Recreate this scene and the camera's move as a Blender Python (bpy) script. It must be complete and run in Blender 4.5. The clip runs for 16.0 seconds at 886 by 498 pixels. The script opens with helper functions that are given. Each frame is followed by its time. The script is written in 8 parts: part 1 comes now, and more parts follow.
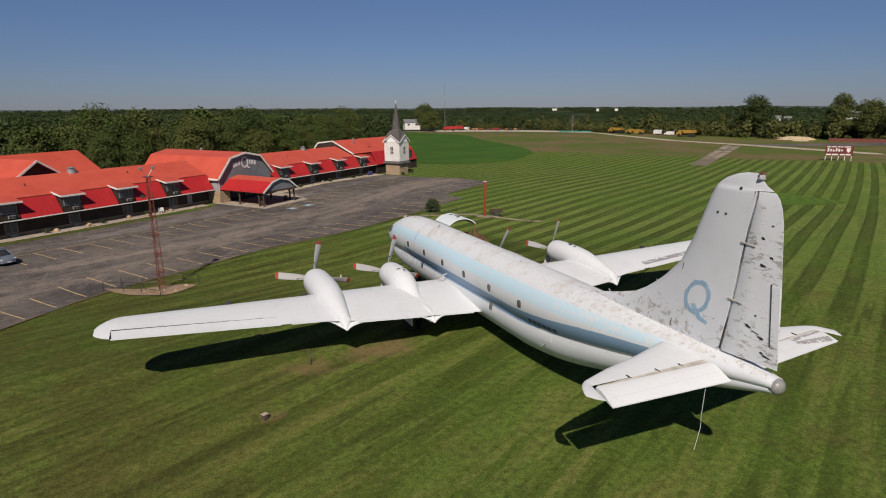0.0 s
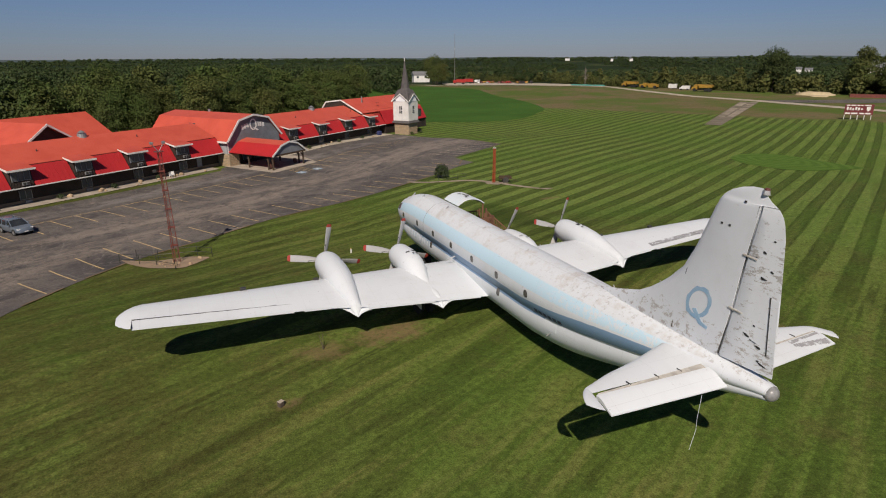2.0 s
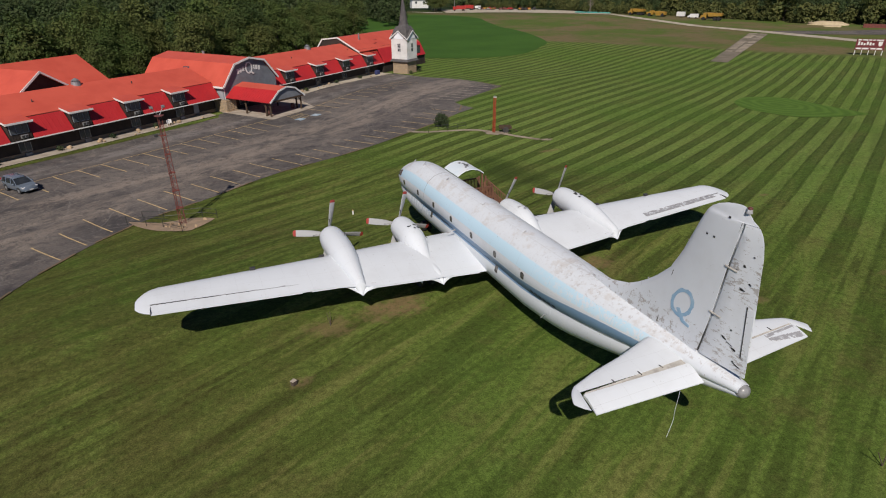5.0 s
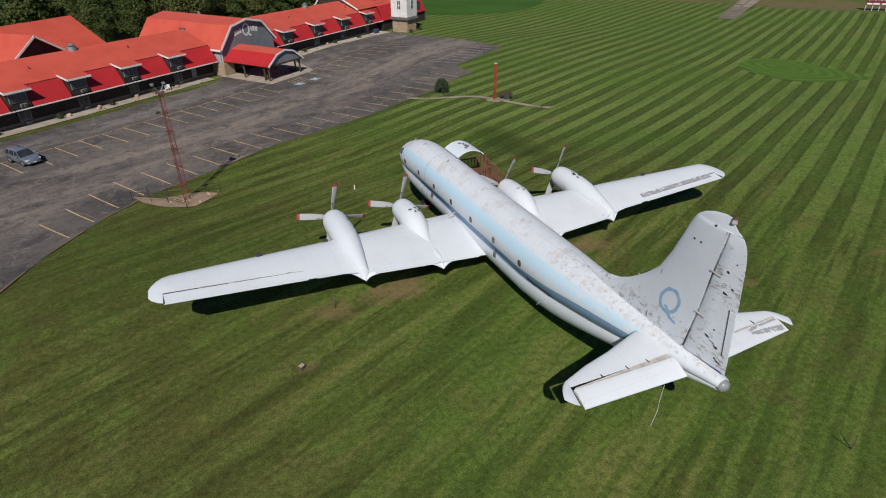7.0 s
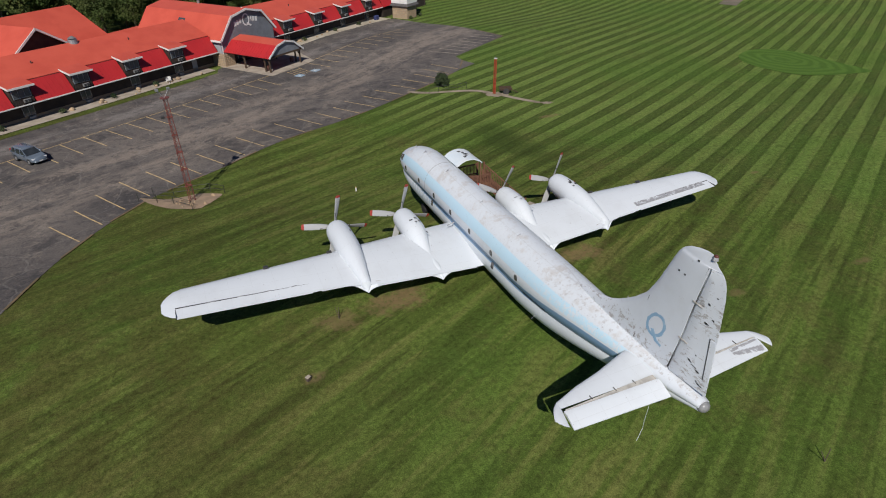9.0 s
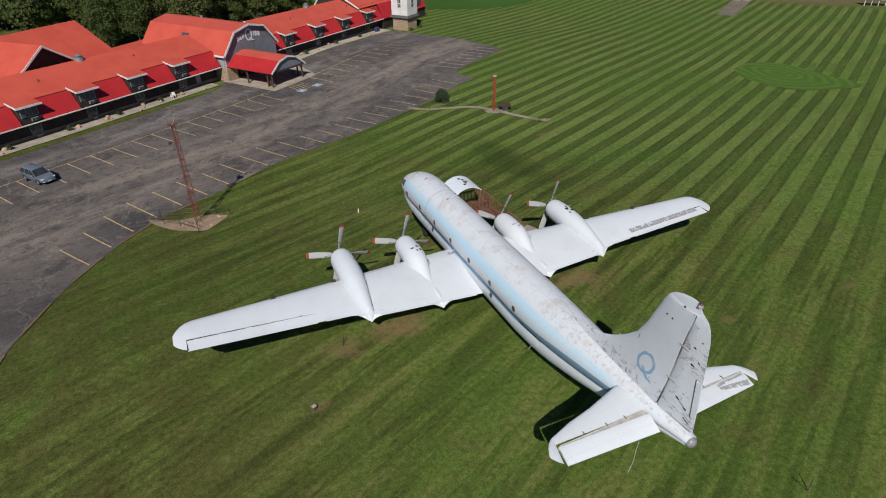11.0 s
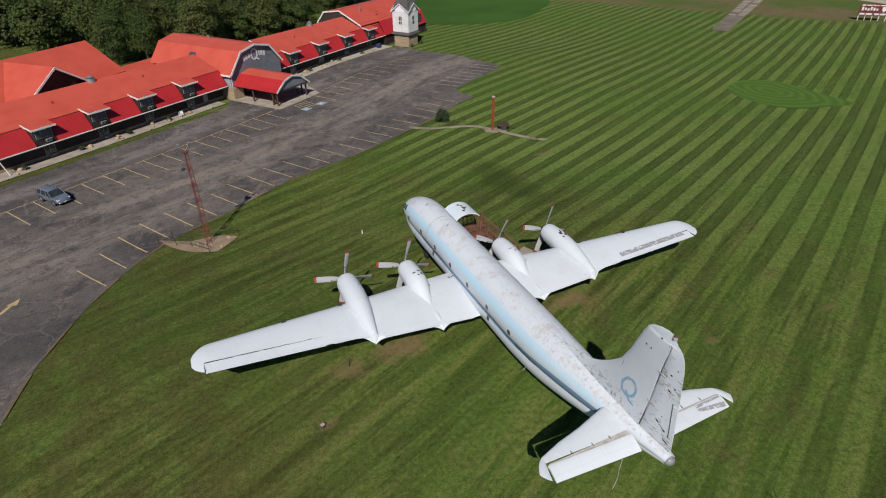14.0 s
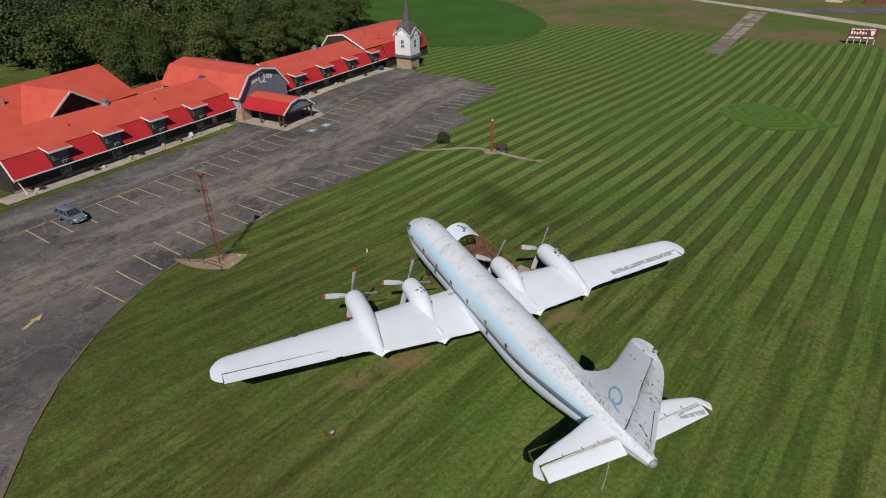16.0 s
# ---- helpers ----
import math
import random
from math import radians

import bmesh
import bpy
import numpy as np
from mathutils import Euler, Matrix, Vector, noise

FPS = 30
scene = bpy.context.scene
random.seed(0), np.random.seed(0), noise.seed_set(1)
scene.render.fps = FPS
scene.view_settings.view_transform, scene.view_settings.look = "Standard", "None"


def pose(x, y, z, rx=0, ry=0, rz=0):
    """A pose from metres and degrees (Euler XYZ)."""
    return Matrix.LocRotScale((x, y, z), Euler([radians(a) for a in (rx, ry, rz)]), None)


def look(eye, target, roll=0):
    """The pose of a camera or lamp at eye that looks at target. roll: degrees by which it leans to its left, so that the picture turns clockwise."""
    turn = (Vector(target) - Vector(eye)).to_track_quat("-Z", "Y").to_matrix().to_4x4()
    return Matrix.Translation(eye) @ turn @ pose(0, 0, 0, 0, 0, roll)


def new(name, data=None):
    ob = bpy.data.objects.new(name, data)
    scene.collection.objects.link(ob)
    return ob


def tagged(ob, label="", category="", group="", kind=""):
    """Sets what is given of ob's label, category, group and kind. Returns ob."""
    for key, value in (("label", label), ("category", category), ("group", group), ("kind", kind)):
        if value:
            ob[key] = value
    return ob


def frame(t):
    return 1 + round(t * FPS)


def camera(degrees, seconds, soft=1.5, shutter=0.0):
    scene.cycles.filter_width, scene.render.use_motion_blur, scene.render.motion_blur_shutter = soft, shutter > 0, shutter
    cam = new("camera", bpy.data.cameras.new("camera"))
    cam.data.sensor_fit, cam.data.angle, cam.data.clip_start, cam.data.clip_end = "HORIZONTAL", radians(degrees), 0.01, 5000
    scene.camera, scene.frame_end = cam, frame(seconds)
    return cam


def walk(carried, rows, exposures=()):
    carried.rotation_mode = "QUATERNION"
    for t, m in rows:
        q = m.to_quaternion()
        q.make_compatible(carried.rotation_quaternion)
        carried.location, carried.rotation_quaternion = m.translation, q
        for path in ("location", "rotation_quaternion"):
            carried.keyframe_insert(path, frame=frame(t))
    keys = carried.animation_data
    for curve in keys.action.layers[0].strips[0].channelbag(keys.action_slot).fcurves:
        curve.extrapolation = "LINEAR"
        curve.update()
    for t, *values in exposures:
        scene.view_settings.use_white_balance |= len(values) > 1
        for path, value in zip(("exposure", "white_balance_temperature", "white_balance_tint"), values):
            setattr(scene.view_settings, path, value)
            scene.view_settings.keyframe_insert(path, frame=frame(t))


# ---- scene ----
cam = camera(75.8, 16.0, 1.1)
PATH = [
    (0, (-17.385, -28.692, 13.68), (-16.545, -26.942, 13.197), -0.3),
    (0.5, (-17.362, -28.689, 14.174), (-16.55, -26.938, 13.652), -0.3),
    (1, (-17.347, -28.676, 14.668), (-16.545, -26.932, 14.107), -0.3),
    (1.5, (-17.34, -28.683, 15.176), (-16.543, -26.95, 14.575), -0.3),
    (2, (-17.342, -28.691, 15.727), (-16.551, -26.969, 15.087), -0.3),
    (2.5, (-17.362, -28.699, 16.265), (-16.576, -26.99, 15.587), -0.3),
    (3, (-17.375, -28.714, 16.801), (-16.596, -27.017, 16.084), -0.3),
    (3.5, (-17.376, -28.721, 17.322), (-16.605, -27.037, 16.566), -0.4),
    (4, (-17.419, -28.728, 17.823), (-16.653, -27.059, 17.031), -0.4),
    (6.5, (-17.421, -28.858, 20.606), (-16.695, -27.268, 19.635), -0.5),
    (7, (-17.4, -28.867, 21.142), (-16.682, -27.294, 20.137), -0.5),
    (7.5, (-17.391, -28.9, 21.731), (-16.682, -27.344, 20.693), -0.5),
    (8, (-17.387, -28.899, 22.384), (-16.685, -27.359, 21.319), -0.5),
    (8.5, (-17.365, -28.921, 23.083), (-16.665, -27.383, 22.012), -0.5),
    (9, (-17.394, -28.949, 23.725), (-16.692, -27.411, 22.657), -0.4),
    (11.5, (-17.447, -29.148, 26.573), (-16.745, -27.607, 25.509), -0.5),
    (12, (-17.464, -29.307, 26.976), (-16.763, -27.765, 25.913), -0.5),
    (12.5, (-17.535, -29.5, 27.416), (-16.834, -27.957, 26.354), -0.5),
    (13, (-17.617, -29.75, 27.837), (-16.917, -28.206, 26.775), -0.5),
    (13.5, (-17.754, -30.011, 28.223), (-17.054, -28.468, 27.161), -0.5),
    (14, (-17.928, -30.34, 28.707), (-17.224, -28.788, 27.66), -0.6),
    (14.5, (-18.138, -30.718, 29.243), (-17.427, -29.152, 28.221), -0.5),
    (15, (-18.36, -31.206, 29.79), (-17.644, -29.629, 28.79), -0.5),
    (15.5, (-18.655, -31.776, 30.166), (-17.939, -30.199, 29.166), -0.5),
    (16, (-19.025, -32.448, 30.442), (-18.309, -30.871, 29.443), -0.5),
]
walk(cam, [(t, look(eye, target, roll)) for t, eye, target, roll in PATH], [(0.0, 0.02, 7150, 13), (4.0, 0.0, 6900, 13), (7.0, 0.0, 6400, 10), (16.0, 0.0, 6380, 10)])

# ---- light ----
SUN_WAY = Vector((0.489, 0.872, -0.95)).normalized()
world = bpy.data.worlds.new("sky")
scene.world = world
world.use_nodes = True
wn = world.node_tree
sky = wn.nodes.new("ShaderNodeTexSky")
sky.sky_type, sky.sun_disc = "NISHITA", False
sky.sun_elevation = math.asin(-SUN_WAY.z)
sky.sun_rotation = math.atan2(-SUN_WAY.x, -SUN_WAY.y)
sky.air_density, sky.dust_density, sky.ozone_density = 1.1, 0.05, 5.0
# a clear, slightly hazy late-summer sky: deep blue above, slate blue low down
way = wn.nodes.new("ShaderNodeTexCoord")
split = wn.nodes.new("ShaderNodeSeparateXYZ")
wn.links.new(way.outputs["Generated"], split.inputs[0])
rise = wn.nodes.new("ShaderNodeMapRange")
rise.inputs["From Min"].default_value, rise.inputs["From Max"].default_value = 0.0, 0.22
wn.links.new(split.outputs[2], rise.inputs["Value"])
hue = wn.nodes.new("ShaderNodeMix")
hue.data_type = "RGBA"
hue.inputs[6].default_value = (0.56, 0.72, 1.22, 1)
hue.inputs[7].default_value = (0.80, 0.92, 1.24, 1)
wn.links.new(rise.outputs[0], hue.inputs[0])
deep = wn.nodes.new("ShaderNodeMapRange")
deep.interpolation_type = "SMOOTHSTEP"
deep.inputs["From Min"].default_value, deep.inputs["From Max"].default_value = 0.15, 0.75
wn.links.new(split.outputs[2], deep.inputs["Value"])
zenith = wn.nodes.new("ShaderNodeMix")
zenith.data_type = "RGBA"
zenith.inputs[7].default_value = (0.40, 0.49, 0.74, 1)
wn.links.new(deep.outputs[0], zenith.inputs[0])
wn.links.new(hue.outputs[2], zenith.inputs[6])
tint = wn.nodes.new("ShaderNodeMix")
tint.data_type, tint.blend_type = "RGBA", "MULTIPLY"
tint.inputs[0].default_value = 1.0
wn.links.new(zenith.outputs[2], tint.inputs[7])
wn.links.new(sky.outputs[0], tint.inputs[6])
wn.links.new(tint.outputs[2], wn.nodes["Background"].inputs[0])
wn.nodes["Background"].inputs[1].default_value = 0.042
sun = new("sun", bpy.data.lights.new("sun", "SUN"))
sun.data.energy, sun.data.angle, sun.data.color = 4.5, radians(0.53), (1.0, 0.95, 0.88)
sun.matrix_world = look((0, 0, 60), Vector((0, 0, 60)) + SUN_WAY)
scene.view_settings.exposure = 0.0


# ---- material tools ----
class Mat:
    """A node material with a principled surface and short helpers."""

    def __init__(self, name, colour=(0.5, 0.5, 0.5), rough=0.6, metal=0.0, spec=0.5):
        self.m = bpy.data.materials.new(name)
        self.m.use_nodes = True
        self.t = self.m.node_tree
        self.b = self.t.nodes["Principled BSDF"]
        self.b.inputs["Base Color"].default_value = (*colour, 1)
        self.b.inputs["Roughness"].default_value = rough
        self.b.inputs["Metallic"].default_value = metal
        self.b.inputs["Specular IOR Level"].default_value = spec
        self.co = None

    def n(self, kind, **props):
        node = self.t.nodes.new("ShaderNode" + kind)
        for k, v in props.items():
            if k == "operation":
                node.operation = v
            elif k == "blend":
                node.data_type, node.blend_type = "RGBA", v
            elif k == "attr":
                node.attribute_name = v
        return node

    def put(self, socket, value):
        if hasattr(value, "is_output"):
            self.t.links.new(value, socket)
        elif isinstance(value, tuple) and len(value) == 3 and socket.type == "RGBA":
            socket.default_value = (*value, 1)
        else:
            socket.default_value = value

    def place(self, space="Object"):
        if self.co is None:
            self.co = self.n("TexCoord")
        return self.co.outputs[space]

    def noise(self, scale, detail=4.0, rough=0.55, at=None, stretch=None):
        node = self.n("TexNoise")
        at = self.place() if at is None else at
        if stretch:
            mp = self.n("Mapping")
            self.put(mp.inputs["Vector"], at)
            mp.inputs["Scale"].default_value = stretch
            at = mp.outputs[0]
        self.put(node.inputs["Vector"], at)
        node.inputs["Scale"].default_value = scale
        node.inputs["Detail"].default_value = detail
        node.inputs["Roughness"].default_value = rough
        return node.outputs["Fac"]

    def math(self, op, a, b=0.0, c=0.0):
        node = self.n("Math", operation=op)
        for s, v in zip(node.inputs, (a, b, c)):
            self.put(s, v)
        return node.outputs[0]

    def step(self, v, a, b):
        """0 below a, 1 above b, smooth between (a > b turns it round)."""
        node = self.n("MapRange")
        node.interpolation_type = "SMOOTHSTEP"
        self.put(node.inputs["Value"], v)
        lo, hi = (a, b) if a < b else (b, a)
        node.inputs["From Min"].default_value, node.inputs["From Max"].default_value = lo, hi
        node.inputs["To Min"].default_value = 0.0 if a < b else 1.0
        node.inputs["To Max"].default_value = 1.0 if a < b else 0.0
        return node.outputs[0]

    def mix(self, f, a, b, blend="MIX"):
        node = self.n("Mix", blend=blend)
        self.put(node.inputs[0], f)
        self.put(node.inputs[6], a)
        self.put(node.inputs[7], b)
        return node.outputs[2]

    def xyz(self, at=None):
        node = self.n("SeparateXYZ")
        self.put(node.inputs[0], self.place() if at is None else at)
        return node.outputs

    def attr(self, name):
        return self.n("Attribute", attr=name).outputs["Fac"]

    def chance(self):
        return self.n("ObjectInfo").outputs["Random"]

    def island(self):
        return self.n("NewGeometry").outputs["Random Per Island"]

    def colour(self, c):
        self.put(self.b.inputs["Base Color"], c)
        return self

    def rough(self, r):
        self.put(self.b.inputs["Roughness"], r)
        return self

    def bump(self, h, strength=0.3, distance=0.02):
        node = self.n("Bump")
        node.inputs["Strength"].default_value = strength
        node.inputs["Distance"].default_value = distance
        self.put(node.inputs["Height"], h)
        self.put(self.b.inputs["Normal"], node.outputs[0])
        return self


def mottled(name, a, b, scale, rough=0.7, fine=None, bump=0.2, dist=0.01, spec=0.4, vary=0.0, metal=0.0):
    """Two tones in broad blotches with a finer grain."""
    m = Mat(name, a, rough, metal, spec)
    n1 = m.noise(scale, 4, 0.6)
    n2 = m.noise(fine or scale * 9, 3, 0.6)
    c = m.mix(m.step(n1, 0.35, 0.65), a, b)
    c = m.mix(m.math("MULTIPLY", n2, 0.35), c, tuple(x * 0.6 for x in a))
    if vary:
        c = m.mix(m.math("MULTIPLY", m.chance(), vary), c, tuple(x * 0.45 for x in b))
    m.colour(c)
    m.bump(n2, bump, dist)
    return m


# ---- mesh tools ----
def thing(name, label, category, at=(0, 0, 0), turn=(0, 0, 0), group="", kind=""):
    ob = new(name)
    ob.matrix_basis = pose(*at, *turn)
    return tagged(ob, label, category, group, kind)


def finish(bm, name, mat, smooth=0.0):
    me = bpy.data.meshes.new(name)
    bm.to_mesh(me)
    bm.free()
    for m in mat if isinstance(mat, (list, tuple)) else [mat]:
        me.materials.append(m.m if isinstance(m, Mat) else m)
    if smooth:
        me.polygons.foreach_set("use_smooth", [True] * len(me.polygons))
        me.set_sharp_from_angle(angle=radians(smooth))
    return me


def part(name, bm, mat, parent, label="", smooth=0.0):
    """Links a bmesh (or a mesh) as one mesh object under a thing or a part."""
    me = bm if isinstance(bm, bpy.types.Mesh) else finish(bm, name, mat, smooth)
    ob = new(name, me)
    ob.parent = parent
    return tagged(ob, label)


def solo(name, bm, mat, label, category="", kind="", group="", smooth=0.0):
    ob = new(name, finish(bm, name, mat, smooth))
    return tagged(ob, label, category, group, kind)


def box(bm, x0, x1, y0, y1, z0, z1, bevel=0.0):
    vs = [bm.verts.new(p) for p in ((x0, y0, z0), (x1, y0, z0), (x1, y1, z0), (x0, y1, z0), (x0, y0, z1), (x1, y0, z1), (x1, y1, z1), (x0, y1, z1))]
    fs = [bm.faces.new([vs[i] for i in f]) for f in ((3, 2, 1, 0), (4, 5, 6, 7), (0, 1, 5, 4), (1, 2, 6, 5), (2, 3, 7, 6), (3, 0, 4, 7))]
    if bevel:
        bmesh.ops.bevel(bm, geom=list({e for f in fs for e in f.edges}), offset=bevel, segments=1, affect="EDGES")
    return bm


def boxed(*args, bevel=0.0):
    return box(bmesh.new(), *args, bevel=bevel)


def loft(bm, rings, cap0=True, cap1=True, closed=True):
    """Skins rings of equally many points."""
    vs = [[bm.verts.new(p) for p in r] for r in rings]
    n = len(rings[0])
    for a, b in zip(vs, vs[1:]):
        for i in range(n if closed else n - 1):
            j = (i + 1) % n
            bm.faces.new((a[i], a[j], b[j], b[i]))
    if cap0:
        bm.faces.new(vs[0][::-1])
    if cap1:
        bm.faces.new(vs[-1])
    return bm


def rod(bm, p0, p1, r0, r1=None, n=8):
    p0, p1 = Vector(p0), Vector(p1)
    r1 = r0 if r1 is None else r1
    q = (p1 - p0).to_track_quat("Z", "Y")
    ring = lambda c, r: [c + q @ Vector((r * math.cos(6.28318 * i / n), r * math.sin(6.28318 * i / n), 0)) for i in range(n)]
    return loft(bm, [ring(p0, r0), ring(p1, r1)])


def prism(bm, poly, axis, a, b):
    """Pushes a flat outline along an axis from a to b. The outline is in the two other axes, in order."""
    def at(p, v):
        return {"x": (v, p[0], p[1]), "y": (p[0], v, p[1]), "z": (p[0], p[1], v)}[axis]
    loft(bm, [[at(p, a) for p in poly], [at(p, b) for p in poly]])
    bmesh.ops.recalc_face_normals(bm, faces=bm.faces)
    return bm


def slab(bm, quad, thick):
    """A plate: four corners, thickened downward along its normal."""
    p = [Vector(q) for q in quad]
    n = (p[1] - p[0]).cross(p[3] - p[0]).normalized()
    if n.z < 0:
        n = -n
    loft(bm, [p, [q - n * thick for q in p]])
    bmesh.ops.recalc_face_normals(bm, faces=bm.faces)
    return bm


def ease(a, b, v):
    t = np.clip((v - a) / (b - a), 0, 1)
    return t * t * (3 - 2 * t)


def blend(stations, v, power=1.0):
    """Smooth values between stations (first number: the place)."""
    s = np.array(sorted(stations), float)
    x = s[:, 0]
    out = []
    for k in range(1, s.shape[1]):
        y = s[:, k]
        d = np.gradient(y, x)
        i = int(np.clip(np.searchsorted(x, v) - 1, 0, len(x) - 2))
        h = x[i + 1] - x[i]
        t = (v - x[i]) / h
        sl = (y[i + 1] - y[i]) / h
        d0, d1 = d[i], d[i + 1]
        if sl == 0:
            d0 = d1 = 0
        else:
            d0 = 0 if d0 * sl < 0 else math.copysign(min(abs(d0), 3 * abs(sl)), sl)
            d1 = 0 if d1 * sl < 0 else math.copysign(min(abs(d1), 3 * abs(sl)), sl)
        out.append((2 * t**3 - 3 * t**2 + 1) * y[i] + (t**3 - 2 * t**2 + t) * h * d0 + (-2 * t**3 + 3 * t**2) * y[i + 1] + (t**3 - t**2) * h * d1)
    return out


# ---- the lie of the land ----
def lie(x, y):
    """Height of the ground: a low rise under the aircraft that falls away to the car park and the fields."""
    x, y = np.asarray(x, float), np.asarray(y, float)
    z = -(2.3 + 0.5 * (1 - ease(0, 20, x))) * ease(2, 32, y)
    z = z - 0.7 * ease(34, 70, y) * (1 - ease(5, 30, x))
    z = z - 1.0 * ease(20, 60, -x) * (1 - ease(4, 32, y))
    z = z - 0.9 * ease(12, 45, x) * (1 - ease(0, 30, y))
    z = z - 0.8 * ease(45, 95, x)
    z = z - 1.1 * ease(84, 106, y) * ease(5, 30, x) * (1 - ease(60, 110, x))
    r = np.hypot(x, y)
    far = ease(330, 900, r)
    z = z - 14 * far
    hills = 9 * np.sin(x / 310 + 1.3) * np.cos(y / 270 + 0.4) + 7 * np.sin((x + 0.7 * y) / 190) + 12 * np.sin(r / 520 + 2.1 * np.sin(x / 900))
    z = z + far * ease(500, 1500, r) * hills * 0.36 + 12 * ease(1800, 4500, r)
    return z


def h(x, y):
    return float(lie(x, y))


def axis_steps(lo, hi, near_lo, near_hi, step, grow):
    v = list(np.arange(near_lo, near_hi + 0.1, step))
    d = step
    while v[-1] < hi:
        d *= grow
        v.append(v[-1] + d)
    d = step
    while v[0] > lo:
        d *= grow
        v.insert(0, v[0] - d)
    return np.array(v)


def sheet(name, outline, mat, rise, label, category, cell=3.0, kind="structure"):
    """A thin sheet over the ground inside an outline, cut into cells that follow the lie of the land."""
    bm = bmesh.new()
    bm.faces.new([bm.verts.new((x, y, 0)) for x, y in outline])
    xs, ys = [p[0] for p in outline], [p[1] for p in outline]
    for k, vals in ((0, xs), (1, ys)):
        for c in np.arange(min(vals) + cell, max(vals), cell):
            no = Vector((1, 0, 0) if k == 0 else (0, 1, 0))
            bmesh.ops.bisect_plane(bm, geom=bm.verts[:] + bm.edges[:] + bm.faces[:], plane_co=no * c, plane_no=no)
    bmesh.ops.triangulate(bm, faces=bm.faces)
    for v in bm.verts:
        v.co.z = h(v.co.x, v.co.y) + rise
    bmesh.ops.recalc_face_normals(bm, faces=bm.faces)
    if sum(f.normal.z for f in bm.faces) < 0:
        bmesh.ops.reverse_faces(bm, faces=bm.faces)
    return solo(name, bm, mat, label, category, kind)


def curve_points(ctrl, n=8):
    """A smooth line through control points."""
    p = [np.array(c, float) for c in ctrl]
    out = []
    for i in range(len(p) - 1):
        a, b, c, d = p[max(i - 1, 0)], p[i], p[i + 1], p[min(i + 2, len(p) - 1)]
        for t in np.arange(n) / n:
            out.append(tuple(0.5 * (2 * b + (c - a) * t + (2 * a - 5 * b + 4 * c - d) * t**2 + (3 * b - a - 3 * c + d) * t**3)))
    out.append(tuple(p[-1]))
    return out


# ---- ground materials ----
def lawn_material():
    m = Mat("mown_grass", (0.06, 0.1, 0.02), 0.9, 0, 0.06)
    x, y, _ = m.xyz()
    M = m.math
    # the mower's lanes: straight, swinging a little further round over the open field
    ahead = M("MAXIMUM", x, 0.0)
    hx = M("ADD", M("MULTIPLY", x, 0.425), M("MULTIPLY", M("MULTIPLY", ahead, ahead), 0.00024))
    v = M("SUBTRACT", M("MULTIPLY", y, 0.9135), hx)
    along = M("ADD", M("MULTIPLY", x, 0.9135), M("MULTIPLY", y, 0.425))
    v = M("ADD", v, M("MULTIPLY", M("SUBTRACT", m.noise(0.045, 2, 0.5), 0.5), 0.5))
    v = M("ADD", v, M("MULTIPLY", M("SUBTRACT", m.noise(1.1, 4, 0.65), 0.5), 0.22))
    s = M("SINE", M("MULTIPLY", M("ADD", v, 0.85), 6.28318 / 3.0))
    lane = m.step(s, -0.16, 0.20)
    broad = m.noise(0.035, 4, 0.6)
    mid = m.noise(0.42, 5, 0.65)
    fine = m.noise(3.1, 6, 0.72)
    blade = m.noise(13.0, 5, 0.75)
    # lanes are plain over the open field, faint beside and behind the aircraft
    clear = m.step(M("ADD", x, M("MULTIPLY", M("SUBTRACT", m.noise(0.09, 3, 0.6), 0.5), 12.0)), -4.0, 16.0)
    open_field = m.step(M("ADD", x, M("MULTIPLY", y, 0.6)), 16.0, 48.0)
    worn = m.step(m.noise(0.13, 4, 0.65), 0.26, 0.52)
    strength = M("MINIMUM", M("ADD", M("ADD", M("MULTIPLY", worn, 0.42), M("MULTIPLY", clear, 0.06)), M("MULTIPLY", open_field, 0.54)), 0.9)
    half = (0.088, 0.118, 0.025)
    dark = m.mix(open_field, (0.050, 0.066, 0.014), (0.064, 0.094, 0.021))
    light = m.mix(open_field, (0.116, 0.152, 0.034), (0.138, 0.198, 0.046))
    c = m.mix(strength, half, m.mix(lane, dark, light))
    # wheel marks down both edges of the dark lanes, pale clippings beside them
    rim = m.step(M("ABSOLUTE", M("ADD", s, 0.34)), 0.34, 0.06)
    c = m.mix(M("MULTIPLY", rim, M("MULTIPLY", M("ADD", M("ADD", 0.10, M("MULTIPLY", clear, 0.46)), M("MULTIPLY", open_field, 0.20)), m.step(m.noise(0.3, 4, 0.7), 0.36, 0.58))), c, (0.034, 0.046, 0.011))
    chaff = m.step(M("ABSOLUTE", M("SUBTRACT", s, 0.46)), 0.26, 0.05)
    c = m.mix(M("MULTIPLY", chaff, M("MULTIPLY", m.step(m.noise(0.2, 4, 0.7), 0.46, 0.66), M("ADD", 0.12, M("MULTIPLY", open_field, 0.30)))), c, (0.190, 0.195, 0.070))
    # pressed grass runs along the lanes in soft uneven streaks
    run = m.n("CombineXYZ")
    m.put(run.inputs[0], M("MULTIPLY", along, 0.06))
    m.put(run.inputs[1], M("MULTIPLY", v, 0.80))
    streak = m.noise(1.0, 5, 0.62, at=run.outputs[0])
    near = m.step(M("ADD", M("ABSOLUTE", M("ADD", x, 1.0)), M("ABSOLUTE", M("ADD", y, 9.0))), 30.0, 8.0)
    even = M("SUBTRACT", 1.0, M("MULTIPLY", open_field, 0.65))
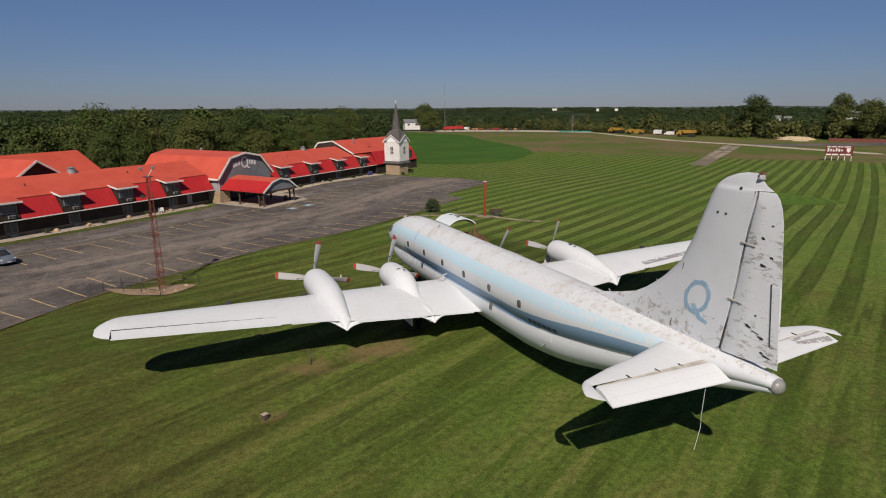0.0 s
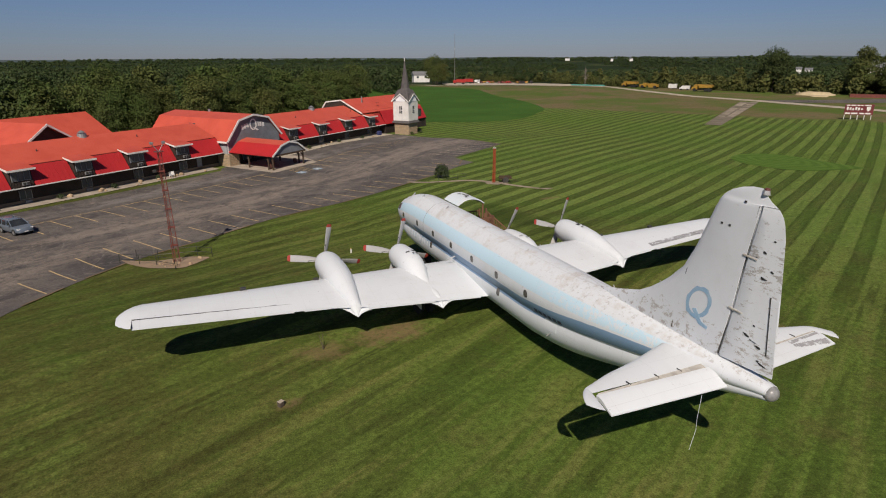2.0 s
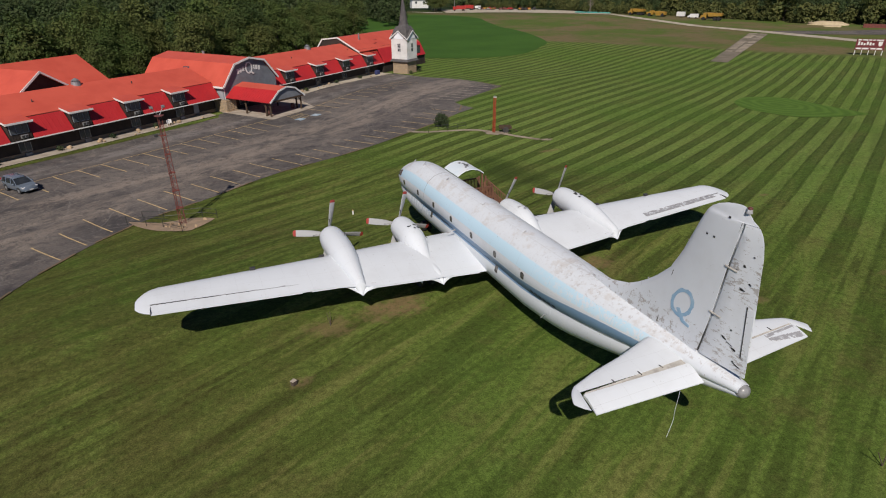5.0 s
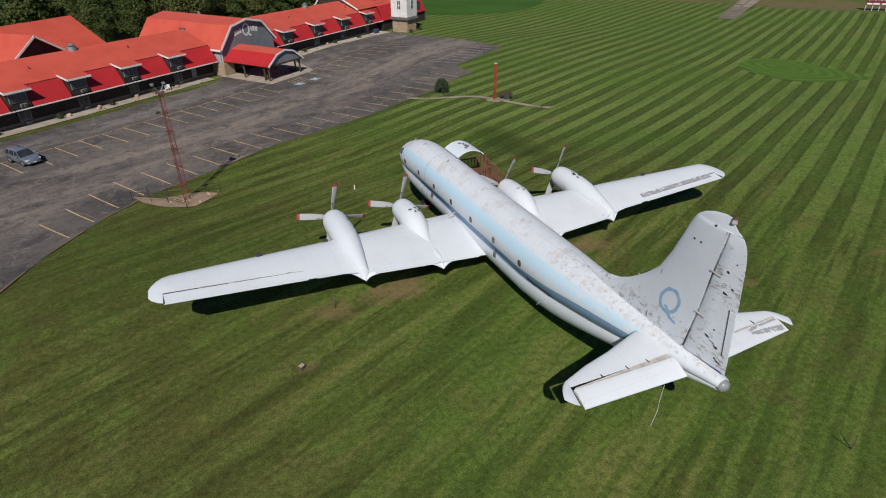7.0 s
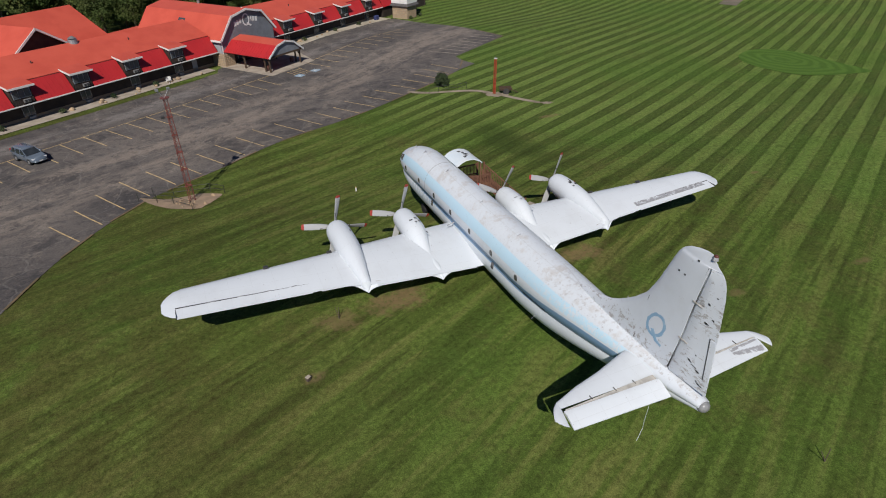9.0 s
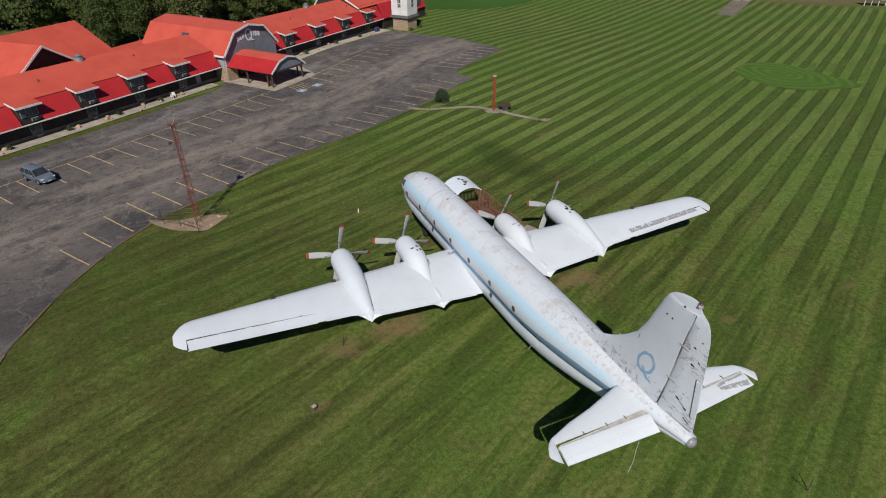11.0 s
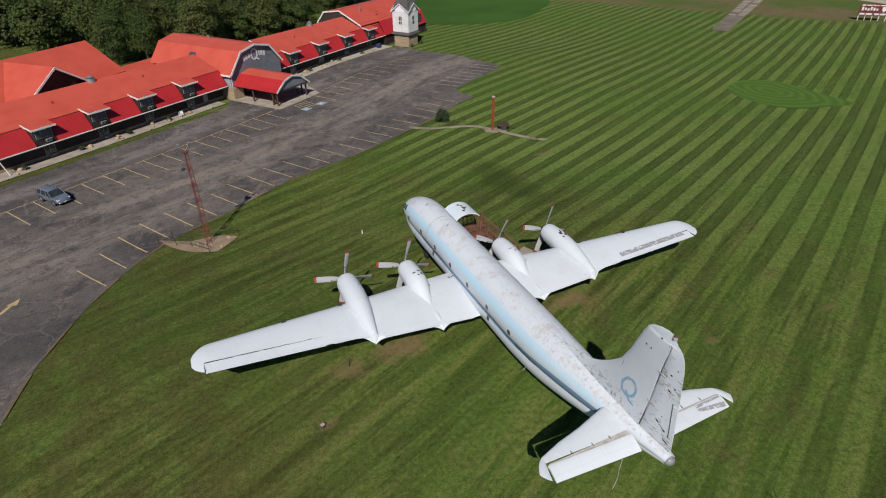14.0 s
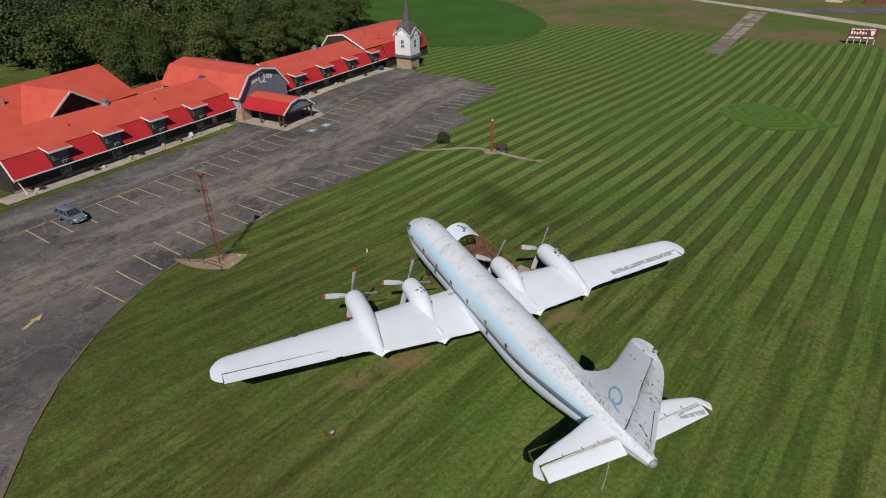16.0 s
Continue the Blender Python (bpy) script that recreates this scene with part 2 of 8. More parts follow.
    c = m.mix(M("MULTIPLY", M("MULTIPLY", m.step(streak, 0.50, 0.62), even), M("ADD", 0.46, M("MULTIPLY", near, 0.26))), c, (0.166, 0.164, 0.050))
    c = m.mix(M("MULTIPLY", M("MULTIPLY", m.step(streak, 0.49, 0.39), even), 0.72), c, (0.040, 0.046, 0.012))
    # greener and browner stretches
    c = m.mix(M("MULTIPLY", m.step(broad, 0.44, 0.64), 0.40), c, (0.064, 0.128, 0.018))
    c = m.mix(M("MULTIPLY", M("MULTIPLY", m.step(mid, 0.50, 0.72), even), 0.34), c, (0.080, 0.142, 0.026))
    c = m.mix(M("MULTIPLY", M("MULTIPLY", m.step(m.noise(0.16, 6, 0.75), 0.50, 0.66), even), 0.46), c, (0.096, 0.082, 0.030))
    west = m.step(M("ADD", x, M("MULTIPLY", m.noise(0.07, 4, 0.6), 14.0)), 0.0, -18.0)
    c = m.mix(M("MULTIPLY", M("MULTIPLY", west, m.step(m.noise(0.22, 5, 0.7), 0.34, 0.58)), 0.62), c, (0.068, 0.064, 0.019))
    # tufts and single leaves
    shade = M("MAXIMUM", M("ADD", -0.08, M("MULTIPLY", fine, 2.16)), 0.2)
    shade = M("MULTIPLY", shade, M("MAXIMUM", M("ADD", -0.45, M("MULTIPLY", blade, 2.9)), 0.2))
    grey = m.n("CombineColor")
    for k in range(3):
        m.put(grey.inputs[k], shade)
    c = m.mix(1.0, c, grey.outputs[0], "MULTIPLY")
    tuft = m.noise(1.5, 6, 0.75)
    c = m.mix(M("MULTIPLY", m.step(tuft, 0.50, 0.66), 0.38), c, (0.030, 0.050, 0.010))
    c = m.mix(M("MULTIPLY", m.step(m.noise(2.3, 5, 0.75), 0.58, 0.70), 0.36), c, (0.120, 0.104, 0.044))
    # worn soil by the wings, round the stakes and in small scars over the lawn
    warp = M("MULTIPLY", M("SUBTRACT", m.noise(0.9, 5, 0.7), 0.5), 2.6)
    soil = 0.0
    for cx, cy, rx, ry, k in SCARS:
        dx, dy = M("DIVIDE", M("SUBTRACT", x, cx), rx), M("DIVIDE", M("SUBTRACT", y, cy), ry)
        d = M("ADD", M("SQRT", M("ADD", M("MULTIPLY", dx, dx), M("MULTIPLY", dy, dy))), warp)
        soil = M("MAXIMUM", soil, M("MULTIPLY", m.step(d, 1.25, 0.35), k))
    soil = M("MULTIPLY", soil, m.step(m.noise(3.4, 5, 0.75), 0.30, 0.52))
    c = m.mix(soil, c, m.mix(m.noise(2.6, 5, 0.7), (0.250, 0.165, 0.090), (0.120, 0.092, 0.042)))
    # a long, soft-edged darker green patch ahead of the starboard wing
    du, dv = M("DIVIDE", M("SUBTRACT", x, 17.0), 3.2), M("DIVIDE", M("SUBTRACT", y, 27.0), 9.0)
    dd = M("ADD", M("MULTIPLY", du, du), M("MULTIPLY", dv, dv))
    dark_patch = m.step(M("ADD", dd, M("MULTIPLY", m.noise(0.35, 4, 0.7), 1.2)), 1.8, 0.6)
    c = m.mix(M("MULTIPLY", dark_patch, 0.55), c, (0.026, 0.040, 0.009))
    # rough unmown grass past the lanes, browned in patches
    edge = M("ADD", M("MULTIPLY", x, 0.84), M("MULTIPLY", y, 0.545))
    edge = M("ADD", edge, M("MULTIPLY", M("SUBTRACT", m.noise(0.06, 4, 0.6), 0.5), 16.0))
    rough = m.mix(m.step(m.noise(0.028, 6, 0.68), 0.40, 0.60), (0.082, 0.120, 0.026), (0.150, 0.118, 0.060))
    rough = m.mix(M("MULTIPLY", m.step(m.noise(0.3, 6, 0.75), 0.5, 0.65), 0.5), rough, (0.060, 0.086, 0.022))
    c = m.mix(m.step(edge, 177.0, 186.0), c, rough)
    # far from the mown land: woods and rough pasture
    d = m.n("VectorMath", operation="LENGTH")
    m.put(d.inputs[0], m.place())
    far = m.step(d.outputs["Value"], 330.0, 460.0)
    wood = m.mix(m.step(m.noise(0.004, 6, 0.6), 0.56, 0.64), (0.022, 0.036, 0.013), (0.09, 0.10, 0.04))
    wood = m.mix(M("MULTIPLY", m.noise(0.05, 5, 0.7), 0.6), wood, (0.012, 0.02, 0.008))
    m.colour(m.mix(far, c, wood))
    m.bump(M("ADD", fine, M("MULTIPLY", blade, 0.6)), 0.6, 0.07)
    return m


# worn places in the lawn: centre, radii and how bare
SCARS = ((-7.4, 0.7, 2.6, 1.3, 0.85), (-11.6, 0.1, 1.7, 1.2, 0.6), (7.4, 0.2, 2.6, 1.1, 0.8), (27.0, 33.0, 2.0, 0.6, 0.6), (33.3, 5.9, 0.7, 0.3, 0.6), (14.3, -8.6, 0.7, 0.5, 0.5), (26.5, -9.4, 1.3, 0.4, 0.55), (-14.4, -4.2, 0.7, 0.5, 0.6))
LAWN = lawn_material()


def asphalt_material():
    m = Mat("worn_asphalt", (0.06, 0.055, 0.055), 0.9, 0, 0.3)
    M = m.math
    rt = m.n("Mapping")
    m.put(rt.inputs["Vector"], m.place())
    rt.vector_type = "TEXTURE"
    rt.inputs["Location"].default_value = (-10.8, 83.0, 0)
    rt.inputs["Rotation"].default_value = (0, 0, radians(36))
    at = rt.outputs[0]
    u, v, _ = m.xyz(at)
    big = m.noise(0.07, 7, 0.70)
    mid = m.noise(0.7, 7, 0.78)
    fine = m.noise(7.0, 5, 0.75)
    streak = m.noise(0.22, 8, 0.74, at=at, stretch=(0.30, 1.5, 1))
    c = m.mix(m.step(big, 0.36, 0.64), (0.082, 0.073, 0.069), (0.150, 0.130, 0.115))
    # dust carried along the two driving lanes
    wob = M("MULTIPLY", M("SUBTRACT", m.noise(0.06, 4, 0.6), 0.5), 7.0)
    vv = M("ADD", v, wob)
    lane = M("MULTIPLY", m.step(M("ABSOLUTE", M("ADD", vv, 25.0)), 9.0, 2.0), m.step(streak, 0.40, 0.60))
    c = m.mix(M("MULTIPLY", lane, 0.80), c, (0.275, 0.226, 0.184))
    lane = M("MULTIPLY", m.step(M("ABSOLUTE", M("ADD", vv, 7.4)), 2.6, 0.6), m.step(streak, 0.42, 0.58))
    c = m.mix(M("MULTIPLY", lane, 0.75), c, (0.235, 0.212, 0.194))
    c = m.mix(M("MULTIPLY", m.step(m.noise(0.33, 7, 0.75, at=at, stretch=(0.8, 1.0, 1)), 0.53, 0.66), 0.60), c, (0.280, 0.235, 0.192))
    c = m.mix(M("MULTIPLY", m.step(mid, 0.50, 0.62), 0.55), c, (0.052, 0.048, 0.050))
    c = m.mix(M("MULTIPLY", m.step(m.noise(0.26, 7, 0.8), 0.54, 0.60), 0.55), c, (0.036, 0.034, 0.036))
    c = m.mix(M("MULTIPLY", m.step(m.noise(2.4, 6, 0.8), 0.56, 0.66), 0.5), c, (0.25, 0.22, 0.195))
    crack = m.n("TexVoronoi")
    crack.feature = "DISTANCE_TO_EDGE"
    w = m.n("VectorMath", operation="ADD")
    nz = m.n("TexNoise")
    m.put(nz.inputs["Vector"], m.place())
    nz.inputs["Scale"].default_value = 0.5
    m.put(w.inputs[0], m.place())
    m.put(w.inputs[1], nz.outputs["Color"])
    m.put(crack.inputs["Vector"], w.outputs[0])
    crack.inputs["Scale"].default_value = 0.16
    line = m.step(crack.outputs["Distance"], 0.014, 0.005)
    c = m.mix(M("MULTIPLY", line, 0.40), c, (0.22, 0.20, 0.18))
    c = m.mix(m.step(fine, 0.46, 0.66), c, m.mix(0.50, c, (0.02, 0.02, 0.02)))
    m.colour(c)
    m.bump(fine, 0.4, 0.01)
    return m


ASPHALT = asphalt_material()
CONCRETE = mottled("pale_concrete", (0.42, 0.36, 0.29), (0.30, 0.25, 0.20), 0.6, 0.9)
GRAVEL = mottled("limestone_gravel", (0.48, 0.42, 0.33), (0.34, 0.29, 0.22), 0.25, 0.95, fine=6, bump=0.4, dist=0.03)
DIRT = mottled("bare_soil", (0.20, 0.135, 0.075), (0.13, 0.10, 0.05), 0.9, 0.95, fine=7, bump=0.4, dist=0.03)
YELLOW = mottled("faded_yellow_paint", (0.62, 0.44, 0.20), (0.40, 0.30, 0.16), 1.5, 0.8, fine=8)
BLUE_PAINT = mottled("faded_blue_paint", (0.25, 0.38, 0.50), (0.38, 0.42, 0.45), 1.2, 0.8)
CLOVER = mottled("lush_green_crop", (0.054, 0.118, 0.022), (0.042, 0.096, 0.018), 0.04, 0.9, spec=0.05, fine=0.6, bump=0.5, dist=0.08)
STRIPBED = mottled("old_pavement", (0.20, 0.165, 0.125), (0.13, 0.115, 0.075), 0.3, 0.95, fine=3)
PATHBED = mottled("worn_path_concrete", (0.34, 0.28, 0.21), (0.20, 0.165, 0.11), 0.5, 0.95, fine=4)
SLAB_STONE = mottled("weathered_slab_concrete", (0.40, 0.335, 0.255), (0.26, 0.215, 0.16), 0.25, 0.95, fine=3, vary=0.35)

# ---- ground ----
gx = axis_steps(-4850, 4850, -64, 130, 2.0, 1.13)
gy = axis_steps(-4850, 4850, -44, 130, 2.0, 1.13)
GX, GY = np.meshgrid(gx, gy, indexing="ij")
gv = np.stack([GX, GY, lie(GX, GY)], -1).reshape(-1, 3)
gi = np.arange(len(gx) * len(gy)).reshape(len(gx), len(gy))
gf = np.stack([gi[:-1, :-1], gi[1:, :-1], gi[1:, 1:], gi[:-1, 1:]], -1).reshape(-1, 4)
gm = bpy.data.meshes.new("ground")
gm.from_pydata(gv.tolist(), [], gf.tolist())
gm.materials.append(LAWN.m)
gm.polygons.foreach_set("use_smooth", [True] * len(gm.polygons))
tagged(new("ground", gm), "striped mown lawn running out into fields and woods", "lawn", kind="structure")

# the motel's own axes: U along its front, V into the building
ORIGIN, ANGLE, FLOOR = Vector((-10.8, 83.0, 0.0)), 36.0, -3.5
MU = Vector((math.cos(radians(ANGLE)), math.sin(radians(ANGLE)), 0))
MV = Vector((-MU.y, MU.x, 0))


def site(u, v):
    p = ORIGIN + MU * u + MV * v
    return (p.x, p.y)


lot_front = [(46.2, 79.4), (45.6, 78.5), (37.6, 73.2), (29.6, 67.8), (29.5, 64.8), (30.4, 61.8)] + curve_points([(26.2, 59.4), (20.4, 55.3), (14.5, 52.0), (3.5, 46.2), (-7.6, 41.0), (-15.7, 35.3), (-23.5, 30.1), (-28.6, 22.5), (-32.0, 13.0), (-33.6, 5.6), (-35.5, -8), (-37.0, -30)], 5)
lot = lot_front + [(-90, -40), (-92, 22), site(-44, -2.6), site(-2, -2.2), site(-1, -1), site(0, -0.2), site(18, 0.0), site(46, 0.3), site(54, -2.4), (38.8, 104.0), (41.9, 98.7), (43.2, 93.0), (44.2, 86.5)]
sheet("road", lot, ASPHALT, 0.035, "cracked grey asphalt car park with patched and stained areas", "car park")
sheet("pavement", [site(-42, -0.9), site(-1, -0.6), site(-0.6, 2.6), site(-42, 2.6)], CONCRETE, 0.09, "narrow pale concrete walk along the motel front", "walkway")
sheet("pavement", [site(16.5, -1.4), site(46, -1.0), site(53.5, -2.0), site(53.5, 2.6), site(16.5, 2.6)], GRAVEL, 0.09, "pale gravel bed and walk with scattered rocks", "walkway")
sheet("pavement", [site(1.0, -12.2), site(12.4, -12.0), site(16.4, -4.5), site(16.4, 0.6), site(1.0, 0.6)], CONCRETE, 0.075, "pale concrete drive under the entrance canopy", "driveway")
sheet("grass_verge", [site(-44, -2.7), site(-6, -2.6), site(-1.5, -1.6), site(-1.2, -0.8), site(-44, -1.1)], LAWN, 0.07, "thin strip of grass beside the motel walk", "lawn")

# fields beyond
sheet("field", curve_points([(48, 140), (58, 135), (70, 131.5), (85, 133), (99, 144), (110, 156), (120, 180), (127, 205), (130, 225), (140, 256), (150, 290), (138, 334), (95, 330), (66, 250), (50, 190), (44, 156), (48, 140)], 4)[:-1], CLOVER, 0.05, "lush bright green crop field behind the motel", "field", 12)
sheet("road", [(208, 88), (213, 88), (217, 140), (216, 182), (232, 240), (246, 285), (232, 315), (205, 362), (160, 350), (142, 385), (150, 352), (200, 332), (226, 297), (238, 275), (224, 236), (210, 184), (209, 140), (204, 60), (195, 0), (180, -90), (186, -90), (201, 0)], GRAVEL, 0.06, "pale gravel road along the field edge", "road", 14)
sheet("road", [(216, 132), (240, 116), (330, 96), (430, 40), (432, 50), (334, 108), (246, 134), (217, 148)], ASPHALT, 0.075, "grey tarmac lane leading off", "road", 14)
sheet("yard", [(160, 349), (205, 331), (236, 300), (252, 330), (240, 390), (205, 415), (178, 398)], GRAVEL, 0.055, "pale gravel yard at the field's far edge", "yard", 14)

# ---- aircraft materials ----
def skin_material(name, banded):
    """Sun-bleached white aircraft paint with panel seams, chalky dirt and, on the body, the blue bands."""
    m = Mat(name, (0.78, 0.78, 0.77), 0.42, 0, 0.45)
    x, y, z = m.xyz()
    grime = m.noise(0.45, 5, 0.65)
    fine = m.noise(5.0, 4, 0.7)
    c = m.mix(m.math("MULTIPLY", m.step(grime, 0.45, 0.75), 0.35), (0.635, 0.668, 0.700), (0.51, 0.525, 0.54))
    if banded:
        a = m.math("ADD", m.attr("around"), m.math("MULTIPLY", m.math("SUBTRACT", m.noise(2.2, 3, 0.6), 0.5), 0.012))
        top = m.step(a, 0.845, 0.87)
        pale = m.math("MULTIPLY", m.step(a, 0.688, 0.697), m.step(a, 0.862, 0.845))
        back = m.step(y, -4.5, -9.5)
        flake = m.math("MULTIPLY", m.step(m.noise(3.4, 6, 0.75), 0.50, 0.56), back)
        pale = m.math("MULTIPLY", pale, m.step(y, -14.4, -13.4))
        c = m.mix(m.math("MULTIPLY", pale, m.math("SUBTRACT", 0.9, m.math("MULTIPLY", flake, 0.8))), c, (0.48, 0.67, 0.78))
        pale_end = m.step(y, -14.4, -13.6)
        tail = m.step(y, -3.5, -12.5)
        lo = m.math("SUBTRACT", a, m.math("MULTIPLY", tail, 0.075))
        hi = m.math("SUBTRACT", a, m.math("MULTIPLY", tail, 0.125))
        stripe = m.math("MULTIPLY", m.step(lo, 0.366, 0.371), m.step(hi, 0.537, 0.531))
        nose = m.step(m.math("ADD", y, m.math("MULTIPLY", a, -6.0)), 8.6, 7.9)
        c = m.mix(m.math("MULTIPLY", m.math("MULTIPLY", m.math("MULTIPLY", stripe, pale_end), nose), 0.92), c, m.mix(fine, (0.12, 0.24, 0.40), (0.17, 0.30, 0.45)))
        # chalky, peeling crown
        worn = m.step(m.noise(0.9, 6, 0.72), 0.50, 0.66)
        crown = m.math("MULTIPLY", top, worn)
        scab = m.math("MULTIPLY", top, m.step(m.noise(4.5, 6, 0.75), 0.54, 0.62))
        c = m.mix(m.math("MULTIPLY", crown, 0.55), c, (0.50, 0.46, 0.42))
        c = m.mix(m.math("MULTIPLY", scab, m.math("ADD", 0.18, m.math("MULTIPLY", back, 0.35))), c, (0.36, 0.32, 0.30))
        seam = m.math("MULTIPLY", m.step(m.math("ABSOLUTE", m.math("SUBTRACT", y, 9.15)), 0.03, 0.015), m.step(a, 0.35, 0.4))
        c = m.mix(m.math("MULTIPLY", seam, 0.75), c, (0.12, 0.09, 0.07))
    # skin joints every metre or so
    def joint(v, pitch, w):
        f = m.math("FRACT", m.math("DIVIDE", m.math("ADD", v, 100.0), pitch))
        return m.step(m.math("ABSOLUTE", m.math("SUBTRACT", f, 0.5)), 0.5 - w / pitch, 0.5)
    j = m.math("MAXIMUM", joint(y, 1.52, 0.012), joint(x if not banded else z, 1.35, 0.010))
    c = m.mix(m.math("MULTIPLY", j, 0.28), c, (0.33, 0.32, 0.31))
    spots = m.step(m.noise(7.0, 2, 0.4), 0.735, 0.755)
    c = m.mix(m.math("MULTIPLY", spots, 0.45), c, (0.24, 0.22, 0.21))
    m.colour(c)
    m.rough(m.math("ADD", 0.34, m.math("MULTIPLY", grime, 0.3)))
    m.bump(m.math("SUBTRACT", m.math("MULTIPLY", fine, 0.12), j), 0.25, 0.008)
    return m


def tail_material(name, dirty):
    """White fin paint with peeled, rust-brown patches."""
    m = Mat(name, (0.78, 0.78, 0.78), 0.45, 0, 0.4)
    x, y, z = m.xyz()
    g = m.noise(0.6, 5, 0.65)
    c = m.mix(m.math("MULTIPLY", m.step(g, 0.42, 0.75), 0.35), (0.630, 0.660, 0.700), (0.51, 0.518, 0.53))
    st = m.noise(2.6, 6, 0.78, stretch=(1, 1, 2.4 if dirty else 1.2))
    low = m.step(z, 7.2 if dirty else 6.9, 5.6)
    if dirty:
        low = m.math("MAXIMUM", low, m.math("MULTIPLY", m.step(m.math("ABSOLUTE", m.math("SUBTRACT", z, 8.9)), 1.1, 0.3), 0.9))
    lim = m.math("ADD", 0.595 if dirty else 0.66, m.math("MULTIPLY", low, -0.075 if dirty else -0.115))
    peel = m.step(m.math("SUBTRACT", st, lim), 0.0, 0.03)
    c = m.mix(m.math("MULTIPLY", peel, 0.8), c, m.mix(m.noise(11, 3), (0.22, 0.19, 0.17), (0.42, 0.40, 0.38)))
    m.colour(c)
    m.bump(st, 0.15, 0.006)
    return m


SKIN_BODY = skin_material("banded_body_paint", True)
SKIN = skin_material("weathered_white_paint", False)
FIN_PAINT = tail_material("fin_paint", False)
RUDDER_PAINT = tail_material("rudder_paint", True)
def flaked_material():
    """White paint flaking off dull metal in ragged scabs."""
    m = Mat("flaked_white_paint", (0.6, 0.6, 0.6), 0.5, 0.0, 0.4)
    n = m.noise(3.2, 6, 0.75)
    c = m.mix(m.step(n, 0.41, 0.48), (0.63, 0.66, 0.69), m.mix(m.noise(12, 3), (0.22, 0.22, 0.23), (0.40, 0.40, 0.41)))
    m.colour(c)
    m.bump(n, 0.3, 0.006)
    return m


FLAKED = flaked_material()
TAUPE = mottled("weathered_taupe_gap", (0.50, 0.475, 0.43), (0.34, 0.32, 0.29), 2.5, 0.8, fine=12)
BARE_METAL = mottled("flaking_bare_metal", (0.52, 0.52, 0.53), (0.24, 0.24, 0.25), 2.5, 0.5, fine=14, metal=0.3)
DARK = mottled("dark_grey_metal", (0.035, 0.035, 0.037), (0.06, 0.055, 0.05), 2.0, 0.6)
BLACK = mottled("black_rubber", (0.018, 0.018, 0.018), (0.03, 0.03, 0.03), 4.0, 0.8)
TIRE = BLACK
PANE_DARK = mottled("dark_cabin_glazing", (0.09, 0.085, 0.08), (0.16, 0.15, 0.14), 3.0, 0.15, spec=0.6)
RED_LENS = mottled("red_lamp_lens", (0.15, 0.045, 0.035), (0.10, 0.035, 0.028), 8.0, 0.3)
LETTER_BLUE = mottled("faded_blue_lettering", (0.24, 0.40, 0.56), (0.36, 0.50, 0.62), 2.0, 0.6, fine=9)
LETTER_PALE = mottled("ghosted_grey_lettering", (0.45, 0.52, 0.58), (0.62, 0.66, 0.69), 2.0, 0.6, fine=9)
LETTER_DARK = mottled("dark_blue_lettering", (0.03, 0.05, 0.09), (0.05, 0.07, 0.11), 3.0, 0.6)


def blade_material():
    m = Mat("propeller_blade", (0.42, 0.42, 0.42), 0.45, 0.2)
    _, _, z = m.xyz()
    c = m.mix(m.noise(3.0, 5, 0.7), (0.50, 0.50, 0.49), (0.36, 0.36, 0.36))
    c = m.mix(m.step(z, 2.27, 2.29), c, (0.36, 0.05, 0.035))
    c = m.mix(m.step(z, 0.5, 0.46), c, (0.06, 0.06, 0.06))
    m.colour(c)
    return m


BLADE = blade_material()

# ---- the aircraft ----
plane = thing("airplane", "weathered white four-engined propeller transport with faded blue bands parked on grass", "airplane", (0, 0, 0), (0, 0.35, 0))

BODY = [(16.85, 3.02, 2.98, 0.03), (16.72, 3.42, 2.45, 0.50), (16.35, 3.84, 2.0, 0.86), (15.6, 4.34, 1.58, 1.22), (14.5, 4.82, 1.22, 1.48), (13.0, 5.20, 0.98, 1.62), (11.0, 5.36, 0.87, 1.63), (8.0, 5.37, 0.85, 1.63), (-4.5, 5.36, 0.85, 1.62), (-7.5, 5.33, 1.2, 1.56), (-10.5, 5.27, 1.95, 1.36), (-13.5, 5.22, 2.87, 1.05), (-15.6, 5.14, 3.58, 0.72), (-17.1, 5.02, 4.08, 0.46), (-17.75, 4.96, 4.30, 0.36), (-17.95, 4.93, 4.35, 0.32)]
CREASE = 0.40


def bubble(a):
    """Half-width (of 1) of the two-lobed body at the height a, 0 at the keel and 1 at the crown."""
    zz = a * 4.57
    up = 1.68**2 - (zz - 2.89) ** 2
    lo = 1.38**2 - (zz - 1.38) ** 2
    w = math.sqrt(max(up, 0)) if a > CREASE else math.sqrt(max(lo, 0))
    return w / 1.68


def body_point(y, a, side, lift=0.0):
    """A point of the body's skin; side -1 is the port side."""
    zt, zb, w = blend(BODY, y)
    x, z = side * w * bubble(a), zb + (zt - zb) * a
    if lift:
        c = zb + (zt - zb) * (0.63 if a > CREASE else 0.33)
        n = Vector((x, 0, (z - c))).normalized()
        x, z = x + n.x * lift, z + n.z * lift
    return (x, y, z)


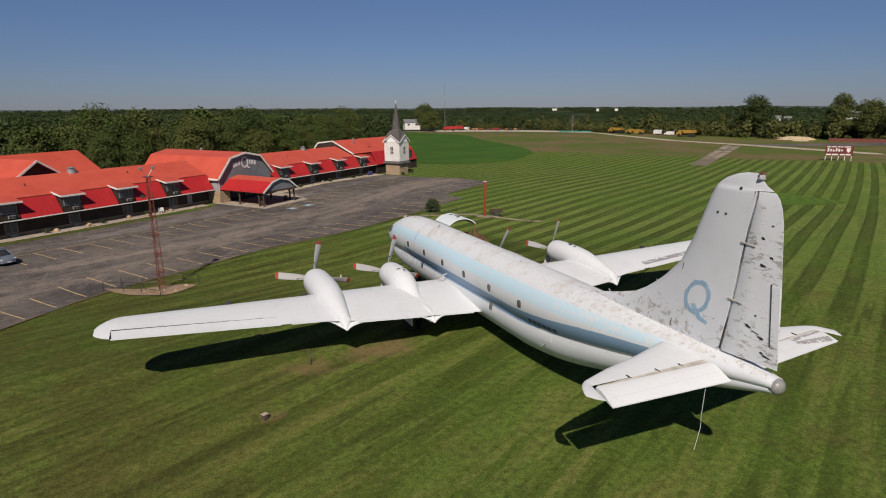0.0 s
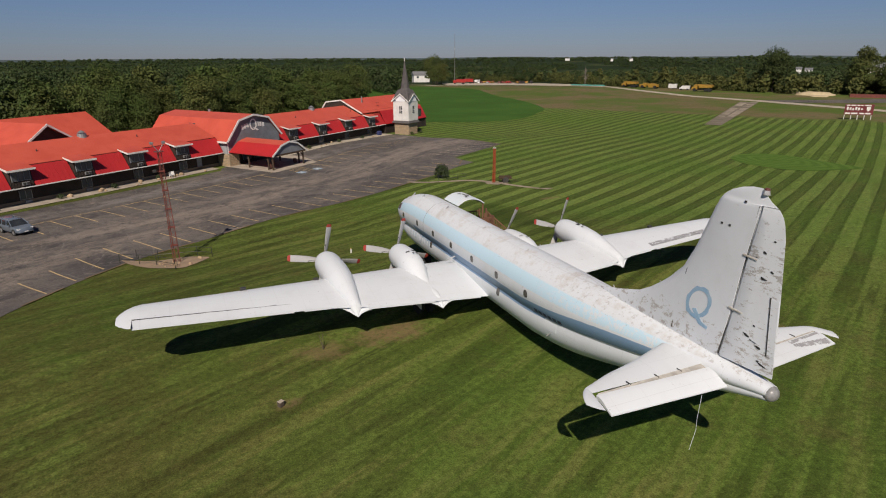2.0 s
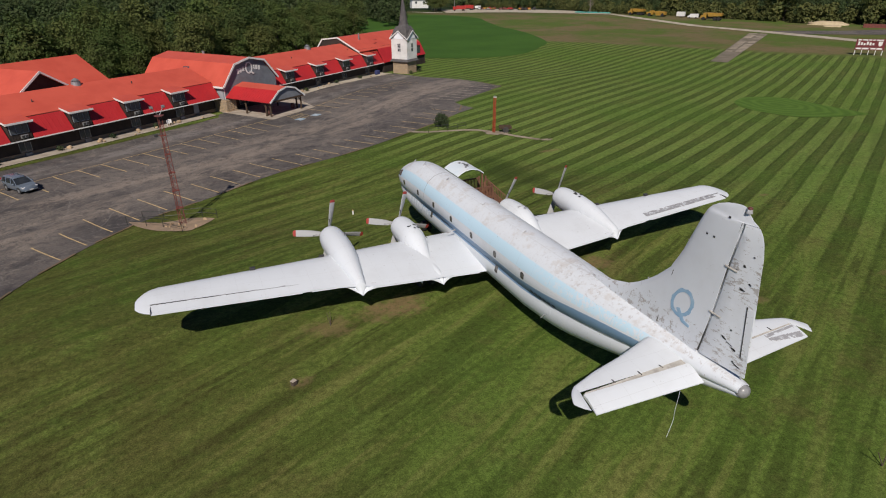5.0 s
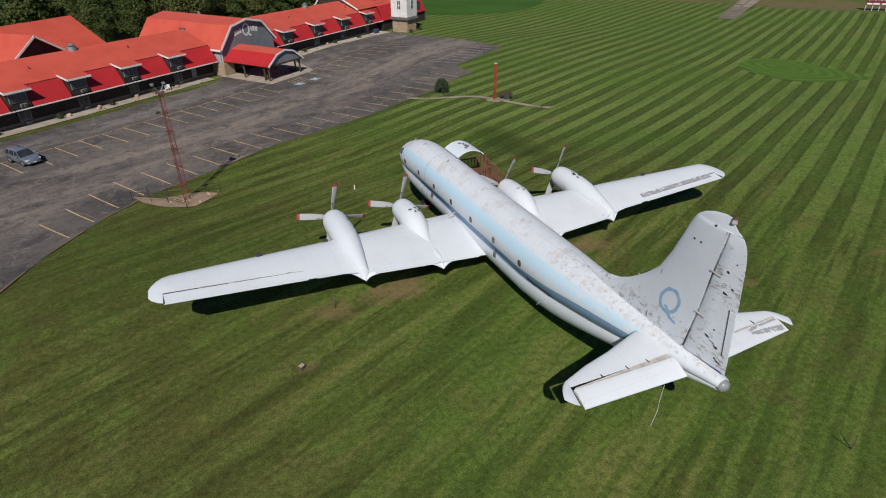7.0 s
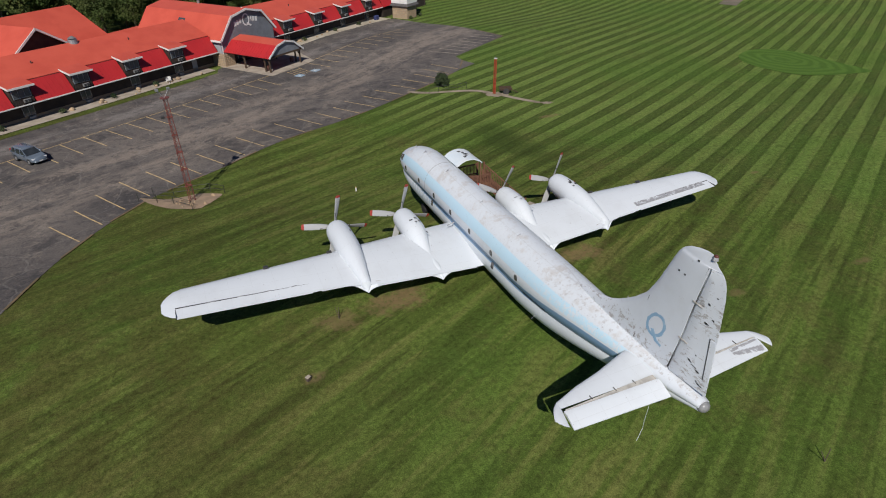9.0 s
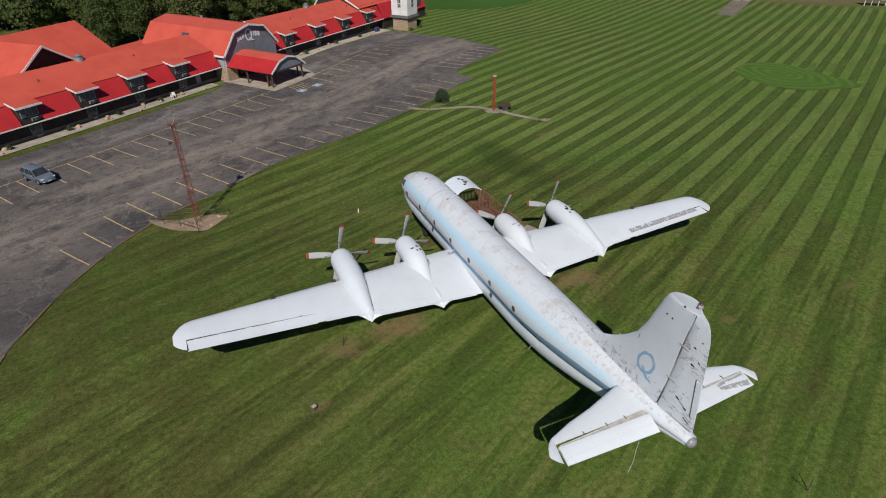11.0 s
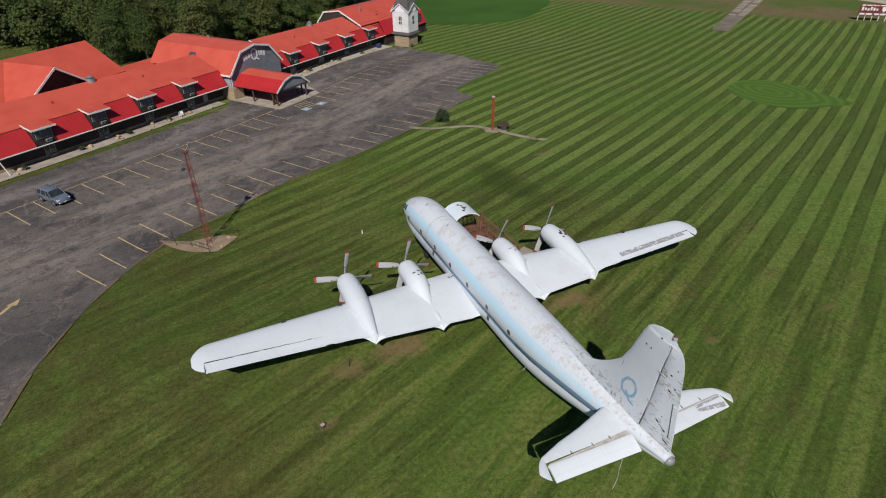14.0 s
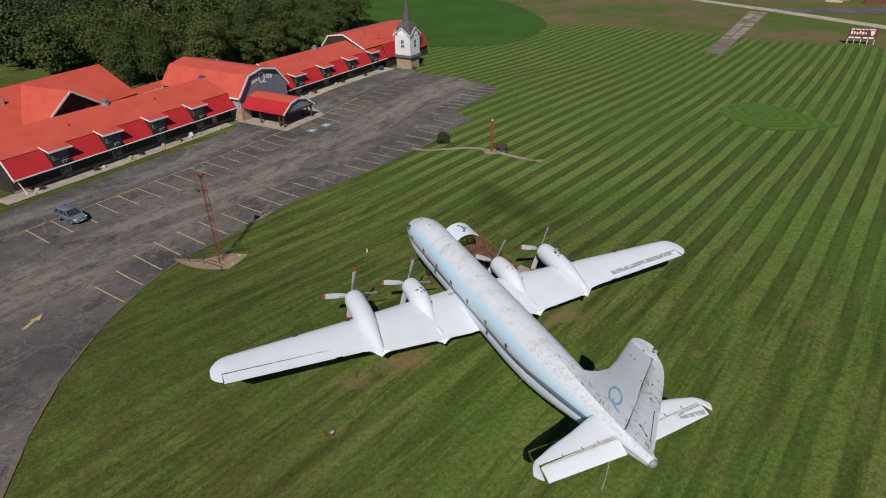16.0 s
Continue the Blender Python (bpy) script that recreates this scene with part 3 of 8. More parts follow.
ups = [0.0, 0.015, 0.05, 0.11, 0.19, 0.27, 0.34, 0.3999, 0.4001, 0.43, 0.48, 0.53, 0.59, 0.66, 0.73, 0.80, 0.87, 0.93, 0.97, 0.992, 1.0]
stations = [16.85, 16.8, 16.72, 16.6, 16.45, 16.25, 16.0, 15.6, 15.2, 14.8, 14.3, 13.8, 13.2, 12.5, 11.8, 11, 10, 9, 8, 6.5, 5, 3, 1, -1, -3, -4.5, -5.5, -6.5, -7.5, -8.5, -9.5, -10.5, -11.5, -12.5, -13.5, -14.5, -15.3, -16.1, -16.7, -17.1, -17.4, -17.6, -17.75, -17.87, -17.95]
bm = bmesh.new()
layer = bm.verts.layers.float.new("around")
rings = []
for y in stations:
    rings.append([body_point(y, a, -1) for a in ups] + [body_point(y, a, 1) for a in ups[-2:0:-1]])
loft(bm, rings)
bm.verts.ensure_lookup_table()
around = ups + ups[-2:0:-1]
for i, v in enumerate(bm.verts):
    v[layer] = around[i % len(around)]
bmesh.ops.recalc_face_normals(bm, faces=bm.faces)
fuselage = part("fuselage", bm, SKIN_BODY, plane, "two-lobed white body with pale and mid blue bands and a peeling crown", 40)


def patch(y0, y1, a0, a1, side, lift=0.012, ny=4, na=4, corner=0.0):
    """A plate that hugs the body between two stations and two heights."""
    bm = bmesh.new()
    grid = []
    for i in range(ny + 1):
        y = y0 + (y1 - y0) * i / ny
        cut = corner if i in (0, ny) else 0
        row = [body_point(y, a0 + cut + (a1 - a0 - 2 * cut) * k / na, side, lift) for k in range(na + 1)]
        grid.append(row)
    vs = [[bm.verts.new(p) for p in r] for r in grid]
    for i in range(ny):
        for k in range(na):
            f = (vs[i][k], vs[i + 1][k], vs[i + 1][k + 1], vs[i][k + 1])
            bm.faces.new(f if side > 0 else f[::-1])
    bmesh.ops.recalc_face_normals(bm, faces=bm.faces)
    out = bmesh.ops.extrude_face_region(bm, geom=bm.faces[:])
    for v in [g for g in out["geom"] if isinstance(g, bmesh.types.BMVert)]:
        v.co.x -= side * 0.01
    bmesh.ops.recalc_face_normals(bm, faces=bm.faces)
    return bm


for side in (-1, 1):
    for y in (10.3, 7.3, 4.3, 1.25, -1.85, -4.95):
        if side > 0 and y > 8:
            continue
        w = part("window", patch(y - 0.17, y + 0.17, 0.572, 0.665, side, 0.014, 4, 4, 0.018), DARK, fuselage)
        part("pane", patch(y - 0.13, y + 0.13, 0.582, 0.655, side, 0.02, 4, 4, 0.014), PANE_DARK, w)
    part("window", patch(13.05, 13.5, 0.575, 0.665, side, 0.016, 4, 4, 0.02), PANE_DARK, fuselage, "round cockpit side window")
    for y in (8.35, -1.6):
        part("window", patch(y - 0.17, y + 0.17, 0.30, 0.40, side, 0.016, 3, 3, 0.01), PANE_DARK, fuselage)
    # cockpit glazing round the nose
    for y0, y1 in ((14.35, 14.85), (14.92, 15.35), (15.42, 15.78), (15.84, 16.12)):
        part("windscreen_pane", patch(y0, y1, 0.70 + 0.01 * (y1 - 14), 0.845, side, 0.015, 3, 3, 0.01), PANE_DARK, fuselage)
    for y0, y1 in ((15.0, 15.4), (15.5, 15.85)):
        part("windscreen_pane", patch(y0, y1, 0.54, 0.655, side, 0.015, 3, 3, 0.01), PANE_DARK, fuselage)
# ghosted lettering on the lower bow: bars and a ring
for k, (y0, y1) in enumerate(((12.5, 12.15), (12.0, 11.65), (11.5, 11.15), (9.85, 9.62), (9.5, 9.1), (8.95, 8.62))):
    part("lettering", patch(y0, y1, 0.285, 0.385, -1, 0.012, 3, 3), LETTER_PALE, fuselage, "ghosted blue-grey lettering")
bm = bmesh.new()
n = 20
inner, outer = [], []
for i in range(n):
    t = 6.28318 * i / n
    inner.append(body_point(10.5 + 0.30 * math.cos(t), 0.345 + 0.062 * math.sin(t), -1, 0.012))
    outer.append(body_point(10.5 + 0.46 * math.cos(t), 0.345 + 0.092 * math.sin(t), -1, 0.012))
loft(bm, [inner, outer], False, False)
part("emblem", bm, LETTER_PALE, fuselage, "ghosted ring emblem")
for k in range(6):
    part("registration", patch(-5.6 - 0.4 * k, -5.88 - 0.4 * k, 0.43, 0.485, -1, 0.012, 2, 3), LETTER_DARK, fuselage, "dark blue registration marks")
part("hatch", patch(-7.4, -6.4, 0.27, 0.42, -1, 0.01, 5, 5, 0.01), SKIN, fuselage, "closed white crew hatch")
bm = bmesh.new()
rod(bm, body_point(4.0, 0.46, -1), (-2.0, 4.05, 2.75), 0.05, 0.03)
part("drain_mast", bm, BARE_METAL, fuselage)
bm = bmesh.new()
rod(bm, body_point(-6.9, 0.24, -1, -0.05), (-1.72, -7.15, 2.15), 0.03, 0.02)
part("drain_mast", bm, BARE_METAL, fuselage)
bm = bmesh.new()
bmesh.ops.create_uvsphere(bm, u_segments=14, v_segments=10, radius=0.24)
bmesh.ops.transform(bm, matrix=Matrix.Translation((0, -17.95, 4.64)) @ Matrix.Diagonal((1.28, 1.08, 1.18, 1)), verts=bm.verts)
part("tail_lamp", bm, mottled("dull_grey_glazing", (0.28, 0.28, 0.28), (0.2, 0.2, 0.2), 4.0, 0.35), fuselage, "dull glazed tail cap", 60)
for y, s in ((11.9, 0.06), (7.6, 0.05), (2.0, 0.04), (-3.0, 0.04), (14.0, 0.06)):
    bm = bmesh.new()
    rod(bm, body_point(y, 0.985, -1, -0.02), body_point(y - 0.1, 0.995, -1, s * 3), s, s * 0.6)
    part("antenna_base", bm, BARE_METAL, fuselage)


# wing
def foil(chord, thick, n=9):
    """Outline of a wing section from trailing edge over the top to the nose and back, as (chord place, height)."""
    xs = [0.5 * (1 + math.cos(math.pi * i / n)) for i in range(n + 1)]
    yt = lambda c: 5 * thick * (0.2969 * math.sqrt(c) - 0.126 * c - 0.3516 * c**2 + 0.2843 * c**3 - 0.1015 * c**4)
    return [(c * chord, 1.15 * yt(c) * chord) for c in xs] + [(c * chord, -0.85 * yt(c) * chord) for c in xs[-2:0:-1]]


def wing_line(s):
    """Leading edge, trailing edge, height and thickness of the wing at s metres from the centre line."""
    le = 5.45 - 0.141 * (s - 2.0)
    te = -0.30 + 0.60 * float(ease(8.6, 10.4, s)) - 0.016 * max(0.0, s - 10)
    return le, te, 1.66 + 0.080 * (s - 1.5), 0.150 - 0.0022 * s


def wing_ring(s, side, y_cut=None, aft=False, squeeze=1.0, fwd=0.0):
    le, te, z, th = wing_line(min(s, 20.5))
    le, te = le - fwd, te + fwd * 0.9
    chord = le - te
    pts = []
    for c, hh in foil(chord, th * squeeze):
        y = le - c
        zz = z + hh + 0.30 * (y - te) / 6.0
        pts.append((side * s, y, zz))
    return pts


for side in (-1, 1):
    AIL0, AIL1 = 12.95, 20.7 if side < 0 else 20.35
    bm = bmesh.new()
    spans = [(s, 1.0, 0.0) for s in (0.6, 1.5, 2.5, 4.3, 6, 8, 9.5, 11.3, 11.7, 12.1, 12.5, 14, 16, 18, 19.5, 20.3)] + [(20.7, 0.9, 0.10), (21.0, 0.74, 0.30), (21.30, 0.5, 0.66), (21.46, 0.2, 1.0)]
    loft(bm, [wing_ring(s, side, squeeze=q, fwd=f) for s, q, f in spans])
    bmesh.ops.recalc_face_normals(bm, faces=bm.faces)
    wing = part("wing", bm, SKIN, plane, "long tapered white wing", 35)
    # aileron and flap plates lie on the trailing part, with an open joint round them
    def plate(s0, s1, c0, name, mat, drop=0.0, label="", lift=0.015):
        bm = bmesh.new()
        n = 8
        topv, lowv = [], []
        for i in range(n + 1):
            s = s0 + (s1 - s0) * i / n
            le, te, z, th = wing_line(s)
            yh = te + c0
            zt = lambda y: z + 0.30 * (y - te) / 6.0 + np.interp(y, [te, yh], [0.0, 0.155 * c0]) * 0.62 + lift
            topv.append([(side * s, yh, zt(yh) - drop), (side * s, te - 0.03, zt(te) - drop), (side * s, te - 0.03, zt(te) - drop - 0.05), (side * s, yh, zt(yh) - drop - 0.10)])
        loft(bm, topv)
        bmesh.ops.recalc_face_normals(bm, faces=bm.faces)
        return part(name, bm, mat, wing, label)
    ail = plate(AIL0, AIL1, 0.80, "aileron", SKIN, 0.0, "white aileron with flaking hinge line")
    bm = bmesh.new()
    for s0, s1 in ((AIL0, AIL1),):
        rows = []
        for i in range(13):
            s = s0 + (s1 - s0) * i / 12
            le, te, z, th = wing_line(s)
            y = te + 0.84
            zz = z + 0.30 * (y - te) / 6.0 + 0.115
            rows.append([(side * s, y + 0.02, zz), (side * s, y - 0.05, zz + 0.004), (side * s, y - 0.05, zz - 0.03), (side * s, y + 0.02, zz - 0.03)])
        loft(bm, rows)
        bmesh.ops.recalc_face_normals(bm, faces=bm.faces)
    part("hinge_gap", bm, DARK, wing)
    bm = bmesh.new()
    le, te, z, th = wing_line(AIL1)
    box(bm, side * AIL1 - 0.012, side * AIL1 + 0.012, te - 0.04, te + 0.85, z - 0.02, z + 0.12)
    part("aileron_end_gap", bm, DARK, wing)
    for s in (14.0, 15.6, 17.2, 18.8):
        le, te, z, th = wing_line(s)
        bm = boxed(side * s - 0.25, side * s + 0.25, te + 0.79, te + 0.86, z + 0.14, z + 0.17)
        part("hinge_cover", bm, BARE_METAL, wing)
    if side > 0:
        # flaked strip on the starboard aileron
        for i in range(11):
            s = 13.2 + 0.62 * i
            le, te, z, th = wing_line(s)
            w = 0.622
            bm = bmesh.new()
            slab(bm, [(s - w / 2, te + 0.40, z + 0.115), (s + w / 2, te + 0.40, z + 0.155), (s + w / 2 - 0.04, te + 0.90, z + 0.20), (s - w / 2 + 0.04, te + 0.90, z + 0.165)], 0.01)
            part("bare_patch", bm, FLAKED, ail)
    for s0, s1 in ((1.75, 4.0), (4.85, 8.9), (10.15, 12.4)):
        flap = plate(s0, s1, 1.05, "flap", SKIN, 0.0, "", 0.012)
        bm = bmesh.new()
        rows = []
        for i in range(7):
            s = s0 + (s1 - s0) * i / 6
            le, te, z, th = wing_line(s)
            zz = z + 0.02 + 0.0385 + 0.016
            rows.append([(side * s, te + 0.415, zz + 0.002), (side * s, te + 0.385, zz), (side * s, te + 0.385, zz - 0.02), (side * s, te + 0.415, zz - 0.02)])
        loft(bm, rows)
        bmesh.ops.recalc_face_normals(bm, faces=bm.faces)
        part("flap_seam", bm, TAUPE, flap)
    for s, y in ((15.2, 3.4), (10.9, 3.4)):
        le, te, z, th = wing_line(s)
        bm = boxed(side * s - 0.16, side * s + 0.16, le - 0.28, le - 0.08, z + 0.32, z + 0.47)
        part("leading_edge_light", bm, DARK, wing)


# engines
def nacelle_at(x0, big, zc, tail_z, tail_y):
    s = abs(x0)
    le, te, wz, th = wing_line(s)
    st = [(7.05, zc, 0.60), (7.0, zc, 0.70), (6.8, zc, 0.79), (6.2, zc, 0.86), (5.2, zc, 0.88), (4.2, zc - 0.03, 0.86), (3.2, zc - 0.06, 0.78), (2.2, zc - 0.14, 0.64), (1.2, zc - 0.26, 0.48), (0.5, zc - 0.38, 0.37), (0.0, zc - 0.55, 0.28), (tail_y + 0.12, tail_z + 0.08, 0.10), (tail_y, tail_z, 0.02)]
    if not big:
        st = [(7.05, zc, 0.60), (7.0, zc, 0.69), (6.8, zc, 0.78), (6.2, zc, 0.84), (5.2, zc, 0.86), (4.4, zc - 0.04, 0.82), (3.6, zc - 0.16, 0.68), (2.8, zc - 0.36, 0.48), (2.0, zc - 0.55, 0.34), (1.2, zc - 0.68, 0.30), (0.5, zc - 0.72, 0.27), (0.0, tail_z + 0.20, 0.22), (tail_y, tail_z, 0.02)]
    ys = np.concatenate([[7.05, 7.03, 7.0, 6.92, 6.8, 6.6, 6.3], np.linspace(5.9, tail_y + 0.3, 22), [tail_y + 0.12, tail_y]])
    rings = []
    for y in ys:
        z, r = blend(st, y)
        keel = 1.0 + 0.16 * float(ease(6.9, 5.5, y)) * float(ease(0.0, 2.5, y)) if y < 6.9 else 1.0
        rings.append([(x0 + r * math.cos(t), y, z + r * math.sin(t) * (keel if math.sin(t) < 0 else 1.0)) for t in (6.28318 * i / 24 for i in range(24))])
    bm = bmesh.new()
    # the cowl's lip turns inward to a dark intake
    z, r = blend(st, 7.05)
    rings = [[(x0 + rr * math.cos(t), yy, z + rr * math.sin(t)) for t in (6.28318 * i / 24 for i in range(24))] for yy, rr in ((6.45, 0.50), (6.9, 0.54))] + rings
    loft(bm, rings, False, True)
    bmesh.ops.recalc_face_normals(bm, faces=bm.faces)
    nac = part("engine_nacelle", bm, SKIN, plane, "rounded white engine nacelle running back to a point", 40)
    bm = bmesh.new()
    rod(bm, (x0, 6.4, zc), (x0, 6.5, zc), 0.55, 0.55, 20)
    part("radial_engine", bm, BLACK, nac)
    for i in range(9):
        t = 6.28318 * i / 9
        bm = bmesh.new()
        rod(bm, (x0 + 0.2 * math.cos(t), 6.6, zc + 0.2 * math.sin(t)), (x0 + 0.5 * math.cos(t), 6.55, zc + 0.5 * math.sin(t)), 0.09, 0.08, 6)
        part("cylinder", bm, DARK, nac)
    # fillets that draw the trailing edge out to the nacelle's point
    for sd in (-1, 1):
        bm = bmesh.new()
        out = 1.15 if big else 0.95
        rows = []
        for t in np.linspace(0, 1, 7):
            s_ = abs(x0 + sd * out * (1 - t))
            l2, t2, z2, th2 = wing_line(s_)
            yy = t2 - (t2 - tail_y) * t**2.2
            zz = z2 + 0.02 - (z2 + 0.02 - tail_z) * t**1.8
            xx = x0 + sd * out * (1 - t)
            rows.append([(xx, t2 + 0.55, z2 + 0.10), (xx, yy, zz), (xx, yy, zz - 0.05), (xx, t2 + 0.55, z2 - 0.06)])
        loft(bm, rows)
        bmesh.ops.recalc_face_normals(bm, faces=bm.faces)
        part("tail_fillet", bm, SKIN, nac, "", 40)
    return nac


def cowl_scars(nac, x0, zc, spots, mat):
    for y, t, w, l in spots:
        t = radians(t)
        bm = bmesh.new()
        r = 0.885 if y > 4 else 0.80
        z, rr = zc - (0.0 if y > 4.2 else 0.10), r
        q = []
        for dy, dt in ((-l, -w), (l, -w), (l, w), (-l, w)):
            q.append((x0 + (rr + 0.012) * math.cos(t + dt), y + dy, z + (rr + 0.012) * math.sin(t + dt)))
        slab(bm, q, 0.02)
        part("paint_scar", bm, mat, nac)


def propeller(x0, zc, turn):
    prop = new("propeller")
    prop.parent = plane
    prop.matrix_basis = pose(x0, 7.42, zc, 0, turn, 0)
    bm = bmesh.new()
    st = [(-0.42, 0.30), (-0.1, 0.27), (0.12, 0.22), (0.3, 0.14), (0.38, 0.03)]
    loft(bm, [[(r * math.cos(t), y, r * math.sin(t)) for t in (6.28318 * i / 16 for i in range(16))] for y, r in st])
    bmesh.ops.recalc_face_normals(bm, faces=bm.faces)
    part("hub", bm, DARK, prop, "", 50)
    bm = bmesh.new()
    rings = []
    for r, w, twist, th in ((0.18, 0.09, 60, 0.09), (0.45, 0.12, 55, 0.08), (0.75, 0.19, 46, 0.06), (1.2, 0.22, 37, 0.045), (1.7, 0.225, 30, 0.032), (2.2, 0.22, 25, 0.022), (2.40, 0.20, 23, 0.016), (2.48, 0.14, 23, 0.01)):
        a = radians(twist)
        rings.append([(w * c * math.cos(a) - th * s * math.sin(a), w * c * math.sin(a) + th * s * math.cos(a), r) for c, s in ((math.cos(6.28318 * i / 10), math.sin(6.28318 * i / 10)) for i in range(10))])
    loft(bm, rings)
    bmesh.ops.recalc_face_normals(bm, faces=bm.faces)
    me = finish(bm, "blade", BLADE, 50)
    bm = bmesh.new()
    for i, (r0, r1) in enumerate(((0.5, 1.1),)):
        rings = []
        for r, w, twist in ((r0, 0.125, 54), (r1, 0.215, 38.5)):
            a = radians(twist)
            rings.append([(w * 1.03 * c * math.cos(a) - o * math.sin(a), w * 1.03 * c * math.sin(a) + o * math.cos(a), r) for c, o in ((-1.0, 0.0), (-0.6, 0.062), (0.0, 0.078), (0.0, 0.06), (-0.6, -0.055))])
        loft(bm, rings)
    bmesh.ops.recalc_face_normals(bm, faces=bm.faces)
    boot = finish(bm, "de_icing_boot", BLACK)
    for k in range(4):
        b = part("blade", me, None, prop, "grey metal blade with a red tip")
        b.matrix_basis = pose(0, 0, 0, 0, 90 * k, 0)
        part("de_icing_boot", boot, None, b, "black rubber boot")
    return prop


ENGINES = ((-9.55, True, 2.76, 1.86, -0.25, 11), (-4.42, False, 2.60, 1.56, -0.55, 15), (4.42, False, 2.58, 1.56, -0.55, 27), (9.5, True, 2.74, 1.86, -0.25, 17))
for x0, big, zc, tz, ty, turn in ENGINES:
    nac = nacelle_at(x0, big, zc, tz, ty)
    propeller(x0, zc, turn)
    if big and x0 < 0:
        cowl_scars(nac, x0, zc, ((3.75, 84, 0.09, 0.12), (5.2, 52, 0.05, 0.05), (5.9, 30, 0.02, 0.2)), DARK)
    elif big:
        cowl_scars(nac, x0, zc, ((4.9, 95, 0.12, 0.16), (4.6, 75, 0.10, 0.10), (4.85, 60, 0.06, 0.18), (4.3, 100, 0.05, 0.10), (3.4, 60, 0.05, 0.06), (4.2, 82, 0.09, 0.12), (3.9, 98, 0.07, 0.14), (4.0, 68, 0.06, 0.08), (5.2, 84, 0.05, 0.2)), DARK)
    else:
        cowl_scars(nac, x0, zc - 0.02, ((5.0, 70, 0.13, 0.07), (4.8, 100, 0.14, 0.06), (4.6, 62, 0.07, 0.12), (4.4, 84, 0.06, 0.07), (3.2, 55, 0.09, 0.08)), DARK if x0 < 0 else BARE_METAL)

# fin and rudder
FIN_LE = [(5.25, -8.6), (5.5, -9.6), (5.75, -10.5), (6.05, -11.4), (6.5, -12.1), (7.1, -12.82), (7.65, -13.38), (8.1, -13.68), (9.05, -14.08), (9.6, -14.28), (10.2, -14.46), (10.65, -14.64), (11.0, -14.82), (11.3, -15.18), (11.46, -15.6), (11.54, -16.0)]
HINGE = [(4.9, -15.75), (7.12, -16.03), (9.19, -16.22), (11.2, -16.43), (11.52, -16.44)]
RUD_TE = [(4.95, -17.90), (5.4, -17.86), (6.7, -17.76), (8.2, -17.61), (9.3, -17.48), (10.2, -17.36), (10.6, -17.24), (10.85, -17.10), (10.97, -16.98)]
CAP_TE = [(10.99, -16.95), (11.13, -16.70), (11.3, -16.52), (11.45, -16.40), (11.54, -16.30)]


bm = bmesh.new()
rings = []
for z in (5.0, 5.27, 5.43, 5.67, 6.05, 6.4, 6.8, 7.2, 7.9, 8.9, 9.9, 10.5, 10.85, 10.975, 10.99, 11.13, 11.3, 11.45, 11.53):
    le = float(blend(FIN_LE, max(z, 5.25))[0])
    hg = float(blend(HINGE if z < 10.98 else CAP_TE, z)[0])
    t = (0.26 - 0.022 * (z - 5)) * (1.0 if z < 10.8 else math.sqrt(max(0.04, (11.56 - z) / 0.76)))
    pts = [(t * w, le + (hg - le) * c, z) for c, w in ((0, 0.0), (0.03, 0.28), (0.1, 0.5), (0.25, 0.78), (0.5, 1.0), (0.75, 1.0 if z < 10.98 else 0.62), (1.0, 0.9 if z < 10.98 else 0.10))]
    rings.append(pts + [(-x, y, zz) for x, y, zz in pts[:0:-1]])
loft(bm, rings)
bmesh.ops.recalc_face_normals(bm, faces=bm.faces)
fin = part("fin", bm, FIN_PAINT, plane, "tall rounded white tail fin with a dorsal sweep and peeling paint", 35)
bm = bmesh.new()
rings = []
for z in (5.16, 6.0, 7.0, 8.0, 9.0, 10.0, 10.5, 10.75, 10.9, 10.955):
    hg, te = float(blend(HINGE, z)[0]) - 0.06, float(blend(RUD_TE, z)[0])
    t = (0.235 - 0.020 * (z - 5))
    pts = [(t * w, hg + (te - hg) * c, z) for c, w in ((0, 0.75), (0.06, 0.95), (0.4, 0.6), (1.0, 0.06))]
    rings.append(pts + [(-x, y, zz) for x, y, zz in pts[::-1]])
loft(bm, rings)
bmesh.ops.recalc_face_normals(bm, faces=bm.faces)
rudder = part("rudder", bm, RUDDER_PAINT, fin, "white rudder with torn, stained skin", 35)


def on_fin(y, z, side=-1, lift=0.01):
    """A point on the port face of fin or rudder."""
    hg = float(blend(HINGE, z)[0])
    le = float(blend(FIN_LE, z)[0])
    if y > hg:
        c = (y - le) / (hg - le)
        w = np.interp(c, (0, 0.03, 0.1, 0.25, 0.5, 0.75, 1.0), (0, 0.28, 0.5, 0.78, 1.0, 1.0, 0.9)) * (0.26 - 0.022 * (z - 5))
    else:
        te = float(blend(RUD_TE, z)[0])
        c = (y - hg + 0.06) / (te - hg + 0.06)
        w = np.interp(c, (0, 0.06, 0.4, 1.0), (0.75, 0.95, 0.6, 0.06)) * (0.235 - 0.020 * (z - 5))
    return (side * (w + lift), y, z)


def fin_plate(quad, lift=0.012, deep=0.02):
    bm = bmesh.new()
    loft(bm, [[on_fin(y, z, -1, lift) for y, z in quad], [on_fin(y, z, -1, lift - deep) for y, z in quad]])
    bmesh.ops.recalc_face_normals(bm, faces=bm.faces)
    return bm


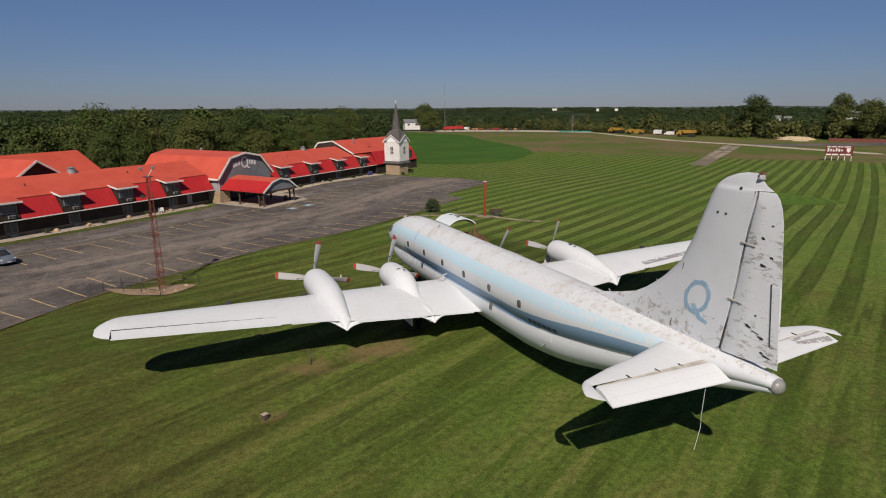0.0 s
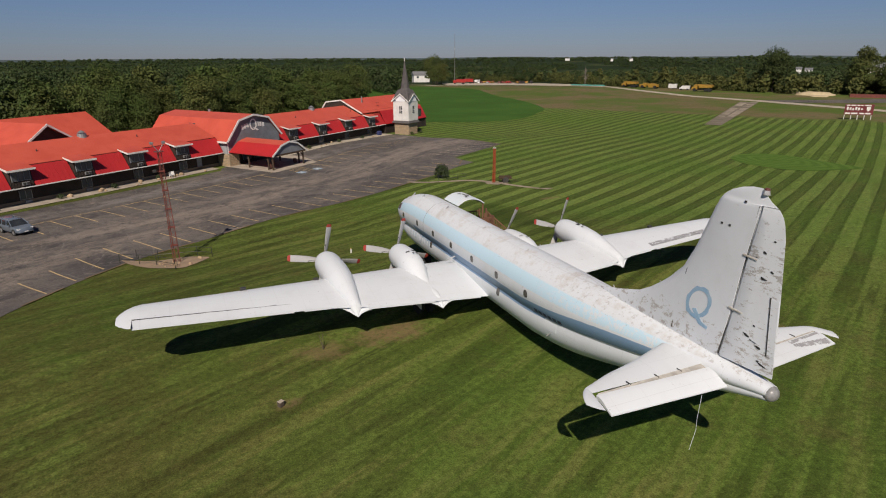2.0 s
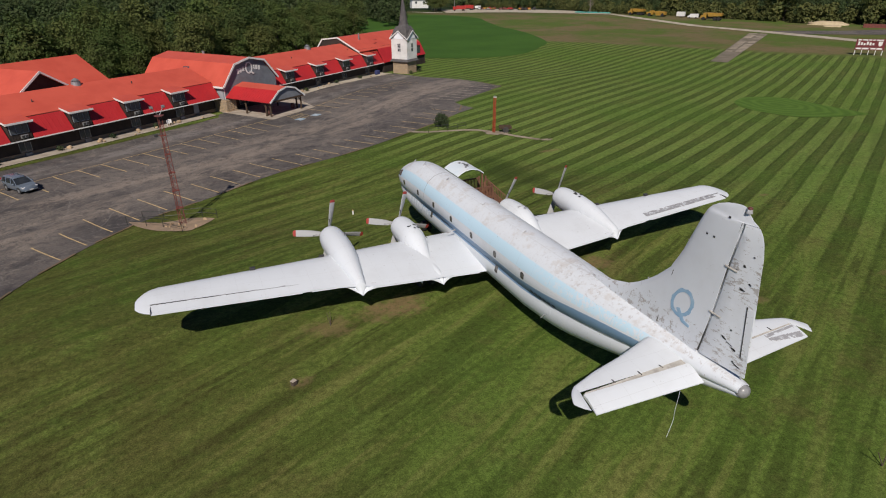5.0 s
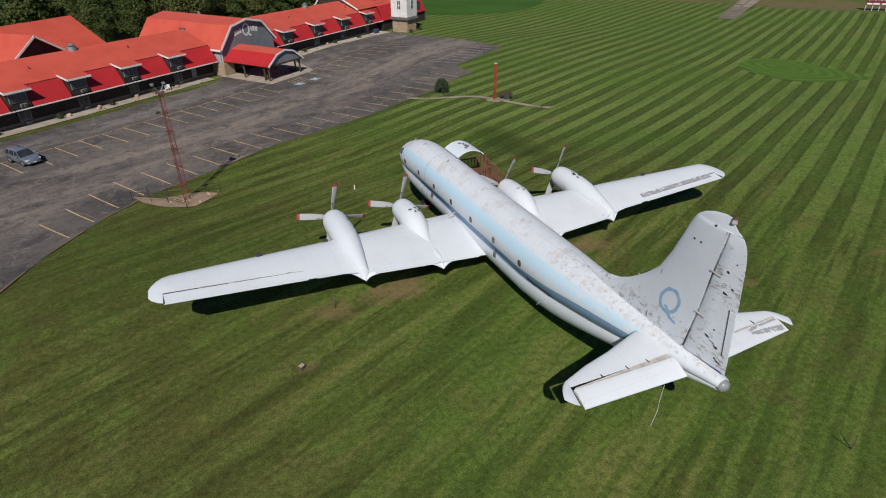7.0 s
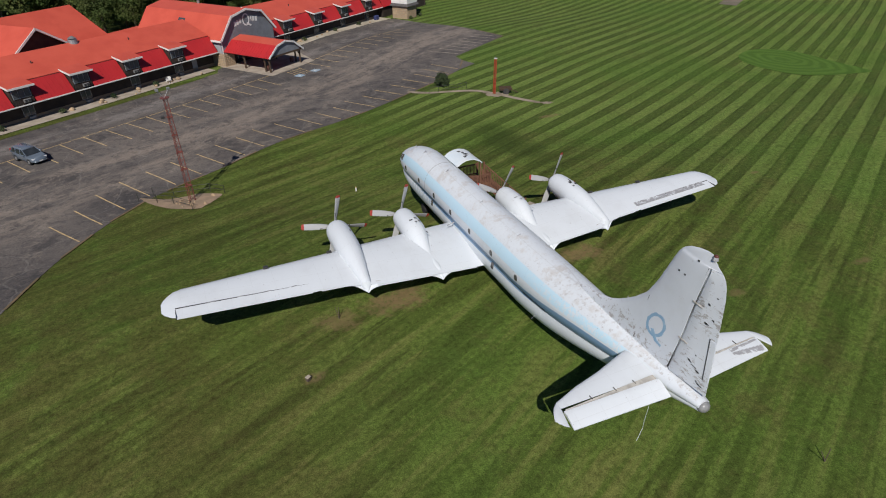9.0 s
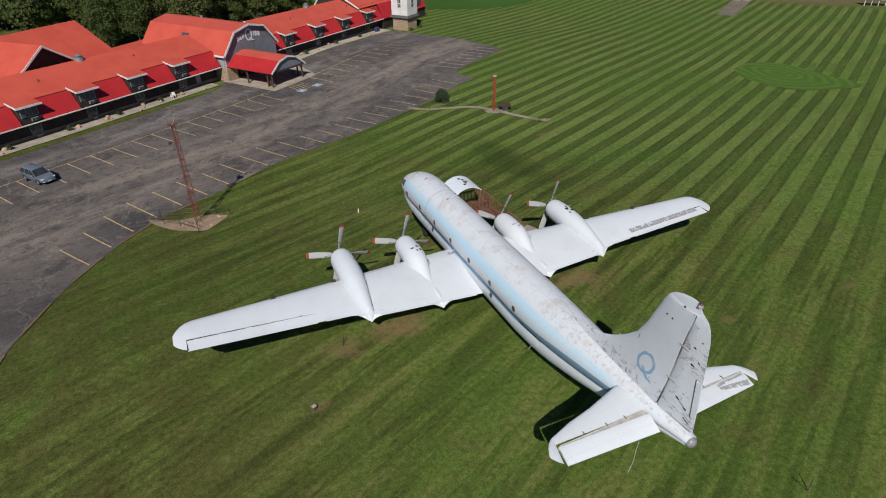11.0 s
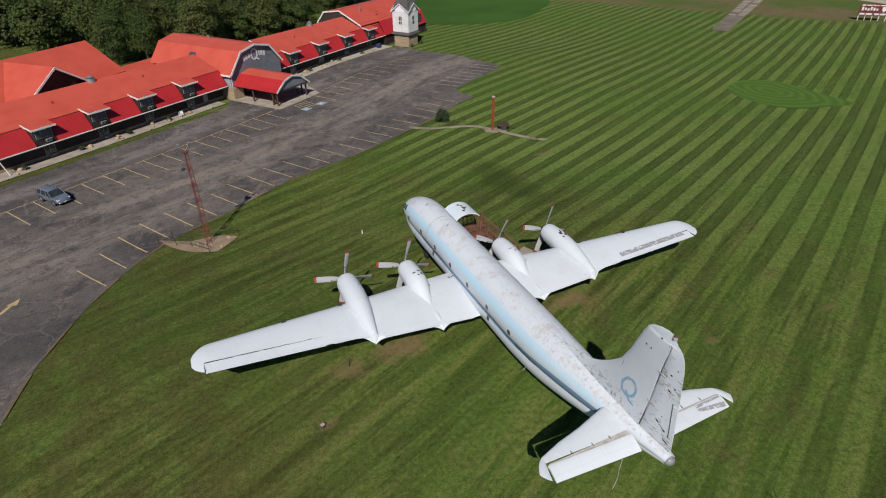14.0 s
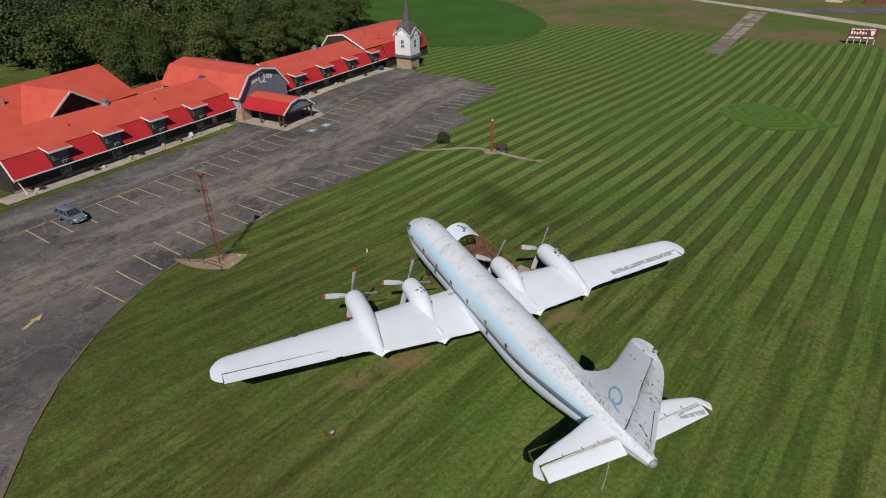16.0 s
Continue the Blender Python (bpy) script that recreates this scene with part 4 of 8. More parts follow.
bm = bmesh.new()
inner, outer = [], []
for i in range(40):
    t = 6.28318 * i / 40
    wob = 1 + 0.03 * math.sin(7 * t + 1) + 0.02 * math.sin(13 * t)
    inner.append(on_fin(-14.66 + 0.40 * math.cos(t) - 0.10 * math.sin(t), 6.80 + 0.50 * math.sin(t), -1, 0.012))
    outer.append(on_fin(-14.66 + 0.56 * wob * math.cos(t) - 0.12 * math.sin(t), 6.80 + 0.67 * wob * math.sin(t), -1, 0.012))
loft(bm, [inner, outer], False, False)
part("ring_emblem", bm, LETTER_BLUE, fin, "faded blue brushed ring emblem with a tail stroke")
part("ring_emblem", fin_plate([(-14.42, 6.46), (-14.60, 6.54), (-14.92, 6.12), (-15.22, 6.02), (-15.2, 5.90), (-14.8, 5.98)]), LETTER_BLUE, fin)
part("seam", fin_plate([(-13.80, 7.9), (-13.83, 7.9), (-13.60, 5.3), (-13.57, 5.3)]), DARK, fin)
for z in (9.2, 7.15):
    hg = float(blend(HINGE, z)[0])
    part("hinge_bracket", fin_plate([(hg + 0.08, z + 0.03), (hg - 0.42, z - 0.04), (hg - 0.42, z - 0.08), (hg + 0.06, z - 0.03)], 0.05, 0.04), TAUPE, rudder)
part("hinge_gap", fin_plate([(-16.36, 10.95), (-16.42, 10.95), (-15.84, 5.2), (-15.78, 5.2)], 0.0, 0.01), DARK, fin)
part("trim_tab", fin_plate([(-17.34, 7.95), (-17.62, 7.95), (-17.82, 5.9), (-17.56, 5.9)], 0.02), RUDDER_PAINT, rudder)
part("tab_gap", fin_plate([(-17.31, 8.0), (-17.345, 8.0), (-17.57, 5.9), (-17.535, 5.9)], 0.024), DARK, rudder)
tear = random.Random(12)
for y, z, w, l in ((-16.85, 9.45, 0.08, 0.05), (-17.2, 8.85, 0.07, 0.045), (-16.95, 8.55, 0.13, 0.05), (-16.75, 6.36, 0.16, 0.05), (-17.22, 6.08, 0.12, 0.05), (-17.0, 6.22, 0.16, 0.012), (-17.45, 5.5, 0.18, 0.035), (-17.3, 5.58, 0.06, 0.05), (-16.95, 6.8, 0.05, 0.04), (-17.1, 9.9, 0.04, 0.03), (-16.6, 9.22, 0.04, 0.02)):
    q = []
    for k in range(9):
        t = 6.28318 * k / 9
        r = tear.uniform(0.55, 1.15)
        q.append((y + w * r * math.cos(t), z + l * r * math.sin(t) + 0.25 * w * math.cos(t)))
    part("torn_hole", fin_plate(q, 0.014), BLACK, rudder)
for y, z in ((-15.05, 10.05), (-15.4, 10.05), (-15.85, 11.0)):
    part("fin_fitting", fin_plate([(y + 0.04, z + 0.035), (y - 0.04, z + 0.035), (y - 0.04, z - 0.035), (y + 0.04, z - 0.035)], 0.014), DARK, fin)
bm = bmesh.new()
rod(bm, (0, -16.45, 11.35), (0, -16.45, 11.50), 0.12, 0.09, 14)
beacon = part("beacon_base", bm, FLAKED, fin)
bm = bmesh.new()
loft(bm, [[(r * math.cos(6.28318 * i / 14), -16.45 + r * math.sin(6.28318 * i / 14), z) for i in range(14)] for z, r in ((11.50, 0.09), (11.53, 0.095), (11.57, 0.07), (11.58, 0.03))])
part("beacon", bm, RED_LENS, fin, "red beacon lamp", 50)
for y, z in ((-14.3, 9.3), (-12.6, 6.75), (-9.9, 5.55)):
    bm = bmesh.new()
    rod(bm, (0, y - 0.1, z - 0.08), (0, y + 0.14, z + 0.12), 0.03, 0.02)
    part("aerial_stub", bm, BARE_METAL, fin)

# tailplane
TAIL_LE = [(0.3, -13.55), (3.16, -14.50), (5.32, -15.08), (6.1, -15.42)]
for side in (-1, 1):
    def tail_ring(s, q=1.0, fwd=0.0, aft=-15.66 if side < 0 else -15.80):
        le = float(blend(TAIL_LE, min(s, 6.1))[0]) - fwd
        te = aft if s < 5.85 else -16.72 + fwd * 0.8
        z = 4.72 + 0.03 * s
        return [(side * s * (1.01 if side < 0 else 0.95), le - c, z + hh) for c, hh in foil(le - te, 0.11 * q)]
    KS, DROOP = (1.01, 0.26) if side < 0 else (0.95, 0.13)
    bm = bmesh.new()
    loft(bm, [tail_ring(s) for s in (0.25, 1.5, 3.0, 4.5, 5.8)])
    bmesh.ops.recalc_face_normals(bm, faces=bm.faces)
    stab = part("tailplane", bm, SKIN, plane, "white horizontal tailplane with drooping elevator", 35)
    bm = bmesh.new()
    loft(bm, [tail_ring(s, q, f) for s, q, f in ((5.805, 1, 0), (6.05, 0.9, 0.08), (6.22, 0.7, 0.28), (6.36, 0.4, 0.55), (6.42, 0.15, 0.7))])
    bmesh.ops.recalc_face_normals(bm, faces=bm.faces)
    part("tailplane_tip", bm, SKIN if side < 0 else SKIN, stab, "", 35)
    bm = bmesh.new()
    rings = []
    for s in (0.72, 3.0, 5.80 * KS):
        z = 4.72 + 0.03 * s
        y0, y1 = -15.93 + 0.012 * s, -16.84 + 0.03 * s
        rings.append([(side * s, y0, z + 0.05), (side * s, y0 - 0.25, z + 0.03), (side * s, y1, z - DROOP), (side * s, y1, z - DROOP - 0.04), (side * s, y0 - 0.2, z - 0.10), (side * s, y0, z - 0.08)])
    loft(bm, rings)
    bmesh.ops.recalc_face_normals(bm, faces=bm.faces)
    elev = part("elevator", bm, SKIN, stab, "drooping white elevator with dirty hinge line", 30)
    bm = bmesh.new()
    loft(bm, [[(side * s, ya, z + 0.012), (side * s, yb, z - 0.03), (side * s, yb, z - 0.12), (side * s, ya, z - 0.12)] for s, ya, yb, z in ((0.8, -15.64 if side < 0 else -15.80, -15.95, 4.79), (5.7 * KS, -15.80, -15.88, 4.93))])
    bmesh.ops.recalc_face_normals(bm, faces=bm.faces)
    part("elevator_hinge", bm, TAUPE, stab)
    for s in (1.9, 3.0, 4.3):
        z = 4.72 + 0.03 * s
        part("hinge_bracket", boxed(side * s - 0.015, side * s + 0.015, -15.78, -15.55, z + 0.03, z + 0.06), DARK, stab)
    if side > 0:
        for i in range(8):
            s = 3.65 + 0.22 * i
            bm = bmesh.new()
            z = 4.72 + 0.03 * s
            y0, y1 = -15.93 + 0.012 * s, -16.84 + 0.03 * s
            top = lambda y: z + 0.03 - (DROOP + 0.03) * max(0.0, (y0 - 0.25 - y) / (y0 - 0.25 - y1)) + 0.018
            y2 = -16.34 - 0.04 * i
            slab(bm, [(s, y0 - 0.05, z + 0.062), (s + 0.222, y0 - 0.05, z + 0.068), (s + 0.222, y2, top(y2) + 0.006), (s, y2, top(y2))], 0.012)
            part("bare_patch", bm, FLAKED, elev)
bm = bmesh.new()
rod(bm, (-1.95, -16.8, 4.45), (-2.0, -16.8, 3.5), 0.008)
rod(bm, (-2.0, -16.8, 3.5), (-1.94, -16.78, 3.0), 0.008)
rod(bm, (-1.94, -16.78, 3.0), (-2.15, -16.8, 2.2), 0.008)
part("hanging_cable", bm, SKIN, plane, "loose white cable hanging from the tailplane")

# undercarriage
for x0 in (-4.42, 4.42):
    leg = new("main_gear")
    leg.parent = plane
    bm = bmesh.new()
    rod(bm, (x0, 2.6, 2.3), (x0, 2.5, 0.65), 0.13, 0.11, 10)
    rod(bm, (x0, 1.2, 2.1), (x0, 2.45, 0.95), 0.06, 0.06, 8)
    rod(bm, (x0 - 0.5, 2.5, 0.68), (x0 + 0.5, 2.5, 0.68), 0.07, 0.07, 8)
    part("strut", bm, DARK, leg)
    for dx in (-0.38, 0.38):
        bm = bmesh.new()
        gz = h(x0 + dx, 2.5)
        loft(bm, [[(x0 + dx + w, 2.5 + r * math.cos(t), gz + 0.70 + r * math.sin(t)) for t in (6.28318 * i / 22 for i in range(22))] for w, r in ((-0.2, 0.45), (-0.19, 0.62), (-0.1, 0.70), (0.1, 0.70), (0.19, 0.62), (0.2, 0.45))])
        bmesh.ops.recalc_face_normals(bm, faces=bm.faces)
        part("tyre", bm, TIRE, leg, "", 40)
    for dx in (-0.62, 0.62):
        part("gear_door", boxed(x0 + dx - 0.02, x0 + dx + 0.02, 1.4, 3.6, 0.75, 1.75), SKIN, leg)
leg = new("nose_gear")
leg.parent = plane
bm = bmesh.new()
gz = h(0, 12.6)
rod(bm, (0, 12.6, 1.3), (0, 12.6, gz + 0.5), 0.11, 0.09, 10)
part("strut", bm, DARK, leg)
for dx in (-0.24, 0.24):
    bm = bmesh.new()
    loft(bm, [[(dx + w, 12.6 + r * math.cos(t), gz + 0.46 + r * math.sin(t)) for t in (6.28318 * i / 18 for i in range(18))] for w, r in ((-0.13, 0.28), (-0.11, 0.42), (0, 0.46), (0.11, 0.42), (0.13, 0.28))])
    bmesh.ops.recalc_face_normals(bm, faces=bm.faces)
    part("tyre", bm, TIRE, leg, "", 40)

# cargo door, swung up over the boarding deck
DOOR0, DOOR1 = 8.2, 10.6
bm = bmesh.new()
cx, cz, R = 1.93, 3.99, 1.68
ringso = []
for i in range(13):
    t = radians(132.5 - 85.0 * i / 12)
    (ox, oz), (ix, iz) = ((cx + r * math.cos(t), cz + r * math.sin(t)) for r in (R, R - 0.07))
    ringso.append([(ox, DOOR0, oz), (ox, DOOR1, oz), (ix, DOOR1, iz), (ix, DOOR0, iz)])
loft(bm, ringso)
bmesh.ops.recalc_face_normals(bm, faces=bm.faces)
door = part("cargo_door", bm, mottled("pale_blue_door_paint", (0.66, 0.74, 0.79), (0.76, 0.78, 0.79), 0.8, 0.45), plane, "pale blue curved cargo door swung up", 40)
for i in range(9):
    y = DOOR0 + 0.12 + 0.26 * i
    bm = bmesh.new()
    loft(bm, [[(r[3][0], y, r[3][2]), (r[3][0], y + 0.05, r[3][2]), (r[3][0], y + 0.05, r[3][2] - 0.06), (r[3][0], y, r[3][2] - 0.06)] for r in ringso])
    part("rib", bm, DARK, door)
for k, (y, i) in enumerate(((8.75, 5), (9.0, 6), (9.3, 6), (9.3, 7), (9.65, 6), (9.9, 5))):
    bm = bmesh.new()
    a, b = ringso[i], ringso[i + 1]
    slab(bm, [(a[0][0], y, a[0][2] + 0.01), (b[0][0], y, b[0][2] + 0.01), (b[0][0], y + 0.2, b[0][2] + 0.01), (a[0][0], y + 0.26, a[0][2] + 0.01)], 0.012)
    part("paint_scar", bm, DARK, door)
part("door_opening", patch(8.3, 10.5, 0.47, 0.90, 1, 0.016, 8, 8), BLACK, plane, "dark open cargo doorway")

# ---- motel materials ----
def metal_roof(name, a, b):
    """Red painted sheet metal with standing seams along the slope, drawn by the seams' own geometry; here only fading and dirt."""
    m = Mat(name, a, 0.5, 0, 0.4)
    n = m.noise(0.35, 5, 0.6)
    f = m.noise(6, 3, 0.6)
    c = m.mix(m.step(n, 0.35, 0.7), a, b)
    c = m.mix(m.math("MULTIPLY", f, 0.18), c, (0.30, 0.05, 0.03))
    m.colour(c)
    m.bump(m.noise(1.2, 3), 0.1, 0.01)
    return m


ROOF = metal_roof("orange_red_shingle_roof", (0.565, 0.097, 0.060), (0.50, 0.078, 0.048))
MANSARD = metal_roof("deep_red_metal_roof", (0.45, 0.021, 0.026), (0.38, 0.018, 0.023))
WHITE = mottled("white_trim_paint", (0.78, 0.77, 0.74), (0.66, 0.65, 0.62), 0.8, 0.6)
DARK_WOOD = mottled("dark_brown_boards", (0.030, 0.022, 0.018), (0.050, 0.036, 0.028), 0.8, 0.8, fine=9)
GREY_SHINGLE = mottled("slate_grey_shingles", (0.21, 0.225, 0.25), (0.165, 0.178, 0.195), 0.7, 0.85, fine=5, bump=0.5, dist=0.02)
GREY_SIDING = mottled("pale_grey_siding", (0.34, 0.35, 0.37), (0.28, 0.29, 0.31), 0.7, 0.8)
STONE = mottled("tan_fieldstone", (0.50, 0.36, 0.22), (0.38, 0.27, 0.17), 1.2, 0.9, fine=6, bump=0.6, dist=0.03, vary=0.45)
MORTAR = mottled("grey_mortar", (0.36, 0.29, 0.21), (0.30, 0.24, 0.18), 3.0, 0.95)
GLASS = mottled("room_window_glass", (0.05, 0.065, 0.075), (0.09, 0.10, 0.11), 0.5, 0.08, spec=0.7)
METAL_GREY = mottled("galvanised_metal", (0.36, 0.36, 0.36), (0.26, 0.26, 0.26), 1.5, 0.45, metal=0.5)
BROWN_DOOR = mottled("grey_door_paint", (0.28, 0.30, 0.32), (0.24, 0.25, 0.27), 1.0, 0.6)
LOG = mottled("dark_log_post", (0.055, 0.035, 0.022), (0.08, 0.05, 0.03), 2.0, 0.85)
RED_TRIM = mottled("dark_red_trim", (0.32, 0.03, 0.025), (0.26, 0.025, 0.022), 1.0, 0.6)


def building(name, label):
    ob = thing(name, label, "motel building", (ORIGIN.x, ORIGIN.y, FLOOR), (0, 0, ANGLE))
    return ob


# heights below are over the motel's ground floor; local x runs along the front, y into the building
EAVE, EAVE_Y, MTOP, MTOP_Y, RIDGE, RIDGE_Y, WALL_Y, BACK_Y = 2.55, 0.7, 5.35, 2.5, 7.6, 8.3, 2.4, 14.0


def wing_block(name, x0, x1, dormers, label, lower):
    w = building(name, label)
    part("wall", boxed(x0 + 0.2, x1, WALL_Y, BACK_Y, 0, MTOP - 0.1), DARK_WOOD, w, "dark brown boarded wall")
    # mansard skirt, cut round each dormer
    spans, last = [], x0
    for d in dormers:
        spans.append((last, d - 1.55))
        last = d + 1.55
    spans.append((last, x1))
    for a, b in spans:
        bm = bmesh.new()
        slab(bm, [(a, EAVE_Y, EAVE), (b, EAVE_Y, EAVE), (b, MTOP_Y, MTOP), (a, MTOP_Y, MTOP)], 0.12)
        skirt = part("mansard_roof", bm, MANSARD, w, "deep red sheet metal skirt")
        n = max(1, int((b - a) / 0.62))
        for i in range(1, n):
            x = a + (b - a) * i / n
            bm = bmesh.new()
            slab(bm, [(x - 0.025, EAVE_Y - 0.01, EAVE + 0.045), (x + 0.025, EAVE_Y - 0.01, EAVE + 0.045), (x + 0.025, MTOP_Y, MTOP + 0.035), (x - 0.025, MTOP_Y, MTOP + 0.035)], 0.05)
            part("seam", bm, MANSARD, skirt)
    bm = bmesh.new()
    slab(bm, [(x0 - 0.05, MTOP_Y - 0.12, MTOP - 0.02), (x1, MTOP_Y - 0.12, MTOP - 0.02), (x1, RIDGE_Y, RIDGE), (x0 - 0.05, RIDGE_Y, RIDGE)], 0.14)
    part("roof", bm, ROOF, w, "orange-red roof slope")
    bm = bmesh.new()
    slab(bm, [(x0 - 0.05, RIDGE_Y, RIDGE), (x1, RIDGE_Y, RIDGE), (x1, BACK_Y + 0.5, MTOP - 0.1), (x0 - 0.05, BACK_Y + 0.5, MTOP - 0.1)], 0.14)
    part("roof", bm, ROOF, w, "orange-red roof slope")
    # gable ends
    bm = bmesh.new()
    prism(bm, [(EAVE_Y + 0.15, EAVE), (MTOP_Y + 0.1, MTOP - 0.12), (RIDGE_Y, RIDGE - 0.2), (BACK_Y, MTOP - 0.3), (BACK_Y, EAVE), (WALL_Y, EAVE)], "x", x0 + 0.1, x0 + 0.3)
    part("gable_wall", bm, DARK_WOOD, w)
    part("soffit", boxed(x0, x1, EAVE_Y, WALL_Y, EAVE - 0.1, EAVE - 0.02), DARK_WOOD, w)
    part("gutter", boxed(x0 - 0.05, x1, EAVE_Y - 0.12, EAVE_Y, EAVE - 0.06, EAVE + 0.08), WHITE, w, "white gutter")
    for a, b in (((EAVE_Y, EAVE), (MTOP_Y, MTOP)), ((MTOP_Y, MTOP), (RIDGE_Y, RIDGE))):
        bm = bmesh.new()
        slab(bm, [(x0 - 0.12, a[0], a[1] + 0.04), (x0 + 0.02, a[0], a[1] + 0.04), (x0 + 0.02, b[0], b[1] + 0.04), (x0 - 0.12, b[0], b[1] + 0.04)], 0.22)
        part("verge_board", bm, WHITE, w)
    part("plinth", boxed(x0 + 0.15, x1, WALL_Y - 0.06, WALL_Y - 0.003, 0, 0.55), STONE, w, "low tan stone plinth")
    for d in dormers:
        dm = part("dormer", boxed(d - 1.38, d + 1.38, EAVE_Y + 0.35, MTOP_Y + 1.6, EAVE - 0.35, MTOP - 0.12), DARK_WOOD, w, "dark boarded dormer with a bay window")
        for i in range(9):
            x = d - 1.38 + 2.76 * i / 8
            part("batten", boxed(x - 0.02, x + 0.02, EAVE_Y + 0.31, EAVE_Y + 0.347, EAVE - 0.35, EAVE + 0.85), DARK_WOOD, dm)
        bm = bmesh.new()
        slab(bm, [(d - 1.72, EAVE_Y - 0.25, MTOP - 0.22), (d + 1.72, EAVE_Y - 0.25, MTOP - 0.22), (d + 1.72, MTOP_Y + 0.9, MTOP + 0.33), (d - 1.72, MTOP_Y + 0.9, MTOP + 0.33)], 0.10)
        part("dormer_roof", bm, ROOF, dm, "orange-red dormer roof")
        part("fascia", boxed(d - 1.78, d + 1.78, EAVE_Y - 0.33, EAVE_Y - 0.253, MTOP - 0.46, MTOP - 0.2), WHITE, dm, "white fascia board")
        bm = bmesh.new()
        slab(bm, [(d - 1.80, EAVE_Y - 0.33, MTOP - 0.21), (d - 1.723, EAVE_Y - 0.33, MTOP - 0.21), (d - 1.723, MTOP_Y + 0.3, MTOP + 0.23), (d - 1.80, MTOP_Y + 0.3, MTOP + 0.23)], 0.24)
        part("fascia", bm, WHITE, dm)
        fr = part("window_frame", boxed(d - 1.2, d + 1.2, EAVE_Y + 0.28, EAVE_Y + 0.345, EAVE + 0.95, EAVE + 2.2), BROWN_DOOR, dm)
        for k in range(3):
            x = d - 1.13 + 0.77 * k
            part("pane", boxed(x, x + 0.71, EAVE_Y + 0.255, EAVE_Y + 0.277, EAVE + 1.02, EAVE + 2.13), GLASS, fr)
        ac = part("air_conditioner", boxed(d - 0.05, d + 0.85, EAVE_Y + 0.05, EAVE_Y + 0.34, EAVE + 0.28, EAVE + 0.72, bevel=0.02), METAL_GREY, dm, "pale grey air conditioner")
        part("grille", boxed(d + 0.0, d + 0.34, EAVE_Y + 0.03, EAVE_Y + 0.048, EAVE + 0.33, EAVE + 0.67), DARK, ac)
        part("grille", boxed(d + 0.46, d + 0.80, EAVE_Y + 0.03, EAVE_Y + 0.048, EAVE + 0.33, EAVE + 0.67), DARK, ac)
        if lower:
            low = part("window", boxed(d - 0.1, d + 1.5, WALL_Y - 0.07, WALL_Y - 0.003, 0.62, 2.15), METAL_GREY, w, "sliding ground-floor window")
            for k in range(2):
                part("pane", boxed(d - 0.03 + 0.76 * k, d + 0.66 + 0.76 * k, WALL_Y - 0.10, WALL_Y - 0.073, 0.69, 2.08), GLASS, low)
            part("air_conditioner", boxed(d + 0.35, d + 1.25, WALL_Y - 0.35, WALL_Y - 0.003, 0.08, 0.5, bevel=0.02), METAL_GREY, w, "grey air conditioner")
    return w


west = wing_block("motel_wing", -39.5, 1.4, [-32.3, -23.8, -15.4, -6.9], "long two-storey motel wing, orange-red roof over deep red skirt with dormers", True)
east = wing_block("motel_wing", 15.6, 54.0, [20.3, 29.7, 39.1, 48.5], "two-storey motel wing with red roof and dark boarded dormers", True)
# grey entrance door near the barn
part("door", boxed(-3.3, -2.3, WALL_Y - 0.06, WALL_Y - 0.003, 0.05, 2.15), BROWN_DOOR, west, "grey door")
for x in (-39.3,):
    bm = bmesh.new()
    rod(bm, (x, EAVE_Y, EAVE), (x + 0.2, WALL_Y - 0.3, 1.9), 0.07)
    rod(bm, (x + 0.2, EAVE_Y + 0.2, EAVE - 0.05), (x + 0.6, EAVE_Y - 0.5, 0.1), 0.07)
    part("downpipe", bm, WHITE, west)
for x, y, z in ((-19.2, 7.9, 0), (34.5, 8.6, 0)):
    part("roof_vent", rod(bmesh.new(), (x, RIDGE_Y, RIDGE - 0.3), (x, RIDGE_Y, RIDGE + 0.4), 0.75, 0.65, 14), METAL_GREY, west if x < 0 else east, "galvanised roof ventilator")
    part("vent_cap", rod(bmesh.new(), (x, RIDGE_Y, RIDGE + 0.55), (x, RIDGE_Y, RIDGE + 0.85), 0.6, 0.12, 14), METAL_GREY, west if x < 0 else east)
    part("vent_neck", rod(bmesh.new(), (x, RIDGE_Y, RIDGE + 0.4), (x, RIDGE_Y, RIDGE + 0.56), 0.4, 0.4, 12), METAL_GREY, west if x < 0 else east)
for x, y in ((-27.5, 5.5), (-11.5, 6.0), (26.0, 5.5), (45.0, 5.0)):
    z = MTOP + (RIDGE - MTOP) * (y - MTOP_Y) / (RIDGE_Y - MTOP_Y)
    part("pipe", rod(bmesh.new(), (x, y, z - 0.1), (x, y, z + 0.35), 0.08, 0.08, 8), DARK, west if x < 0 else east)

# barn-shaped lobby
barn = building("motel_lobby", "barn-shaped lobby with gambrel red roof and grey shingled front")
BX0, BX1, BC = 1.9, 15.1, 8.5
gam = [(1.45, 4.55), (4.7, 8.25), (8.5, 9.05), (12.3, 8.25), (15.55, 4.55)]
wall = [(BX0, 0), (BX0, 4.75), (4.85, 8.05), (8.5, 8.85), (12.15, 8.05), (BX1, 4.75), (BX1, 0)]
bm = bmesh.new()
prism(bm, [(BX0, 2.3)] + wall[1:6] + [(BX1, 2.3)], "y", 0.0, 0.35)
part("front_wall", bm, GREY_SHINGLE, barn, "slate grey shingled gable")
part("side_wall", boxed(BX0, BX0 + 0.3, 0.352, 22, 2.3, 4.75), GREY_SIDING, barn, "pale grey siding")
part("side_wall", boxed(BX1 - 0.3, BX1, 0.352, 22, 0, 4.75), GREY_SIDING, barn)
